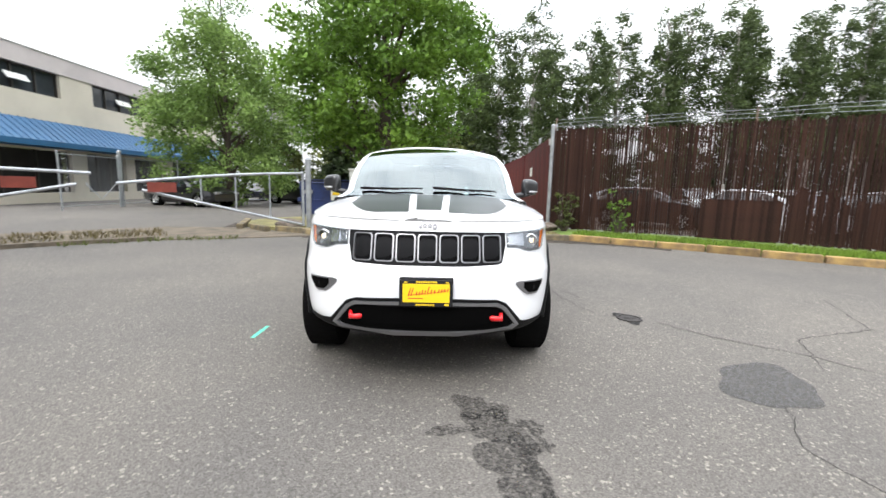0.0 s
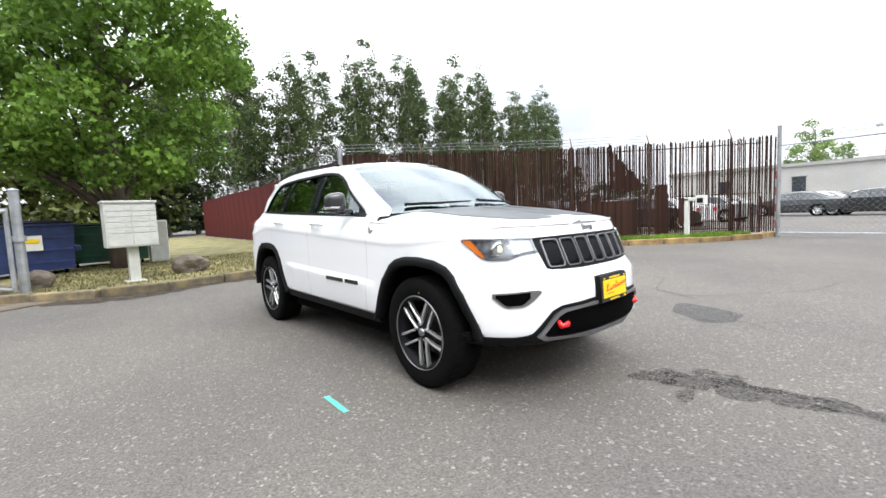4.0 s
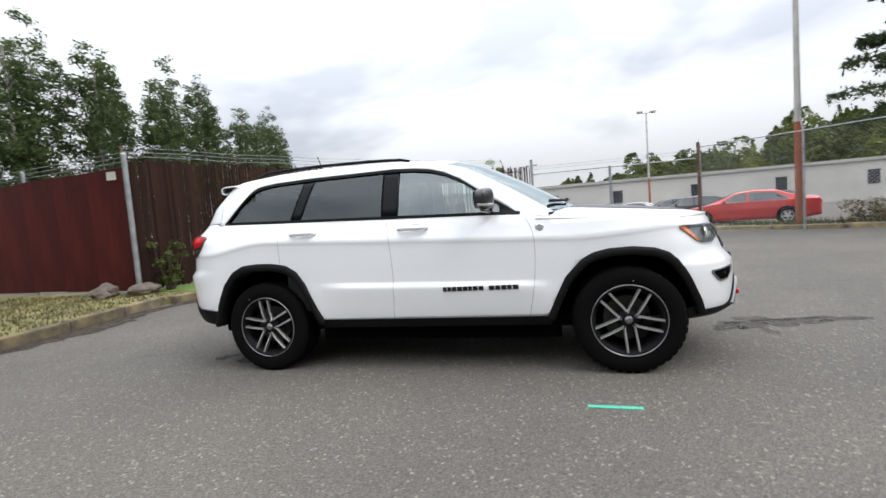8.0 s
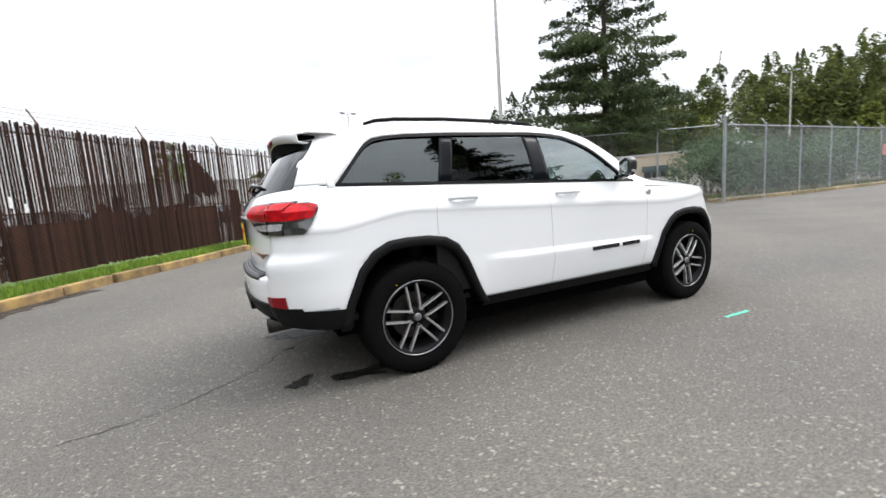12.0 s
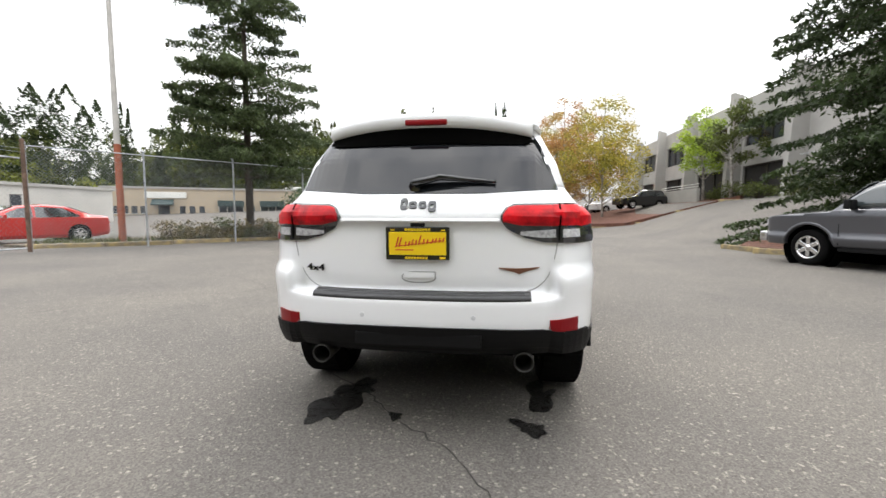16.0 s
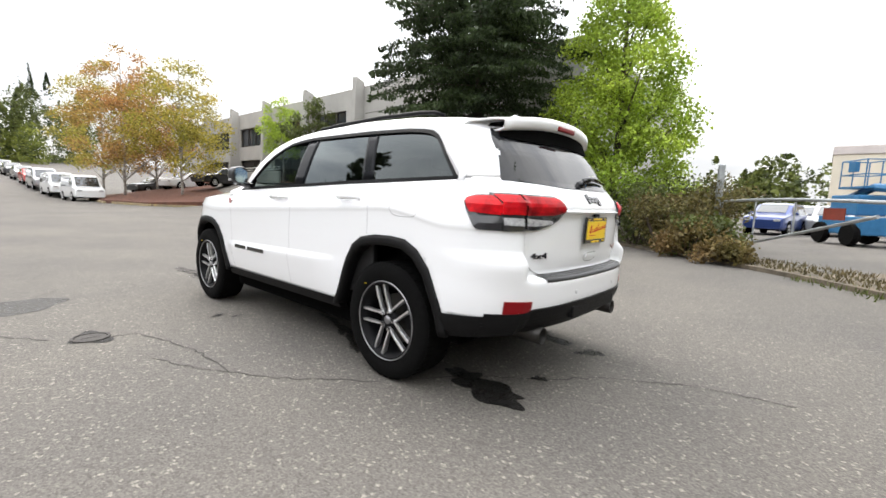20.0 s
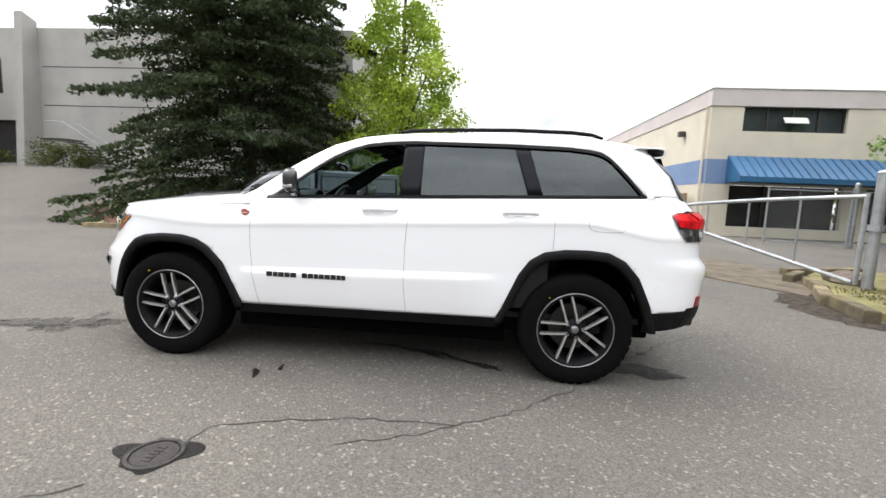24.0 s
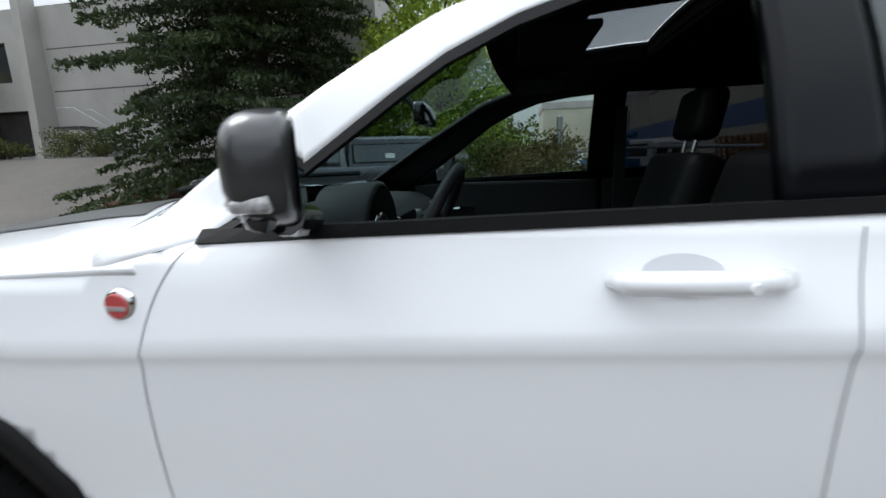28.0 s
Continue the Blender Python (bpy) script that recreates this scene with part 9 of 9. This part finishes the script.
for s in (1, -1):
    ys = sorted(set(steps(-TL / 2, TL / 2, 90) + [w + 0.53 * math.cos(a) for w in T_WHEELS for a in steps(0, math.pi, 24)]))
    cols = []
    for y in ys:
        lo, hi = truck_lo(y), lerp(y, T_TOP)
        cols.append([(s * truck_x(y, z), y, z) for z in [min(max(z, lo), hi) for z in (0.44, 0.50, 0.56, 0.60, 0.66, 0.69, 0.8, 0.95, 1.05, 1.10, 1.17, 1.22, 1.27)]])
    thicken(part("side_panel", clean(grid_bm(cols)), M_TRUCK, truck, smooth=True), 0.03, 0)
    for wy in T_WHEELS:
        arc = [(wy + 0.53 * math.cos(a), max(0.46, T_R + 0.515 * math.sin(a))) for a in steps(-0.05, math.pi + 0.05, 26)]
        rows = []
        for y, z in arc:
            yo, zo = wy + (y - wy) * 1.16, T_R + (z - T_R) * 1.15
            rows.append([(s * (truck_x(y, z) - 0.08), y, z), (s * (truck_x(y, z) + 0.028), y, z), (s * (truck_x(yo, zo) + 0.026), wy + (y - wy) * 1.09, T_R + (z - T_R) * 1.085), (s * (truck_x(yo, zo) - 0.004), yo, zo)])
        part("fender_flare", clean(grid_bm(rows)), M_TRUCK, truck, "rounded fender bulge", smooth=True)
        well = part("wheel_well", lathe_bm([(0.0, 0.0), (0.56, 0.0), (0.56, 0.3)], 28, 'x'), M_VOID, truck)
        well.matrix_basis = Matrix.Translation((s * 0.66, wy, T_R)) @ Matrix.Rotation(0 if s > 0 else math.pi, 4, 'Z')
        w = part("wheel", lathe_bm([(0.0, 0.03), (0.06, 0.03), (0.10, -0.02), (0.215, -0.03), (0.235, 0.04), (0.255, 0.045), (0.26, 0.02)], 32, 'x'), M_RIMDARK, truck, "bright five-spoke wheel", smooth=True)
        w.matrix_basis = Matrix.Translation((s * 0.935, wy, T_R)) @ Matrix.Rotation(0 if s > 0 else math.pi, 4, 'Z')
        part("tyre", lathe_bm([(0.25, 0.03), (0.30, 0.05), (0.37, 0.045), (0.40, 0.01), (T_R, -0.04), (T_R, -0.18), (0.37, -0.22)], 36, 'x'), M_RUBBER, w, smooth=True)
        part("rim_lip", lathe_bm([(0.225, 0.03), (0.24, 0.05), (0.262, 0.046)], 32, 'x'), M_CHROME, w, smooth=True)
        for k in range(6):
            part("spoke", box_bm(0.0, 0.042, -0.045, 0.045, 0.05, 0.235, 0.012), M_CHROME, w).rotation_euler = (2 * math.pi * k / 6, 0, 0)
        part("hub_cap", lathe_bm([(0.0, 0.06), (0.05, 0.055), (0.07, 0.03)], 20, 'x'), M_CHROME, w, smooth=True)

    def cab_side(y, z, off=0.0):
        return Vector((s * (cab_x(y, z) + off), y, z))

    def shell_side(y, z, off=0.0):
        return Vector((s * (shell_x(y, z) + off), y, z))

    part("door_window", patch_bm(cab_side, [(-1.30, 1.30), (-0.12, 1.295)], [(-1.30, 1.36), (-0.98, 1.63), (-0.78, 1.74), (-0.5, 1.80), (-0.12, 1.81)], 16, 5, 0.008, 0.012), M_TRUCKGLASS, truck, "tinted door window", smooth=True)
    part("rear_cab_window", patch_bm(cab_side, [(-0.02, 1.295), (0.30, 1.295)], [(-0.02, 1.81), (0.30, 1.79)], 6, 5, 0.008, 0.012), M_TRUCKGLASS, truck, "tinted half-door window", smooth=True)
    part("window_pillar", patch_bm(cab_side, [(-0.12, 1.295), (-0.02, 1.295)], [(-0.12, 1.815), (-0.02, 1.815)], 3, 5, 0.006, 0.012), M_BLACKTRIM, truck)
    sw = part("shell_window", patch_bm(shell_side, [(0.58, 1.335), (2.80, 1.335)], [(0.58, 1.78), (2.80, 1.78)], 10, 4, 0.008, 0.012), M_BLACKTRIM, truck, "long black framed shell window")
    part("shell_glass", patch_bm(shell_side, [(0.63, 1.365), (2.75, 1.365)], [(0.63, 1.755), (2.75, 1.755)], 10, 4, 0.012, 0.004), M_TRUCKGLASS, sw, "tinted shell glass")
    part("sticker", patch_bm(shell_side, [(1.36, 1.44), (1.58, 1.44)], [(1.36, 1.55), (1.58, 1.55)], 2, 2, 0.015, 0.002), M_WHITEPAINT, sw, "small white sticker")
    part("door_handle", box_bm(min(s * 0.99, s * 1.035), max(s * 0.99, s * 1.035), -0.42, -0.20, 1.085, 1.15, 0.015), M_BLACKTRIM, truck, "black door handle")
    for y in (-1.32, -0.07, 0.41):
        part("door_gap", box_bm(min(s * 0.985, s * 1.012), max(s * 0.985, s * 1.012), y, y + 0.012, 0.50, 1.20), M_VOID, truck)
    mr = part("door_mirror", box_bm(min(s * 1.0, s * 1.22), max(s * 1.0, s * 1.22), -1.14, -1.0, 1.26, 1.46, 0.04), M_BLACKTRIM, truck, "black door mirror")
    part("mirror_arm", box_bm(min(s * 0.93, s * 1.02), max(s * 0.93, s * 1.02), -1.13, -1.04, 1.25, 1.31, 0.01), M_BLACKTRIM, mr)
    part("fender_badge", box_bm(min(s * 0.98, s * 1.003), max(s * 0.98, s * 1.003), -1.62, -1.40, 1.09, 1.12, 0.004), M_SILVER, truck, "small silver badge")
    part("head_lamp", box_bm(min(s * 0.60, s * 0.90), max(s * 0.60, s * 0.90), -TL / 2 - 0.01, -TL / 2 + 0.25, 0.86, 1.04, 0.03), M_CLEARLENS, truck, "clear headlamp")
    part("tail_lamp", box_bm(min(s * 0.80, s * 0.93), max(s * 0.80, s * 0.93), TL / 2 - 0.1, TL / 2 + 0.01, 0.86, 1.22, 0.02), M_REDLENS, truck, "red tail lamp")
    part("rocker", box_bm(min(s * 0.80, s * 0.96), max(s * 0.80, s * 0.96), -1.35, 1.25, 0.36, 0.47, 0.02), M_BLACKTRIM, truck)
b = grid_bm([[(x * truck_x(y, 1.17), y, lerp(y, T_TOP) + 0.055 * (1 - abs(x) ** 4) + (0.02 if 0.35 < abs(x) < 0.7 else 0)) for x in steps(-1, 1, 14)] for y in steps(-2.95, -1.55, 12)])
part("hood", clean(b), M_TRUCK, truck, "grey hood", smooth=True)
rows = [[(sx * cab_x(y, min(z, zt)), y, z) for sx, z, zt in ((-1, 1.19, 9), (-1, max(1.195, lerp(y, CAB_TOP) - 0.06), 9))] + [(-0.72 * TW / 2, y, lerp(y, CAB_TOP)), (0, y, lerp(y, CAB_TOP) + 0.025), (0.72 * TW / 2, y, lerp(y, CAB_TOP))] + [(sx * cab_x(y, z), y, z) for sx, z in ((1, max(1.195, lerp(y, CAB_TOP) - 0.06)), (1, 1.19))] for y in sorted(set(steps(-1.62, 0.46, 26) + [p[0] for p in CAB_TOP]))]
b = grid_bm(rows)
b.verts.ensure_lookup_table()
b.faces.new(b.verts[-7:])
part("cab", clean(b), M_TRUCK, truck, "grey extended cab", smooth=True)
ws = [[(x * 0.82, y - 0.014, lerp(y, CAB_TOP) + 0.018 + 0.02 * (1 - x * x)) for x in steps(-1, 1, 8)] for y in steps(-1.46, -0.86, 8)]
thicken(part("windscreen", clean(grid_bm(ws)), M_TRUCKGLASS, truck, "tinted windscreen", smooth=True), 0.01, 0)
b = bmesh.new()
grid_bm([[(-0.975, y, 1.26), (-shell_x(y, 1.88), y, 1.88), (-0.80, y, zt), (0, y, zt + 0.02), (0.80, y, zt), (shell_x(y, 1.88), y, 1.88), (0.975, y, 1.26)] for y, zt in ((0.50, 1.93), (0.9, 1.945), (2.0, 1.945), (2.86, 1.93))], b)
b.verts.ensure_lookup_table()
b.faces.new(b.verts[:7])
b.faces.new(b.verts[-7:])
part("camper_shell", clean(b), M_TRUCK, truck, "grey camper shell", smooth=False)
part("shell_gap", box_bm(-0.93, 0.93, 0.44, 0.52, 0.6, 1.84), M_VOID, truck)
part("tailgate", box_bm(-0.90, 0.90, TL / 2 - 0.08, TL / 2 - 0.01, 0.60, 1.26, 0.02), M_TRUCK, truck)
part("front_panel", box_bm(-0.86, 0.86, -TL / 2 - 0.005, -TL / 2 + 0.06, 0.60, 1.06, 0.03), M_BLACKTRIM, truck)
part("front_bumper", box_bm(-0.96, 0.96, -TL / 2 - 0.14, -TL / 2 + 0.06, 0.50, 0.74, 0.05), M_CHROME, truck, "chrome front bumper")
part("grille", box_bm(-0.58, 0.58, -TL / 2 - 0.03, -TL / 2 + 0.05, 0.78, 1.05, 0.03), M_CHROME, truck)
part("rear_bumper", box_bm(-0.95, 0.95, TL / 2 - 0.04, TL / 2 + 0.14, 0.55, 0.74, 0.04), M_CHROME, truck, "chrome rear bumper")
part("chassis", box_bm(-0.62, 0.62, -2.6, 2.7, 0.38, 0.70, 0.03), M_VOID, truck)
